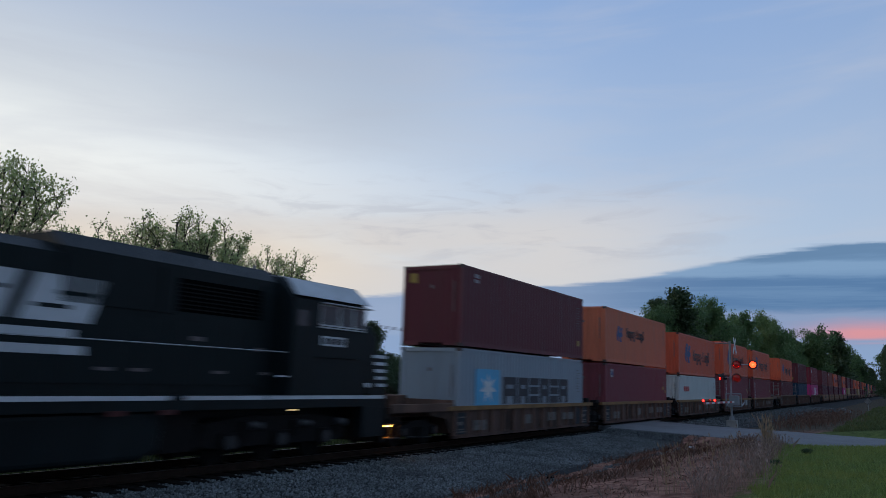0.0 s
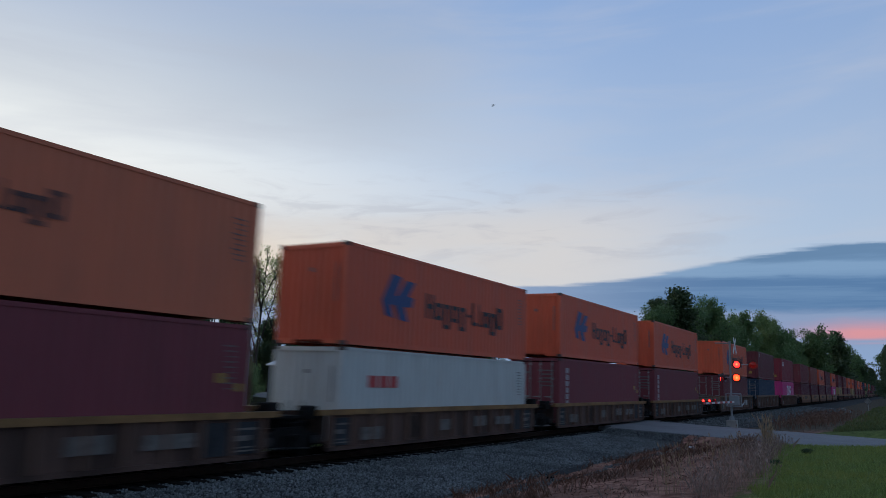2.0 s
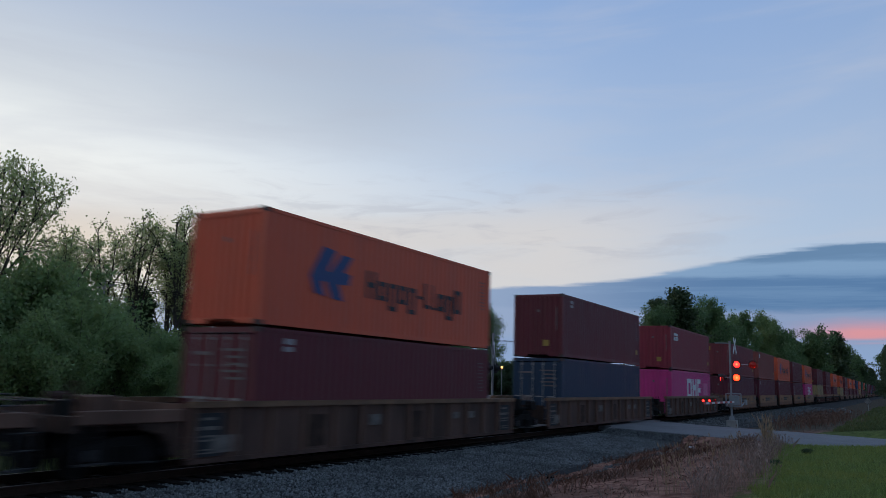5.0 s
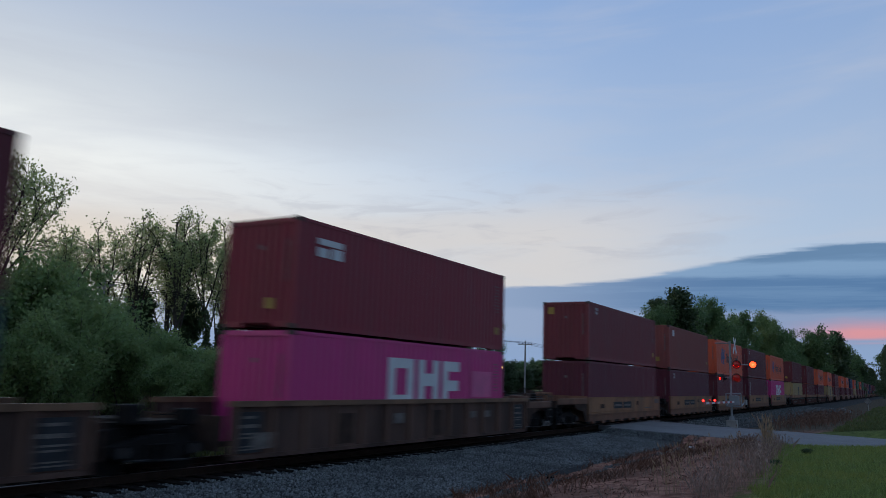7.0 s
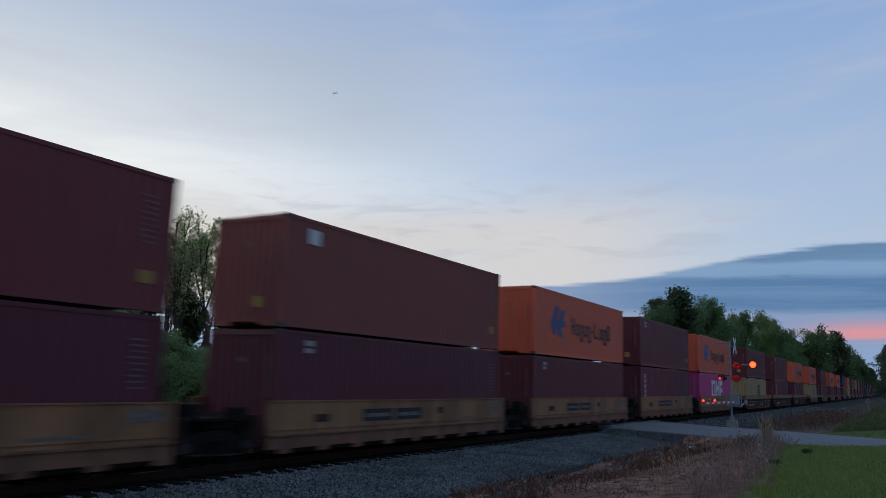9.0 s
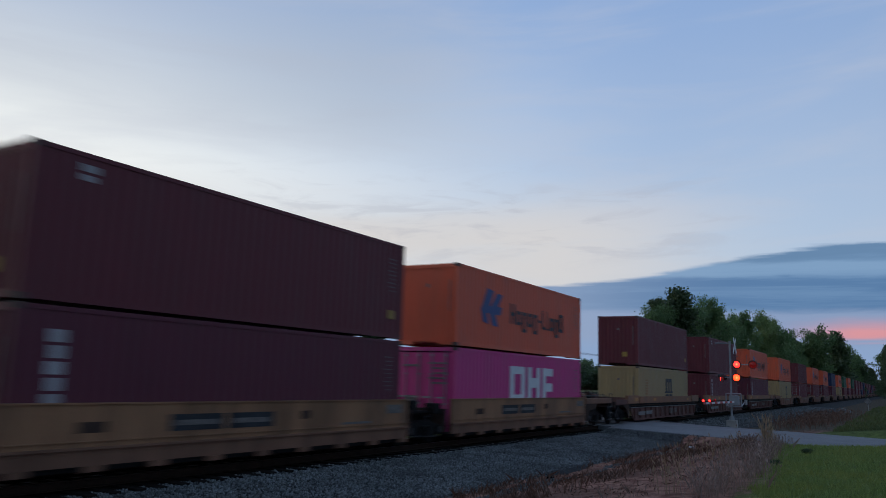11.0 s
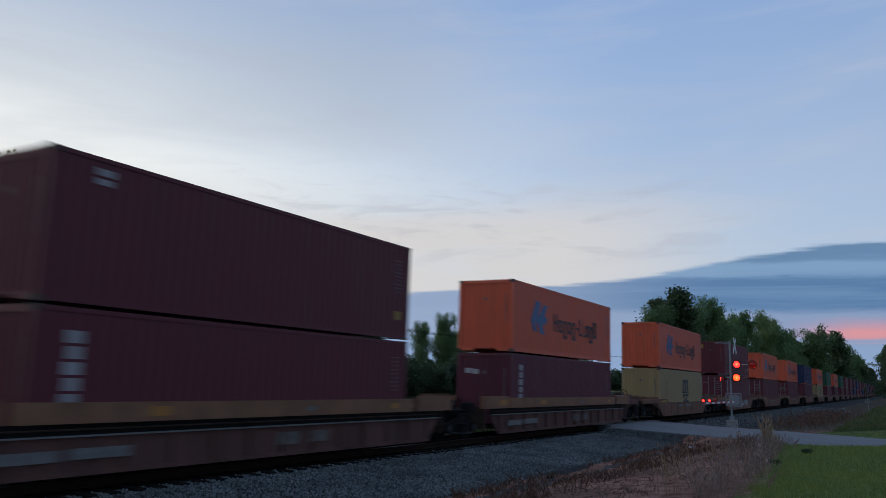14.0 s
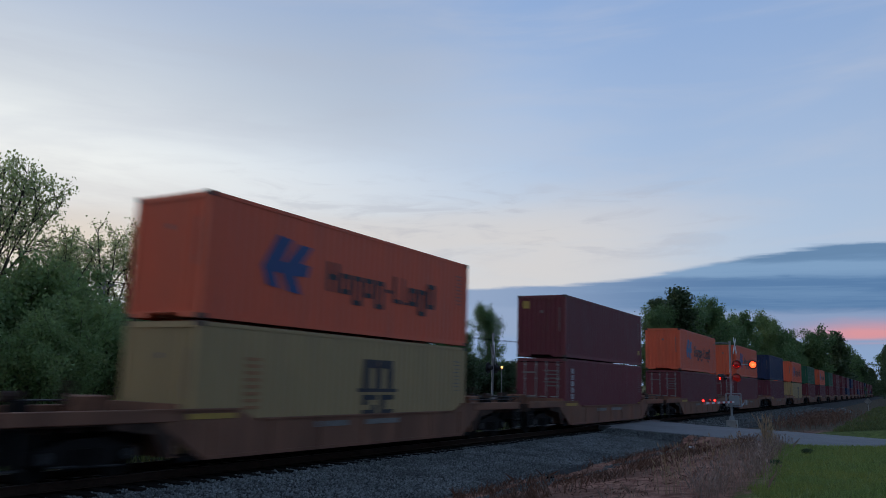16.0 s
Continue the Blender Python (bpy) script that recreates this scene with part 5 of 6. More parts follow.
L_SPRING = leaf_material("spring_leaves", (0.21, 0.26, 0.12), (0.52, 0.60, 0.26), thin=0.5)
L_BUSH = leaf_material("undergrowth_leaves", (0.128, 0.198, 0.080), (0.28, 0.41, 0.15), 0.5, 0.7, 0.42)
L_DARK = leaf_material("dark_leaves", (0.055, 0.088, 0.042), (0.07, 0.12, 0.045))
L_BROAD = leaf_material("broad_leaves", (0.094, 0.162, 0.070), (0.15, 0.27, 0.09), 0.15, 0.4)
L_FRESH = leaf_material("fresh_broad_leaves", (0.128, 0.190, 0.074), (0.22, 0.33, 0.10), 0.12, 0.3)
L_IVY = leaf_material("ivy_leaves", (0.060, 0.098, 0.045), (0.09, 0.15, 0.06), 0.35)
M_BARK = paint("grey_brown_bark", (0.075, 0.062, 0.050), 0.9, vary=0.35, dirt=(0.03, 0.026, 0.022), dirt_amount=0.6, scale=3.0, bump=0.6, grain=18, streaks=True)


def tubes_mesh(name, segs, mat, n=4):
    """All limbs as tapered tubes, from (p0, p1, r0, r1)."""
    P0, P1 = np.array([s[0] for s in segs]), np.array([s[1] for s in segs])
    R0, R1 = np.array([s[2] for s in segs]), np.array([s[3] for s in segs])
    w = P1 - P0
    w /= np.linalg.norm(w, axis=1)[:, None] + 1e-9
    ref = np.where(np.abs(w[:, 2:3]) > 0.9, np.array([[1.0, 0, 0]]), np.array([[0, 0, 1.0]]))
    u = np.cross(w, ref)
    u /= np.linalg.norm(u, axis=1)[:, None]
    v = np.cross(w, u)
    a = np.arange(n) * 2 * pi / n
    ring = u[:, None, :] * np.cos(a)[None, :, None] + v[:, None, :] * np.sin(a)[None, :, None]
    V = np.concatenate([P0[:, None, :] + ring * R0[:, None, None], P1[:, None, :] + ring * R1[:, None, None]], 1).reshape(-1, 3)
    i = np.arange(n)
    q = np.stack([i, (i + 1) % n, n + (i + 1) % n, n + i], 1)
    F = (np.arange(len(segs))[:, None, None] * 2 * n + q[None]).reshape(-1, 4)
    me = bpy.data.meshes.new(name)
    me.from_pydata(V.tolist(), [], F.tolist())
    me.materials.append(mat)
    for p in me.polygons:
        p.use_smooth = True
    return me


def leaves_mesh(name, pts, size, mat, rng, droop=0.0):
    k = len(pts)
    a = rng.normal(size=(k, 3))
    a[:, 2] -= droop
    a /= np.linalg.norm(a, axis=1)[:, None]
    b = np.cross(a, rng.normal(size=(k, 3)))
    b /= np.linalg.norm(b, axis=1)[:, None]
    s = size * rng.uniform(0.55, 1.3, k)[:, None]
    V = np.stack([pts - a * s * 0.5, pts + b * s * 0.34 + a * s * 0.05, pts + a * s * 0.5, pts - b * s * 0.34 + a * s * 0.05], 1).reshape(-1, 3)
    F = np.arange(4 * k).reshape(-1, 4)
    me = bpy.data.meshes.new(name)
    me.from_pydata(V.tolist(), [], F.tolist())
    me.materials.append(mat)
    return me


def grow(seed, h, first, limbs, spread, rise, leaves, size, mat, stems=1, scatter=0.35, profile=None, droop=0.0):
    """A tree thing: a tapered trunk with limbs and twigs, and a crown of separate leaves."""
    rng = np.random.default_rng(seed)
    segs, tips = [], []
    profile = profile or (lambda t: 0.35 + 0.65 * sin(pi * min(1.0, (1 - t) * 1.15)))

    def run(p, d, length, r, n, curl):
        pts = [p]
        for i in range(n):
            d = d + rng.normal(size=3) * curl + np.array([0, 0, 0.06])
            d = d / np.linalg.norm(d)
            q = p + d * length / n
            segs.append((p, q, r * (1 - i / n * 0.75), r * (1 - (i + 1) / n * 0.75)))
            p = q
            pts.append(p)
        return pts, d

    for s in range(stems):
        base = np.array([0.0, 0.0, -0.5]) if stems == 1 else np.append(rng.normal(size=2) * spread * 0.28, -0.5)
        d0 = np.array([0, 0, 1.0]) + (rng.normal(size=3) * 0.03 if stems == 1 else rng.normal(size=3) * 0.22)
        hh = (h + 0.5) * (1 if stems == 1 else rng.uniform(0.6, 1.0))
        trunk, _ = run(base, d0 / np.linalg.norm(d0), hh * 0.97, 0.0135 * h * (1 if stems == 1 else 0.55), 10, 0.035)
        trunk = np.array(trunk)
        for i in range(limbs):
            t = first + (0.97 - first) * (i + rng.uniform(0, 1)) / limbs
            f = t * 10
            j = min(9, int(f))
            p = trunk[j] + (trunk[j + 1] - trunk[j]) * (f - j)
            az = rng.uniform(0, 2 * pi)
            up = rise * (0.6 + 0.6 * t) + rng.normal() * 0.15
            d = np.array([cos(az), sin(az), up])
            d /= np.linalg.norm(d)
            L = spread * profile((t - first) / (1 - first)) * rng.uniform(0.65, 1.2)
            pts, d2 = run(p, d, L, 0.0058 * h * (1.15 - t), 5, 0.16)
            for j2 in range(1, 6):
                for _ in range(2):
                    dd = d2 + rng.normal(size=3) * 0.7
                    dd /= np.linalg.norm(dd)
                    tw, d3 = run(pts[j2], dd, L * rng.uniform(0.22, 0.45), 0.0016 * h, 3, 0.25)
                    tips += tw[1:]
                    dd = d3 + rng.normal(size=3) * 0.8
                    dd = dd / np.linalg.norm(dd) * L * 0.11
                    tips += [tw[1] + dd, tw[1] + 2 * dd]
    tips = np.array(tips)
    k = h / tips[:, 2].max()
    tips = tips * k
    segs = [(a * k, b * k, r, q) for a, b, r, q in segs]
    pts = tips[rng.integers(0, len(tips), leaves)] + np.clip(rng.normal(size=(leaves, 3)), -1.5, 1.5) * scatter
    pts = pts[pts[:, 2] > 0.05]
    tree = empty("tree" if stems == 1 else "bush")
    new("trunk" if stems == 1 else "stem", tubes_mesh("trunk", segs, M_BARK, 3)).parent = tree
    new("crown", leaves_mesh("crown", pts, size, mat, rng, droop)).parent = tree
    tree["height"] = h
    return tree


def vase(seed, h, fork, leaders, wide, leaves, size, mat, ivy=0.0):
    """An open tree: a trunk that forks into rising leaders, with side limbs, twigs and small leaf tufts."""
    rng = np.random.default_rng(seed)
    segs, tips = [], []

    def unit(d):
        return d / np.linalg.norm(d)

    def run(p, d, length, r, n, curl, lift):
        pts, dirs = [p], [d]
        for i in range(n):
            d = unit(d + rng.normal(size=3) * curl + np.array([0, 0, lift]))
            q = p + d * length / n
            segs.append((p, q, r * (1 - i / n * 0.8), r * (1 - (i + 1) / n * 0.8)))
            p = q
            pts.append(p)
            dirs.append(d)
        return np.array(pts), dirs

    def aside(d, angle):
        k = unit(np.cross(d, rng.normal(size=3)))
        return unit(d * cos(angle) + k * sin(angle))

    def spray(pts, dirs, length, r, count, start):
        n = len(pts) - 1
        for i in range(count):
            f = (start + (1 - start) * (i + rng.uniform(0, 1)) / count) * n
            j = min(n - 1, int(f))
            p = pts[j] + (pts[j + 1] - pts[j]) * (f - j)
            L = length * (1.15 - 0.75 * f / n) * rng.uniform(0.7, 1.25)
            limb, ld = run(p, aside(dirs[j + 1], rng.uniform(0.55, 0.95)), L, r, 4, 0.14, 0.08)
            for j2 in range(1, 5):
                for _ in range(3):
                    tw, _ = run(limb[j2], aside(ld[j2], rng.uniform(0.4, 1.1)), L * rng.uniform(0.22, 0.42) + 0.15, 0.0009 * h, 2, 0.2, 0.05)
                    tips.append(tw[1])
                    tips.append(tw[2])

    trunk, td = run(np.array([0, 0, -0.5]), unit(np.array([0, 0, 1.0]) + rng.normal(size=3) * 0.02), h * 0.96, 0.0125 * h, 10, 0.03, 0.02)
    spray(trunk, td, wide * 0.62, 0.0030 * h, 13, fork + 0.1)
    for i in range(leaders):
        f = (fork + (0.72 - fork) * i / leaders) * 10
        j = int(f)
        p = trunk[j] + (trunk[j + 1] - trunk[j]) * (f - j)
        az = i * 2.4 + rng.uniform(-0.4, 0.4)
        left = h * 0.97 - p[2]
        out = wide * (0.95 - 0.35 * i / leaders) * rng.uniform(0.75, 1.1)
        d = unit(np.array([cos(az) * out, sin(az) * out, left * 0.8]))
        pts, dirs = run(p, d, math.hypot(out, left * 0.8) * rng.uniform(0.85, 1.0), 0.0062 * h, 7, 0.07, 0.05)
        spray(pts, dirs, wide * 0.5, 0.0024 * h, 9, 0.28)
    tips = np.array(tips)
    k = h / tips[:, 2].max()
    tips = tips * k
    segs = [(a * k, b * k, r, q) for a, b, r, q in segs]
    pick = tips[rng.permutation(len(tips))[: int(len(tips) * 0.8)]]
    pts = pick[rng.integers(0, len(pick), leaves)] + rng.normal(size=(leaves, 3)) * 0.22
    tree = empty("tree")
    new("trunk", tubes_mesh("trunk", segs, M_BARK)).parent = tree
    new("crown", leaves_mesh("crown", pts, size, mat, rng)).parent = tree
    if ivy:
        n = 3000
        z = h * ivy * rng.uniform(0, 1, n) ** 1.2
        r = (0.25 + 0.55 * (1 - z / (h * ivy)) + 0.18 * np.sin(z * 2.1 + seed)) * rng.uniform(0.5, 1.15, n)
        a = rng.uniform(0, 2 * pi, n)
        cx, cy = np.interp(z, trunk[:, 2] * k, trunk[:, 0] * k), np.interp(z, trunk[:, 2] * k, trunk[:, 1] * k)
        new("ivy", leaves_mesh("ivy", np.column_stack([cx + r * np.cos(a), cy + r * np.sin(a), z]), 0.20, L_IVY, rng)).parent = tree
    tree["height"] = h
    return tree


TALL = [vase(11 + i, 16, 0.30, 7, 3.6, 3000, 0.215, L_SPRING) for i in range(3)]
SLIM = [vase(31 + i, 16, 0.36, 5, 2.3, 2700, 0.215, L_SPRING, ivy=0.5) for i in range(2)]
BIG = [vase(43, 15, 0.34, 11, 5.6, 6600, 0.215, L_SPRING)]
BUSH = [grow(51 + i, 6, 0.10, 7, 2.0, 0.8, 15000, 0.18, L_BUSH, stems=7, scatter=0.27) for i in range(3)]
BROAD = [grow(61 + i, 22, 0.16, 34, 7.0, 0.8, 30000, 0.34, L_BROAD, scatter=0.62) for i in range(3)]
HEDGE = [grow(81 + i, 6, 0.08, 7, 2.2, 0.8, 7500, 0.28, L_DARK, stems=7, scatter=0.34) for i in range(2)]
DARK = [grow(71 + i, 14, 0.08, 30, 4.2, 0.45, 22000, 0.31, L_DARK, scatter=0.5, profile=lambda t: 1.05 - 0.85 * t) for i in range(2)]
FRESH = [grow(91, 20, 0.14, 34, 6.5, 0.9, 30000, 0.28, L_FRESH, scatter=0.6)]
PINE = [grow(95, 19, 0.50, 24, 3.1, 0.35, 15000, 0.30, L_DARK, scatter=0.36, profile=lambda t: 1.0 - 0.55 * t * t)]
FAR_BROAD = [grow(61 + i, 22, 0.16, 34, 7.0, 0.8, 11000, 0.62, L_BROAD, scatter=0.62) for i in range(3)]
FAR_DARK = [grow(71 + i, 14, 0.08, 30, 4.2, 0.45, 8000, 0.50, L_DARK, scatter=0.5, profile=lambda t: 1.05 - 0.85 * t) for i in range(2)]
FAR_HEDGE = [grow(81, 6, 0.08, 7, 2.2, 0.8, 4000, 0.40, L_DARK, stems=7, scatter=0.34)]
DISTANT = {"BROAD": FAR_BROAD, "DARK": FAR_DARK, "HEDGE": FAR_HEDGE}
USED = set()
TREE_WORDS = {"TALL": "tall sparse tree with fresh spring leaves", "SLIM": "slim upright tree with thin spring foliage", "BIG": "large spreading tree with thin new leaves", "BUSH": "dense green bush behind the railway line", "BROAD": "broad dense leafy tree beside the line", "PINE": "tall dark pine with a rounded crown", "FRESH": "rounded tree with bright fresh green leaves", "HEDGE": "dark overgrown hedge bush beyond the line", "DARK": "dark bushy evergreen tree at dusk"}


def plant(kind, pool, i, x, y, h, turn=None, wide=1.0):
    if x > 190:
        pool = DISTANT.get(kind, pool)
    src = pool[i % len(pool)]
    k = h / src["height"]
    m = pose(x, y, ground_z(x, y), 0, 0, (i * 137.5) % 360 if turn is None else turn) @ Matrix.Diagonal((k * wide, k * wide, k, 1))
    if src.name in USED:
        ob = copy_thing(src, m @ Matrix.Diagonal([1 / v for v in src.scale] + [1]))
    else:
        USED.add(src.name)
        ob = src
        ob.matrix_basis = m
    tagged(ob, TREE_WORDS[kind], "bush" if kind in ("BUSH", "HEDGE") else "tree", group="trackside bushes" if kind in ("BUSH", "HEDGE") else "trackside trees")
    return ob


def away(x, y, h, k):
    """The same outline k times as far from the eye."""
    return x * k, y * k, (h - 2.4) * k + 2.4


plant("BIG", BIG, 0, 25.8, 46, 15.2, wide=0.86)
plant("TALL", TALL, 3, 22.0, 49, 14.0)
for i, (x, y, h) in enumerate([(41.0, 56, 15.2), (44.8, 57, 16.6), (48.4, 58, 17.6), (46.9, 54, 16.6), (58.6, 56, 15.2), (63.5, 58, 15.8), (68.0, 60, 14.6), (38.5, 60, 14.4), (52.0, 62, 15.5), (61.0, 62, 14.6)]):
    plant("TALL", TALL, i, x, y, h)
for i, (x, y, h) in enumerate([(48.8, 52, 16.4), (54.2, 55, 17.4), (76.5, 64, 14.4), (33.0, 50, 12.6), (51.0, 54, 15.0), (35.5, 54, 11.5)]):
    plant("SLIM", SLIM, i, x, y, h)
for i, (x, y, h) in enumerate([(21.9, 40, 7.4), (25.1, 42, 8.4), (27.8, 43, 8.7), (31.0, 45, 8.8), (27.5, 38, 6.4), (24.1, 36, 6.0), (29.6, 38, 4.4), (34.0, 40, 5.3), (39.6, 44, 4.4), (38.4, 40, 4.2), (36.4, 36, 3.2), (20.0, 33, 5.0), (17.0, 36, 6.4), (43.0, 46, 4.2), (47.0, 48, 4.2), (32.5, 42, 5.2), (34.5, 48, 6.6), (52.0, 52, 4.6), (22.5, 33, 4.2), (29.0, 34, 3.4)]):
    plant("BUSH", BUSH, i, x, y, h)
for i, (x, y, h) in enumerate([(71.4, 66, 8.7), (78.9, 68, 9.6), (50.1, 64, 10.5), (56.6, 64, 10.6), (64.5, 66, 9.6), (43.0, 64, 10.0), (101.5, 82, 8.0), (84.6, 60, 9.6), (84.0, 70, 7.5), (112.0, 84, 7.0), (90, 66, 5.5), (97, 66, 6.0), (103, 65, 5.2), (110, 66, 5.6), (117, 64, 5.0), (124, 62, 5.4), (131, 62, 5.6), (84, 64, 5.0), (76, 60, 5.0), (138, 62, 5.0)]):
    plant("DARK", DARK, i, x, y, h, wide=1.15)
for i, (x, y, h) in enumerate([(122.4, 72, 14.4), (143.2, 78, 13.6), (134.9, 76, 11.6), (118.0, 74, 12.6), (127.5, 73, 12.8)]):
    plant("BROAD", BROAD, i, x, y, h, wide=0.72)
plant("PINE", PINE, 5, 142.5, 38.0, 18.4, 40)
plant("BROAD", BROAD, 5, 131.2, 66, 16.8, 40, wide=0.75)
for i in range(26):
    plant("HEDGE", HEDGE, i, 74 + i * 2.7, 63 + 5 * (i % 3), 4.6 + 1.3 * (i * 5 % 4) * 0.6, wide=1.35)
for i, (x, y, h) in enumerate([(262, 112, 10.5), (272, 118, 11.5), (240, 110, 9.5), (295, 122, 10.5), (310, 120, 11.4), (348, 125, 14.0), (281, 118, 10.5), (250, 120, 10.0), (225, 118, 9.0), (330, 135, 13.0), (200, 122, 8.0), (175, 116, 7.0)]):
    plant("BROAD", BROAD, i, x, y, h)
for i, (x, y, h, k) in enumerate([(167.5, 46, 19.7, 0.8), (175.2, 44, 23.6, 0.8), (192.9, 44, 22.1, 0.8), (202.2, 42, 25.0, 0.8), (216.7, 42, 23.2, 0.8), (248.1, 44, 24.1, 0.75), (262.3, 42, 26.7, 0.8), (282.9, 40, 28.9, 0.8), (320.9, 40, 29.8, 0.75), (370.8, 40, 28.5, 0.75), (431.3, 36, 34.7, 0.75), (543.9, 36, 37.8, 0.7), (688.4, 34, 39.2, 0.7), (826.3, 32, 35.1, 0.72), (150, 36, 11.5, 1), (161.2, 34, 10.8, 1), (188.6, 33, 12.1, 1), (243.6, 31, 13.7, 1), (327.6, 29, 13.5, 1), (215, 33, 13, 1), (280, 30, 14, 1), (380, 28, 15, 1), (450, 27, 16, 1), (520, 27, 18, 1), (180, 40, 15, 1)]):
    x, y, h = away(x, y, h, k)
    if i in (1, 11, 13, 23):
        plant("DARK", DARK, i, x, y, h, wide=1.3)
    elif i in (7, 4):
        plant("FRESH", FRESH, i, x, y, h, wide=0.9)
    else:
        plant("BROAD", BROAD, i, x, y, h, wide=0.9)
for i, (x, y, h) in enumerate([(150, -1.7, 13.5), (172, -0.2, 14.5), (205, 0.0, 15), (245, 1.5, 16), (128, -5, 12), (300, 2.5, 17), (380, 4, 18), (480, 5, 20), (650, 6, 22), (800, 8, 24)]):
    plant("DARK", DARK, i, x, y, h, wide=0.8)
for i, (x, y, h) in enumerate([(255, 28, 17.0), (277, 31, 18.6), (318, 32, 20.0), (230, 29, 15.0), (350, 30, 20.0)]):
    plant("BROAD", BROAD, i + 1, x, y, h, wide=1.0)
for i, (x, y, h) in enumerate([(850, 28, 26.0), (760, 29, 21.0), (930, 1.5, 27.0), (1050, 30, 30.0), (1000, 0.0, 24.0), (500, 29, 22.0), (575, 29, 21.0), (690, 30, 19.0), (860, 30, 16.0), (440, 29, 22.5), (780, 21, 15), (900, 24, 17), (1000, 26, 19), (1150, 26, 20), (1300, 25, 20)]):
    plant("DARK", DARK, i, x, y, h, wide=1.25)
for x, y, h, w in ((28.6, 2.8, 0.17, 2.6), (23.6, 3.1, 0.17, 2.2)):
    tagged(plant("HEDGE", HEDGE, int(x), x, y, h, wide=w), "small dark weed tuft in the mown grass", "weed", group="lawn weeds")
for i in range(16):
    plant("HEDGE", HEDGE, i, 205 + i * 9.5, 113 + 4 * (i * 7 % 3), 6.2 + i * 0.22 + 1.1 * (i * 5 % 3), wide=1.9)
for i in range(15):
    x, y = 560 + 37 * (i * 7 % 11), -46 + i * 6.4
    plant("BROAD", BROAD, i, x, y if abs(y - TRACK_Y) > 9 else y + 18, 0.036 * x + 3 * (i % 3), wide=1.1)
for ob in list(scene.objects):
    if "height" in ob:
        del ob["height"]


# ---------------------------------------------------------------- level crossing signals
M_LENS = paint("dark_red_lens", (0.16, 0.008, 0.006), 0.2, vary=0.1, emit=(1.0, 0.01, 0.008), power=0.05, bump=0)
M_LIT = paint("lit_red_lens", (0.5, 0.03, 0.02), 0.3, emit=(1.0, 0.007, 0.006), power=14.0, bump=0)
M_LITSOFT = paint("lit_red_gate_light", (0.5, 0.03, 0.02), 0.3, emit=(1.0, 0.012, 0.012), power=5.0, bump=0)
M_ALU = paint("dull_aluminium", (0.26, 0.28, 0.30), 0.55, metal=0.3, vary=0.15)
M_TARGET = paint("black_target_board", (0.016, 0.016, 0.018), 0.7, vary=0.2)
M_CONCRETE = paint("pale_concrete", (0.32, 0.31, 0.29), 0.9, vary=0.2, bump=0.4)
M_RED = paint("red_reflective_stripe", (0.40, 0.03, 0.03), 0.5, vary=0.1)
M_LAMP = paint("warm_lamp_glass", (0.8, 0.6, 0.3), 0.4, emit=(1.0, 0.50, 0.14), power=2.2, bump=0)
M_CORE = paint("hot_lamp_core", (0.8, 0.3, 0.2), 0.3, emit=(1.0, 0.09, 0.02), power=4.5, bump=0)
FLASH = []
PERIOD = 1.493


def bulb_mesh(r, lit):
    """A flat bulb: one face glows, the other is dark; it turns on its upright axis."""
    bm = bmesh.new()
    for x, mi, s in ((-0.012, 0, 1), (0.012, 1, -1)):
        ring = [bm.verts.new((x, r * cos(a * pi / 10), r * sin(a * pi / 10))) for a in range(20)]
        core = [bm.verts.new((x * 3, 0.32 * r * cos(a * pi / 10), 0.32 * r * sin(a * pi / 10))) for a in range(20)]
        tip = bm.verts.new((x * 4, 0, 0))
        for i in range(20):
            bm.faces.new((ring[i], ring[(i + 1) % 20], core[(i + 1) % 20], core[i])).material_index = mi
            bm.faces.new((core[i], core[(i + 1) % 20], tip)).material_index = mi * -1 + 2 if mi == 0 else mi
    bmesh.ops.recalc_face_normals(bm, faces=bm.faces[:])
    me = bpy.data.meshes.new("bulb")
    bm.to_mesh(me)
    bm.free()
    me.materials.append(lit)
    me.materials.append(M_LENS)
    me.materials.append(M_CORE)
    return me


M_LITAMBER = paint("lit_amber_red_lens", (0.5, 0.05, 0.02), 0.3, emit=(1.0, 0.025, 0.006), power=9.0, bump=0)
BULB, BULB_SIDE, GATE_BULB = bulb_mesh(0.19, M_LIT), bulb_mesh(0.19, M_LITAMBER), bulb_mesh(0.06, M_LITSOFT)


def flasher(parent, m, first, bright=True):
    """A lamp on a round black target, facing its own -x; first: lit in the first half of each beat."""
    bm = bmesh.new()
    tube(bm, (0.0, 0, 0), (0.02, 0, 0), 0.265, n=28)
    tube(bm, (0.021, 0, 0), (0.22, 0, 0), 0.17, 0.12, n=20)
    lamp_ob = part("flashing_lamp", bm, M_TARGET, parent, "red flashing lamp on a black round board")
    lamp_ob.matrix_basis = m
    bm = bmesh.new()
    n = 14
    rows = [[bm.verts.new((x, 0.205 * cos(a * pi / n), 0.205 * sin(a * pi / n))) for a in range(n + 1)] for x in (-0.30, -0.001)]
    for i in range(n):
        bm.faces.new((rows[0][i], rows[0][i + 1], rows[1][i + 1], rows[1][i]))
    part("hood", bm, M_TARGET, lamp_ob)
    b = new("bulb", BULB if bright else BULB_SIDE)
    b.parent = lamp_ob
    FLASH.append((b, Vector((-0.18, 0, 0)), first))


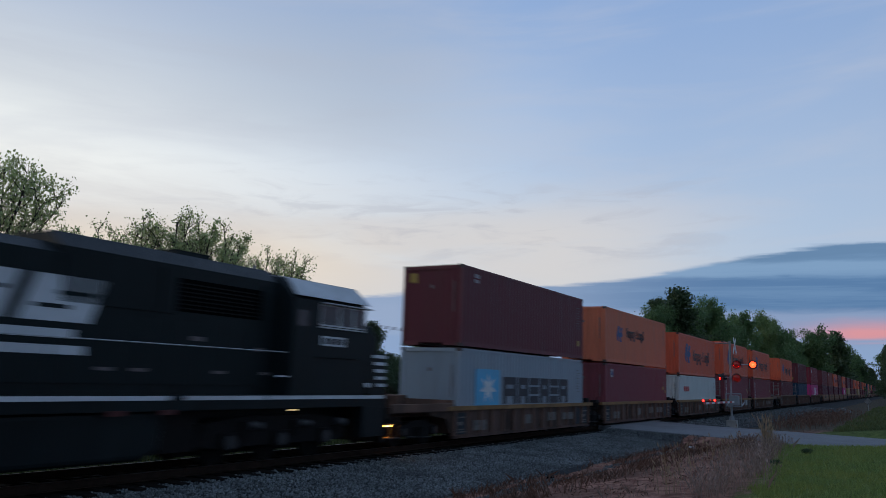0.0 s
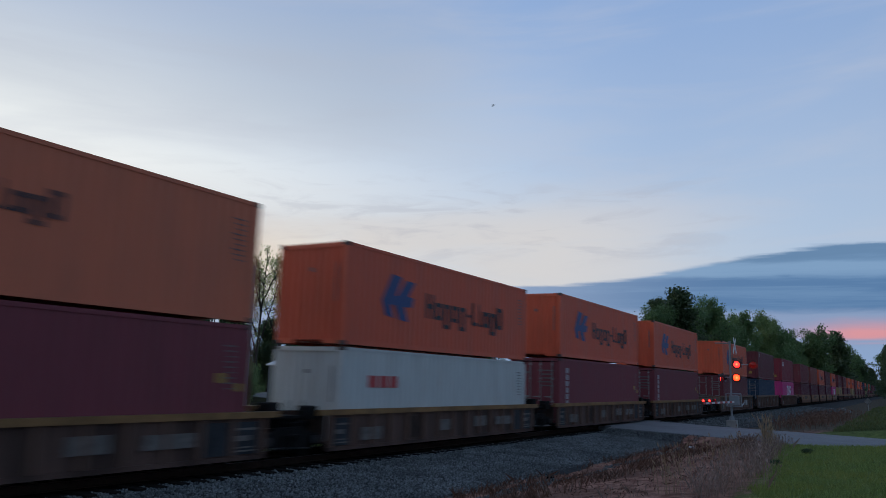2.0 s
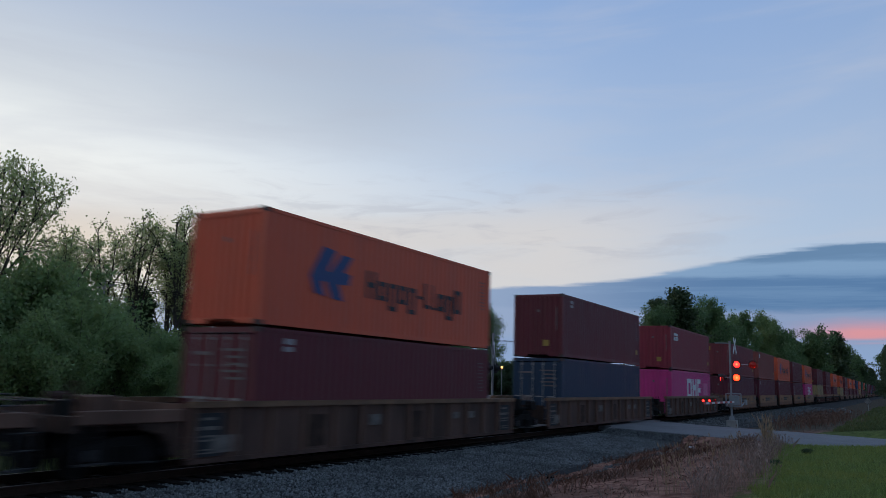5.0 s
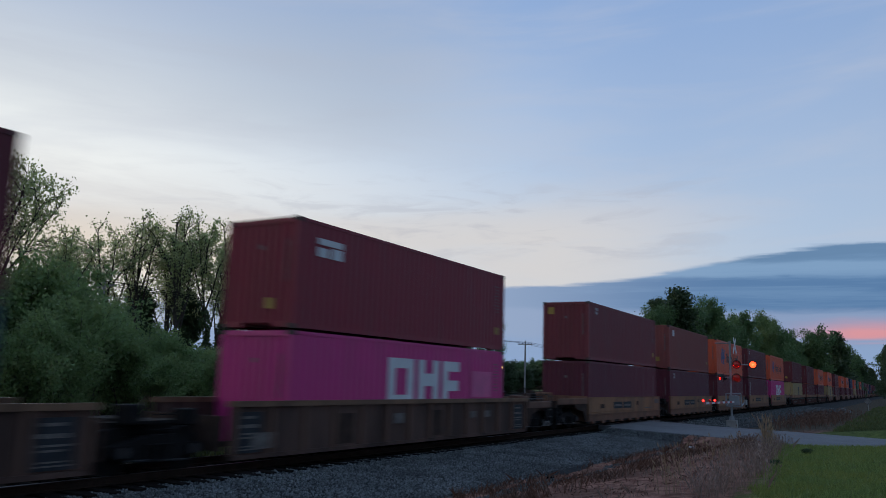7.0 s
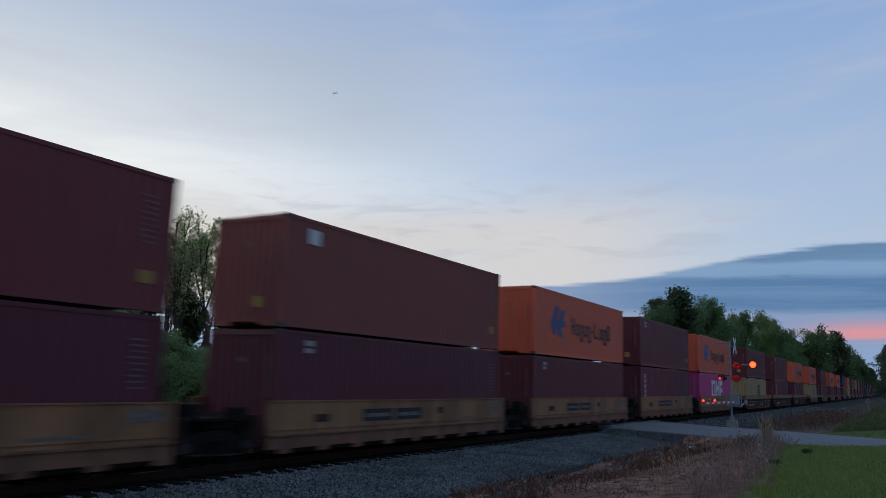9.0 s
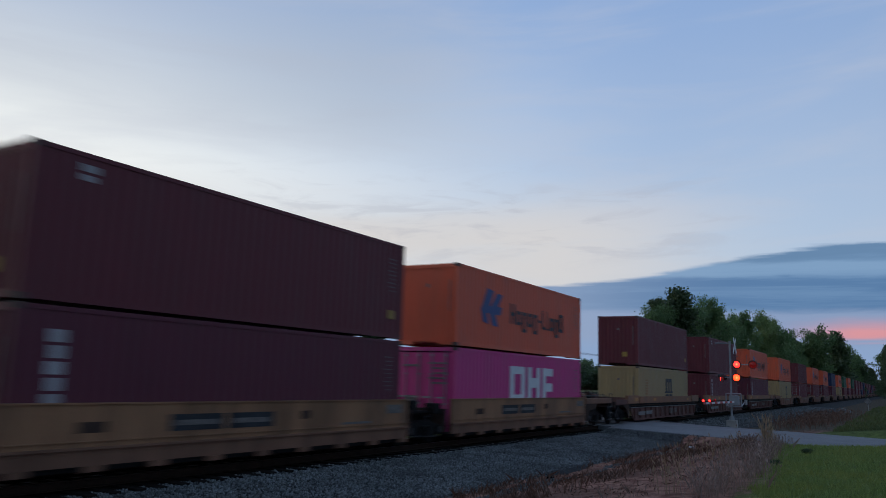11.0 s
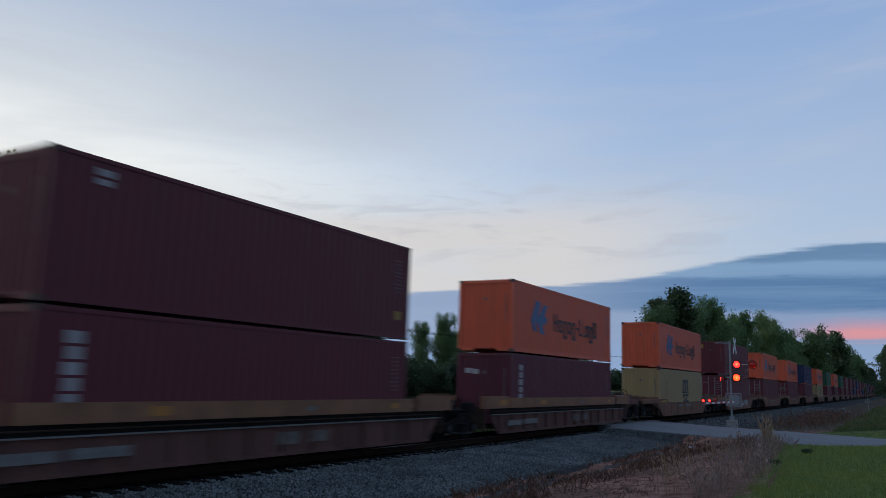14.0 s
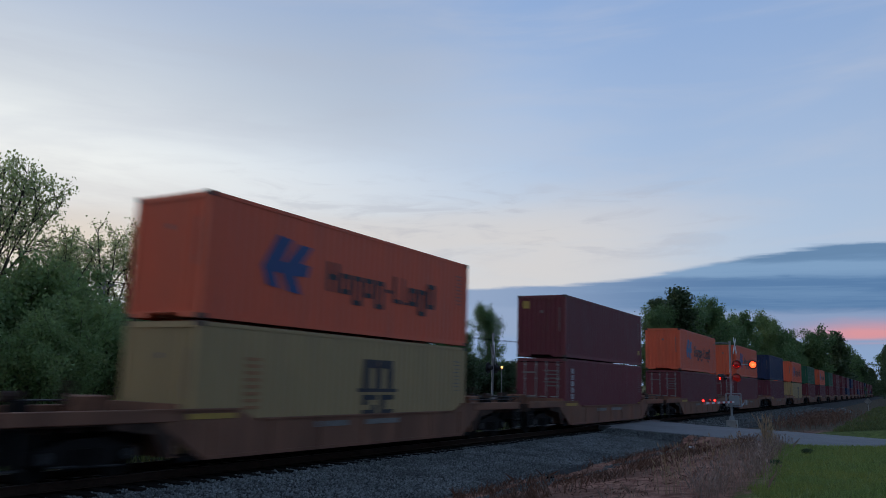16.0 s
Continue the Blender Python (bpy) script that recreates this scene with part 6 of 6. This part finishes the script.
def crossbuck(parent, x, y, z, turn):
    for a in (45, -45):
        bm = B((-0.61, 0.61, -0.012 if a > 0 else 0.014, 0.012 if a > 0 else 0.038, -0.11, 0.11))
        o = part("crossbuck_board", bm, M_WHITE, parent, "white crossing board")
        o.matrix_basis = pose(x, y, z, 0, 0, turn) @ pose(0, 0, 0, 0, a, 0)


def near_signal():
    s = empty("crossing_signal", 50.7, 9.0, -0.08)
    tagged(s, "grey railway crossing signal with lowered striped gate arm", "crossing signal", group="crossing signals")
    z0 = 0.06
    bm = bmesh.new()
    tube(bm, (0, 0, 0.3), (0, 0, 5.05), 0.065, n=12)
    tube(bm, (0, 0, 0.28), (0, 0, 0.5), 0.16, 0.12, n=12)
    part("mast", bm, M_ALU, s, "grey metal mast")
    part("foundation", bevelled(B((-0.26, 0.26, -0.3, 0.3, -0.55, 0.26)), 0.03), M_CONCRETE, s, "pale concrete foundation")
    bm = B((-0.22, 0.22, -0.45, 0.1, 1.15, 1.75))
    part("gate_mechanism", bevelled(bm, 0.03), M_ALU, s, "grey gate mechanism box")
    bm = bmesh.new()
    for a, b in (((-0.3, -0.62, 1.1), (-0.3, -0.62, 1.85)), ((-0.3, 0.25, 1.1), (-0.3, 0.25, 1.85)), ((-0.3, -0.62, 1.85), (-0.3, 0.25, 1.85)), ((-0.3, -0.62, 1.1), (-0.3, 0.25, 1.1)), ((-0.3, -0.62, 1.1), (0.9, -0.62, 1.35)), ((-0.3, 0.25, 1.1), (0.9, 0.25, 1.35))):
        tube(bm, a, b, 0.035, n=6)
    part("gate_bracket", bm, M_ALU, s, "pale gate arm bracket")
    part("counterweight", B((0.6, 1.1, -0.75, -0.66, 1.2, 1.5)), M_ALU, s)
    bm = bmesh.new()
    tube(bm, (0, 0, 3.62), (0, -1.35, 3.62), 0.035, n=8)
    tube(bm, (0, 0.5, 2.82), (0, -0.45, 2.82), 0.035, n=8)
    tube(bm, (0, 0, 4.92), (-0.2, 0.85, 4.92), 0.03, n=8)
    part("lamp_arm", bm, M_ALU, s)
    crossbuck(s, 0.0, -0.30, 4.75, 0)
    turn = 10
    flasher(s, pose(-0.2, -0.40, 3.62, 0, 0, turn), True)
    flasher(s, pose(-0.2, -1.33, 3.62, 0, 0, turn), False, False)
    flasher(s, pose(-0.2, -0.38, 2.82, 0, 0, turn), True, False)
    flasher(s, pose(0.1, 0.46, 2.82, 0, 0, -75), False)
    # arm with its stripes and lights
    for i in range(12):
        a = -0.3 - i * 0.72
        part("gate_stripe", B((a - 0.72, a, -0.22, -0.19, 1.36 - 0.05, 1.36 + 0.06)), M_RED if i % 2 else M_WHITE, s)
    for x, k in ((-8.8, None), (-7.3, True), (-5.9, False)):
        bm = B((x - 0.05, x + 0.08, -0.25, -0.16, 1.43, 1.56))
        h = part("gate_light", bm, M_TARGET, s, "small red gate arm light")
        b = new("bulb", GATE_BULB)
        b.parent = h
        if k is None:
            b.matrix_basis = pose(x - 0.08, -0.2, 1.5)
        else:
            FLASH.append((b, Vector((x - 0.08, -0.2, 1.5)), k))
    return s


def far_signal():
    x, y = 40.4, 20.2
    s = empty("crossing_signal", x, y, ground_z(x, y))
    tagged(s, "grey crossing signal seen from behind beyond the track", "crossing signal", group="crossing signals")
    bm = bmesh.new()
    tube(bm, (0, 0, 0.0), (0, 0, 5.3), 0.07, n=10)
    part("mast", bm, M_ALU, s)
    bm = bmesh.new()
    tube(bm, (-0.55, -0.1, 3.3), (0.55, 0.1, 3.3), 0.04, n=8)
    part("lamp_arm", bm, M_ALU, s)
    for dx in (-0.5, 0.45):
        bm = bmesh.new()
        tube(bm, (dx, 0, 3.3), (dx, 0.05, 3.3), 0.30, n=24)
        tube(bm, (dx, -0.22, 3.3), (dx, -0.001, 3.3), 0.12, 0.16, n=16)
        part("flashing_lamp", bm, M_TARGET, s, "black lamp board seen from behind")
    crossbuck(s, 0.0, -0.09, 4.3, 20)
    bm = bmesh.new()
    for dx in (-0.3, -0.05):
        tube(bm, (dx, -0.2, 3.5), (dx - 0.55, -0.25, 4.6), 0.03, n=6)
    part("gate_arm_stub", bm, M_ALU, s)
    part("relay_box", bevelled(B((-0.35, 0.35, -0.3, 0.3, 0.9, 1.75)), 0.03), M_ALU, s, "grey relay box")
    part("box_post", B((-0.12, 0.12, -0.12, 0.12, -0.2, 0.899)), M_ALU, s)


near_signal()
far_signal()


def flash_rows(at, first):
    """The bulb turns its glowing face to the road for one half of each beat."""
    lit = first
    rows = [(0.0, pose(*at, 0, 0, 0 if not first else 180))]
    ang = 0 if not first else 180
    beats = sorted([(0.14 + PERIOD * k, True) for k in range(11)] + [(0.93 + PERIOD * k, False) for k in range(11)])
    for t, to_first in beats:
        if t > 15.9:
            break
        for dt, a in ((-0.06, 0), (-0.02, 60), (0.02, 120), (0.06, 180)):
            rows.append((t + dt, pose(*at, 0, 0, ang + a)))
        ang += 180
    rows.append((16.0, pose(*at, 0, 0, ang)))
    return rows


# ---------------------------------------------------------------- shed, poles, lamps
M_SHED = paint("grey_shed_metal", (0.105, 0.125, 0.135), 0.5, metal=0.2, vary=0.15, streaks=True, dirt=(0.14, 0.12, 0.11))
M_SHEDROOF = paint("pale_shed_roof", (0.62, 0.64, 0.66), 0.4, metal=0.2, vary=0.1)
M_POLE = paint("weathered_pole_wood", (0.27, 0.26, 0.25), 0.85, vary=0.25, streaks=True, scale=3)


def shed():
    x, y = 28.0, 24.0
    s = empty("equipment_shed", x, y, ground_z(x, y))
    tagged(s, "small grey metal railway equipment shed with pale roof", "shed")
    bm = bmesh.new()
    w, dp = 1.75, 1.85
    a = [(0, 0.1), (w, 0.1), (w, 2.95), (w / 2, 3.22), (0, 2.95)]
    prism(bm, a, 0, dp)
    for i in range(5):
        box(bm, -0.02, -0.001, 0.1 + i * 0.37, 0.14 + i * 0.37, 0.15, 2.9)
    part("wall", bm, M_SHED, s)
    bm = bmesh.new()
    prism(bm, [(-0.1, 2.94), (w / 2, 3.23), (w + 0.1, 2.94), (w + 0.1, 2.99), (w / 2, 3.29), (-0.1, 2.99)], -0.1, dp + 0.1)
    part("roof", bm, M_SHEDROOF, s, "pale metal roof")
    part("door", B((0.4, 1.3, -0.04, -0.002, 0.2, 2.2)), M_SHED, s)
    part("wall_lamp", B((1.28, 1.34, -0.08, -0.002, 2.66, 2.72)), M_LAMP, s, "glowing warm wall lamp")
    for q in (0.02, w - 0.06):
        part("corner_post", B((q, q + 0.05, -0.05, -0.002, 0.1, 3.05)), M_ALU, s)
    part("slab", B((-0.2, w + 0.2, -0.2, dp + 0.2, -0.3, 0.1)), M_CONCRETE, s)


shed()


def pole(x, y, h, r, arm=0.0, label="tall weathered grey pole beside the line"):
    p = empty("utility_pole", x, y, ground_z(x, y))
    tagged(p, label, "pole", group="line poles")
    bm = bmesh.new()
    tube(bm, (0, 0, -0.3), (0, 0, h), r, r * 0.75, n=10)
    part("shaft", bm, M_POLE, p)
    if arm:
        part("crossarm", B((-0.06, 0.06, -arm, arm, h - 0.55, h - 0.42)), M_POLE, p)
        for q in (-0.9, -0.4, 0.4, 0.9):
            bm = bmesh.new()
            tube(bm, (0, q * arm, h - 0.419), (0, q * arm, h - 0.25), 0.04, n=6)
            part("insulator", bm, M_GRIME, p)


pole(25.7, 25.0, 7.35, 0.10)
LINE = [(10.0, 46.0, 8.6), (33.5, 46.2, 8.6), (104.5, 47.0, 8.5), (155.0, 47.5, 8.5)]
for x, y, h in LINE:
    pole(x, y, h, 0.14, 1.1, "wooden utility pole with a crossarm and wires")
for q in (-0.9, 0.0, 0.9):
    bm = bmesh.new()
    pts = []
    for a, b in zip(LINE, LINE[1:]):
        for i in range(8):
            k = i / 8
            pts.append((a[0] + (b[0] - a[0]) * k, a[1] + (b[1] - a[1]) * k + q * 1.1, a[2] + (b[2] - a[2]) * k - 0.75 - 2.0 * k * (1 - k)))
    rings = [[bm.verts.new((x, y + 0.018 * cos(n * pi / 2), z + 0.018 * sin(n * pi / 2))) for n in range(4)] for x, y, z in pts]
    for r0, r1 in zip(rings, rings[1:]):
        for n in range(4):
            bm.faces.new((r0[n], r0[(n + 1) % 4], r1[(n + 1) % 4], r1[n]))
    tagged(obj("power_line", bm, M_GRIME), "thin dark overhead wire between poles", "wire", group="overhead wires")


def yard_lamp():
    x, y = 103.0, 50.0
    s = empty("yard_lamp", x, y, ground_z(x, y))
    tagged(s, "distant warm yard lamp glowing on a post", "lamp")
    bm = bmesh.new()
    tube(bm, (0, 0, 0), (0, 0, 4.5), 0.06, n=8)
    part("post", bm, M_POLE, s)
    bm = bmesh.new()
    bmesh.ops.create_icosphere(bm, subdivisions=2, radius=0.17, matrix=Matrix.Translation((0, 0, 4.6)))
    part("globe", bm, M_LAMP, s, "glowing warm globe")


yard_lamp()


def line_sign():
    """A small diamond sign on a post beside the line."""
    s = empty("track_sign", 98.0, 3.15, ground_z(98.0, 3.15))
    tagged(s, "small weathered diamond-shaped sign on a post", "sign")
    bm = bmesh.new()
    tube(bm, (0, 0, 0), (0, 0, 1.5), 0.05, n=8)
    part("post", bm, M_POLE, s)
    bm = bmesh.new()
    box(bm, -0.02, 0.0, -0.28, 0.28, -0.28, 0.28)
    o = part("board", bm, M_STENCIL, s, "dull grey diamond board")
    o.matrix_basis = pose(-0.06, 0, 1.15, 45, 0, 0)


line_sign()

# ---------------------------------------------------------------- grass, weeds, stones
rng = np.random.default_rng(5)
L_GRASS = leaf_material("lawn_blades", (0.185, 0.236, 0.074), (0.22, 0.30, 0.08), 0.5, 0.85)
L_STRAW = leaf_material("dry_straw", (0.38, 0.27, 0.175), (0.20, 0.14, 0.08), 0.35)
L_VERGE = leaf_material("verge_blades", (0.095, 0.120, 0.045), (0.10, 0.14, 0.045), 0.5, 0.85)
L_BRUSH = leaf_material("dry_brush", (0.30, 0.225, 0.195), (0.16, 0.11, 0.09), 0.5)
L_REDWEED = leaf_material("brown_weeds", (0.17, 0.085, 0.058), (0.06, 0.045, 0.03), 0.4)


def blades(name, xy, h, w, lean, mat, joints=1, heads=False):
    """Upright tapered blades at the given places, one sheet of them."""
    k = len(xy)
    z = np.array([ground_z(a, b) for a, b in xy]) - 0.02
    base = np.column_stack([xy, z])
    hh = h * rng.uniform(0.45, 1.15, k)[:, None]
    az = rng.uniform(0, 2 * pi, k)
    side = np.column_stack([np.cos(az), np.sin(az), np.zeros(k)]) * w * rng.uniform(0.6, 1.3, k)[:, None]
    tilt = rng.normal(size=(k, 3)) * lean
    tilt[:, 2] = 0
    mid = base + hh * 0.55 * (np.array([0, 0, 1.0]) + tilt * 0.5)
    tip = base + hh * (np.array([0, 0, 1.0]) + tilt)
    V = np.stack([base - side, base + side, mid + side * 0.8, tip, mid - side * 0.8], 1).reshape(-1, 3)
    F = np.arange(5 * k).reshape(-1, 5).tolist()
    V = V.tolist()
    if heads:
        n0 = len(V)
        d = (tip - mid) / np.linalg.norm(tip - mid, axis=1)[:, None]
        s2 = side * 3.0
        H = np.stack([tip - d * 0.16 * h, tip - d * 0.06 * h + s2, tip + d * 0.08 * h, tip - d * 0.06 * h - s2], 1).reshape(-1, 3)
        V += H.tolist()
        F += (n0 + np.arange(4 * k).reshape(-1, 4)).tolist()
    me = bpy.data.meshes.new(name)
    me.from_pydata(V, [], F)
    me.materials.append(mat)
    return new(name, me)


def scatter(n, x0, x1, y0, y1, keep=lambda x, y: True):
    # denser towards the camera
    x = x0 + (x1 - x0) * rng.uniform(0, 1, n) ** 1.5
    y = rng.uniform(y0, y1, n)
    return np.array([(a, b) for a, b in zip(x, y) if keep(a, b)])


def off_road(a, b):
    return abs(a - road_mid(b)) > 5.4


def lawn_edge(a):
    return 1.25 + 0.088 * a


tagged(blades("lawn", scatter(60000, 9, 36, -4, 4.6, lambda a, b: off_road(a, b) and b < lawn_edge(a) + 0.9 * noise.noise((a * 0.5, b * 0.3, 0))), 0.13, 0.010, 0.35, L_GRASS), "short green grass beside the road", "grass", kind="stuff")
tagged(blades("verge_grass", scatter(12000, 46, 130, -8, 3.2, off_road), 0.25, 0.03, 0.35, L_VERGE), "rough green grass beyond the road", "grass", kind="stuff")
c = []
for _ in range(48):
    x = 15.5 + 18.5 * rng.uniform()
    y = lawn_edge(x) - 0.15 + 1.35 * rng.uniform() ** 1.3
    c.append(np.array([(x, y)]) + rng.normal(size=(rng.integers(14, 46), 2)) * np.array([[0.42, 0.16]]))
c = np.concatenate(c)
c = c[[off_road(a, b) for a, b in c]]
tagged(blades("dry_brush", c, 0.50, 0.005, 0.34, L_BRUSH, heads=True), "thin dry brown brush along the ditch", "weeds", kind="stuff")
tagged(blades("trackside_weeds", scatter(9000, 6, 75, 18.6, 27.0, off_road), 0.75, 0.03, 0.4, L_VERGE), "rank dark green weeds beyond the track", "weeds", kind="stuff")
c = np.array([(30.6, 4.25)]) + rng.normal(size=(85, 2)) * np.array([[0.30, 0.10]])
tagged(blades("tall_straw", c, 1.15, 0.009, 0.16, L_STRAW, heads=True), "clump of tall pale dry grass", "weeds", kind="stuff")
c = np.concatenate([np.array([p]) + rng.normal(size=(14, 2)) * 0.28 for p in ((22.0, 5.3), (24.5, 5.0), (27.5, 5.3), (19.0, 4.7), (17.0, 4.3), (29.5, 4.9), (26.2, 4.6))])
tagged(blades("straw_stalks", c, 0.7, 0.007, 0.25, L_STRAW, heads=True), "single pale dry grass stalks", "weeds", kind="stuff")
c = np.concatenate([np.array([p]) + rng.normal(size=(120, 2)) * np.array([[0.8, 0.35]]) for p in ((30.5, 6.6), (27.0, 6.9), (32.5, 6.2), (24.0, 6.6), (31.5, 7.1), (34.0, 6.0))])
c = np.concatenate([c, scatter(2600, 15, 37, 6.5, 8.5, lambda a, b: off_road(a, b) and noise.noise((a * 0.45, b * 0.8, 11)) > -0.12)])
tagged(blades("brown_weeds", c, 0.24, 0.012, 0.55, L_REDWEED), "low reddish-brown weeds on the clay", "weeds", kind="stuff")
c = np.concatenate([np.array([p]) + rng.normal(size=(420, 2)) * np.array([[5.5, 1.3]]) for p in ((66, 6.3), (74, 6.0), (85, 6.8), (60, 5.4), (95, 6.6))])
tagged(blades("verge_weeds", c, 0.5, 0.014, 0.4, L_REDWEED, heads=True), "brown dead weeds along the far ditch", "weeds", kind="stuff")

c = np.array([(33.2, 5.4)]) + rng.normal(size=(260, 2)) * np.array([[0.35, 0.22]])
tagged(blades("rusty_weed_clump", c, 0.55, 0.012, 0.45, L_REDWEED), "rusty brown weed clump beside the road", "weeds", kind="stuff")
c = scatter(1600, 11, 40, 4.6, 8.4, off_road)
tagged(blades("leaf_litter", c, 0.10, 0.016, 1.6, L_REDWEED), "dead leaves and short stubble on the clay", "litter", kind="stuff")
c = scatter(1500, 11, 34, 4.6, 7.6, lambda a, b: off_road(a, b) and noise.noise((a * 0.5, b * 0.9, 3)) > 0.1)
tagged(blades("clay_weeds", c, 0.24, 0.008, 0.5, L_BRUSH), "sparse dry weeds on bare clay", "weeds", kind="stuff")


def stones():
    """Loose ballast as one scatter of small broken stones."""
    n1, n2 = 78000, 14000
    x = np.concatenate([4 + 46 * rng.uniform(0, 1, n1) ** 1.25, rng.uniform(50, 130, n2)])
    y = np.concatenate([rng.uniform(7.7, 13.12, n1), rng.uniform(8.6, 13.1, n2)])
    keep = np.array([abs(a - road_mid(b)) > 4.85 + rng.normal() * 0.25 and b > bed_edge(a, 8.0) - rng.exponential() * 0.55 for a, b in zip(x, y)])
    keep &= ~((y > 12.70) & (np.abs((x + 6.0) / 0.533 - np.round((x + 6.0) / 0.533)) < 0.27))
    x, y = x[keep], y[keep]
    z = np.array([bed_z(a, b) if b > bed_edge(a, 8.0) else ground_z(a, b) for a, b in zip(x, y)])
    k = len(x)
    r = rng.uniform(0.013, 0.036, k) * np.where(x > 50, 1.35, 1.0)
    base = np.array([(1, 0, 0), (-1, 0, 0), (0, 1, 0), (0, -1, 0), (0, 0, 1), (0, 0, -1)], float)
    tri = np.array([(0, 2, 4), (2, 1, 4), (1, 3, 4), (3, 0, 4), (2, 0, 5), (1, 2, 5), (3, 1, 5), (0, 3, 5)])
    q = rng.normal(size=(k, 3, 3))
    q, _ = np.linalg.qr(q)
    V = np.einsum("vj,kji->kvi", base, q) * (r[:, None, None] * rng.uniform(0.6, 1.25, (k, 6, 1)))
    V += np.column_stack([x, y, z + r * 0.45])[:, None, :]
    F = (np.arange(k)[:, None, None] * 6 + tri[None]).reshape(-1, 3)
    me = bpy.data.meshes.new("ballast_stones")
    me.from_pydata(V.reshape(-1, 3).tolist(), [], F.tolist())
    me.materials.append(M_STONE)
    tagged(new("ballast_stones", me), "loose broken grey ballast stones", "ballast", kind="stuff")


stones()


def debris(x, y, name, label, bm, mat):
    o = obj(name, bm, mat)
    o.location = (x, y, (bed_z(x, y) if y > 8 else ground_z(x, y)) + 0.01)
    tagged(o, label, "debris")
    return o


debris(20.2, 8.3, "tie_scrap", "dark broken piece of a wooden tie", bevelled(B((-0.35, 0.3, -0.1, 0.1, 0, 0.09)), 0.02), M_TIE).rotation_euler.z = 0.4
debris(32.6, 8.4, "tie_plate", "rusty discarded steel plate", bevelled(B((-0.3, 0.25, -0.12, 0.1, 0, 0.07)), 0.015), M_RAILSIDE).rotation_euler.z = -0.3
debris(33.6, 7.6, "litter_scrap", "crumpled pale scrap on the stones", bevelled(B((-0.16, 0.14, -0.1, 0.09, 0, 0.07), ), 0.03), M_WHITE).rotation_euler.z = 0.5
for x, y, r in ((92, 6.0, 0.8), (96, 6.4, 0.6), (88.5, 6.6, 0.5), (99, 5.6, 0.7)):
    bm = bmesh.new()
    bmesh.ops.create_icosphere(bm, subdivisions=3, radius=r)
    for v in bm.verts:
        v.co *= 1 + 0.35 * noise.noise(v.co * 1.8 + Vector((x, y, 0)))
        v.co.z *= 0.7
    debris(x, y, "boulder", "grey broken boulder beside the line", bm, M_STONE)

# ties
TIE = raw("tie", bevelled(B((-0.115, 0.115, -1.62, 1.3, -0.34, -0.175)), 0.012, 1))
for i in range(150):
    x = -6 + i * 0.533
    if abs(x - road_mid(TRACK_Y)) > 4.9:
        jog = random.uniform(-0.05, 0.05)
        share("tie", TIE, M_TIE, TRACK, pose(x, jog, random.uniform(-0.012, 0.006), 0, 0, random.uniform(-1.0, 1.0)))
bm = bmesh.new()
for i in range(620):
    x = 74 + i * 0.533
    box(bm, x - 0.115, x + 0.115, -1.3, 1.3, -0.34, -0.18)
far = part("far_ties", bm, M_TIE, TRACK, "dark wooden ties far along the line")
tagged(far, kind="stuff")

# ---------------------------------------------------------------- birds
M_BIRD = paint("dark_feathers", (0.03, 0.03, 0.035), 0.8, vary=0.2)


def bird():
    b = empty("bird")
    tagged(b, "small dark bird flying across the sky", "bird", group="birds")
    bm = bmesh.new()
    bmesh.ops.create_icosphere(bm, subdivisions=2, radius=0.055)
    for v in bm.verts:
        v.co.x *= 1.9
    part("body", bm, M_BIRD, b)
    for s in (-1, 1):
        bm = bmesh.new()
        o = [(-0.05, 0.0), (0.06, 0.0), (0.04, 0.2), (-0.06, 0.3), (-0.08, 0.18)]
        a = [bm.verts.new((x, s * y, 0.16 * y + 0.02)) for x, y in o]
        d = [bm.verts.new((x, s * y, 0.16 * y - 0.005)) for x, y in o]
        bm.faces.new(a)
        bm.faces.new(d[::-1])
        for i in range(5):
            bm.faces.new((a[i], d[i], d[(i + 1) % 5], a[(i + 1) % 5]))
        part("wing", bm, M_BIRD, b)
    return b


def along(p, q, r):
    return Vector(p) * r + Vector((0, 0, 2.08)), Vector(q) * r + Vector((0, 0, 2.08))


FLIGHTS = [(bird(), 1.0, (0.78, 0.60, 0.25), 2.5, (0.89, 0.35, 0.40), 75.0), (bird(), 8.0, (0.88, 0.35, 0.44), 9.0, (0.75, 0.61, 0.36), 75.0)]


def motions():
    """The train rolls past at one even speed, its wheels turning, the lamps flash in turn, two birds cross."""
    for ob, x, z in MOVING:
        walk(ob, [(t, pose(x - SPEED * t, TRACK_Y, z)) for t in (0.0, 8.0, 16.0)])
    for ob, x, r in ROLLING:
        turn = -math.degrees(SPEED / r) / FPS
        walk(ob, [(k / FPS, pose(x, 0, r, 0, turn * k, 0)) for k in range(481)])
    for ob, at, first in FLASH:
        walk(ob, flash_rows(at, first))
    for ob, t0, p, t1, q, r in FLIGHTS:
        a, b = along(p, q, r)
        v = (b - a) / (t1 - t0)
        yaw = math.degrees(math.atan2(v.y, v.x))
        walk(ob, [(t, pose(*(a + v * (t - t0)), 0, 0, yaw)) for t in (0.0, 8.0, 16.0)])


motions()
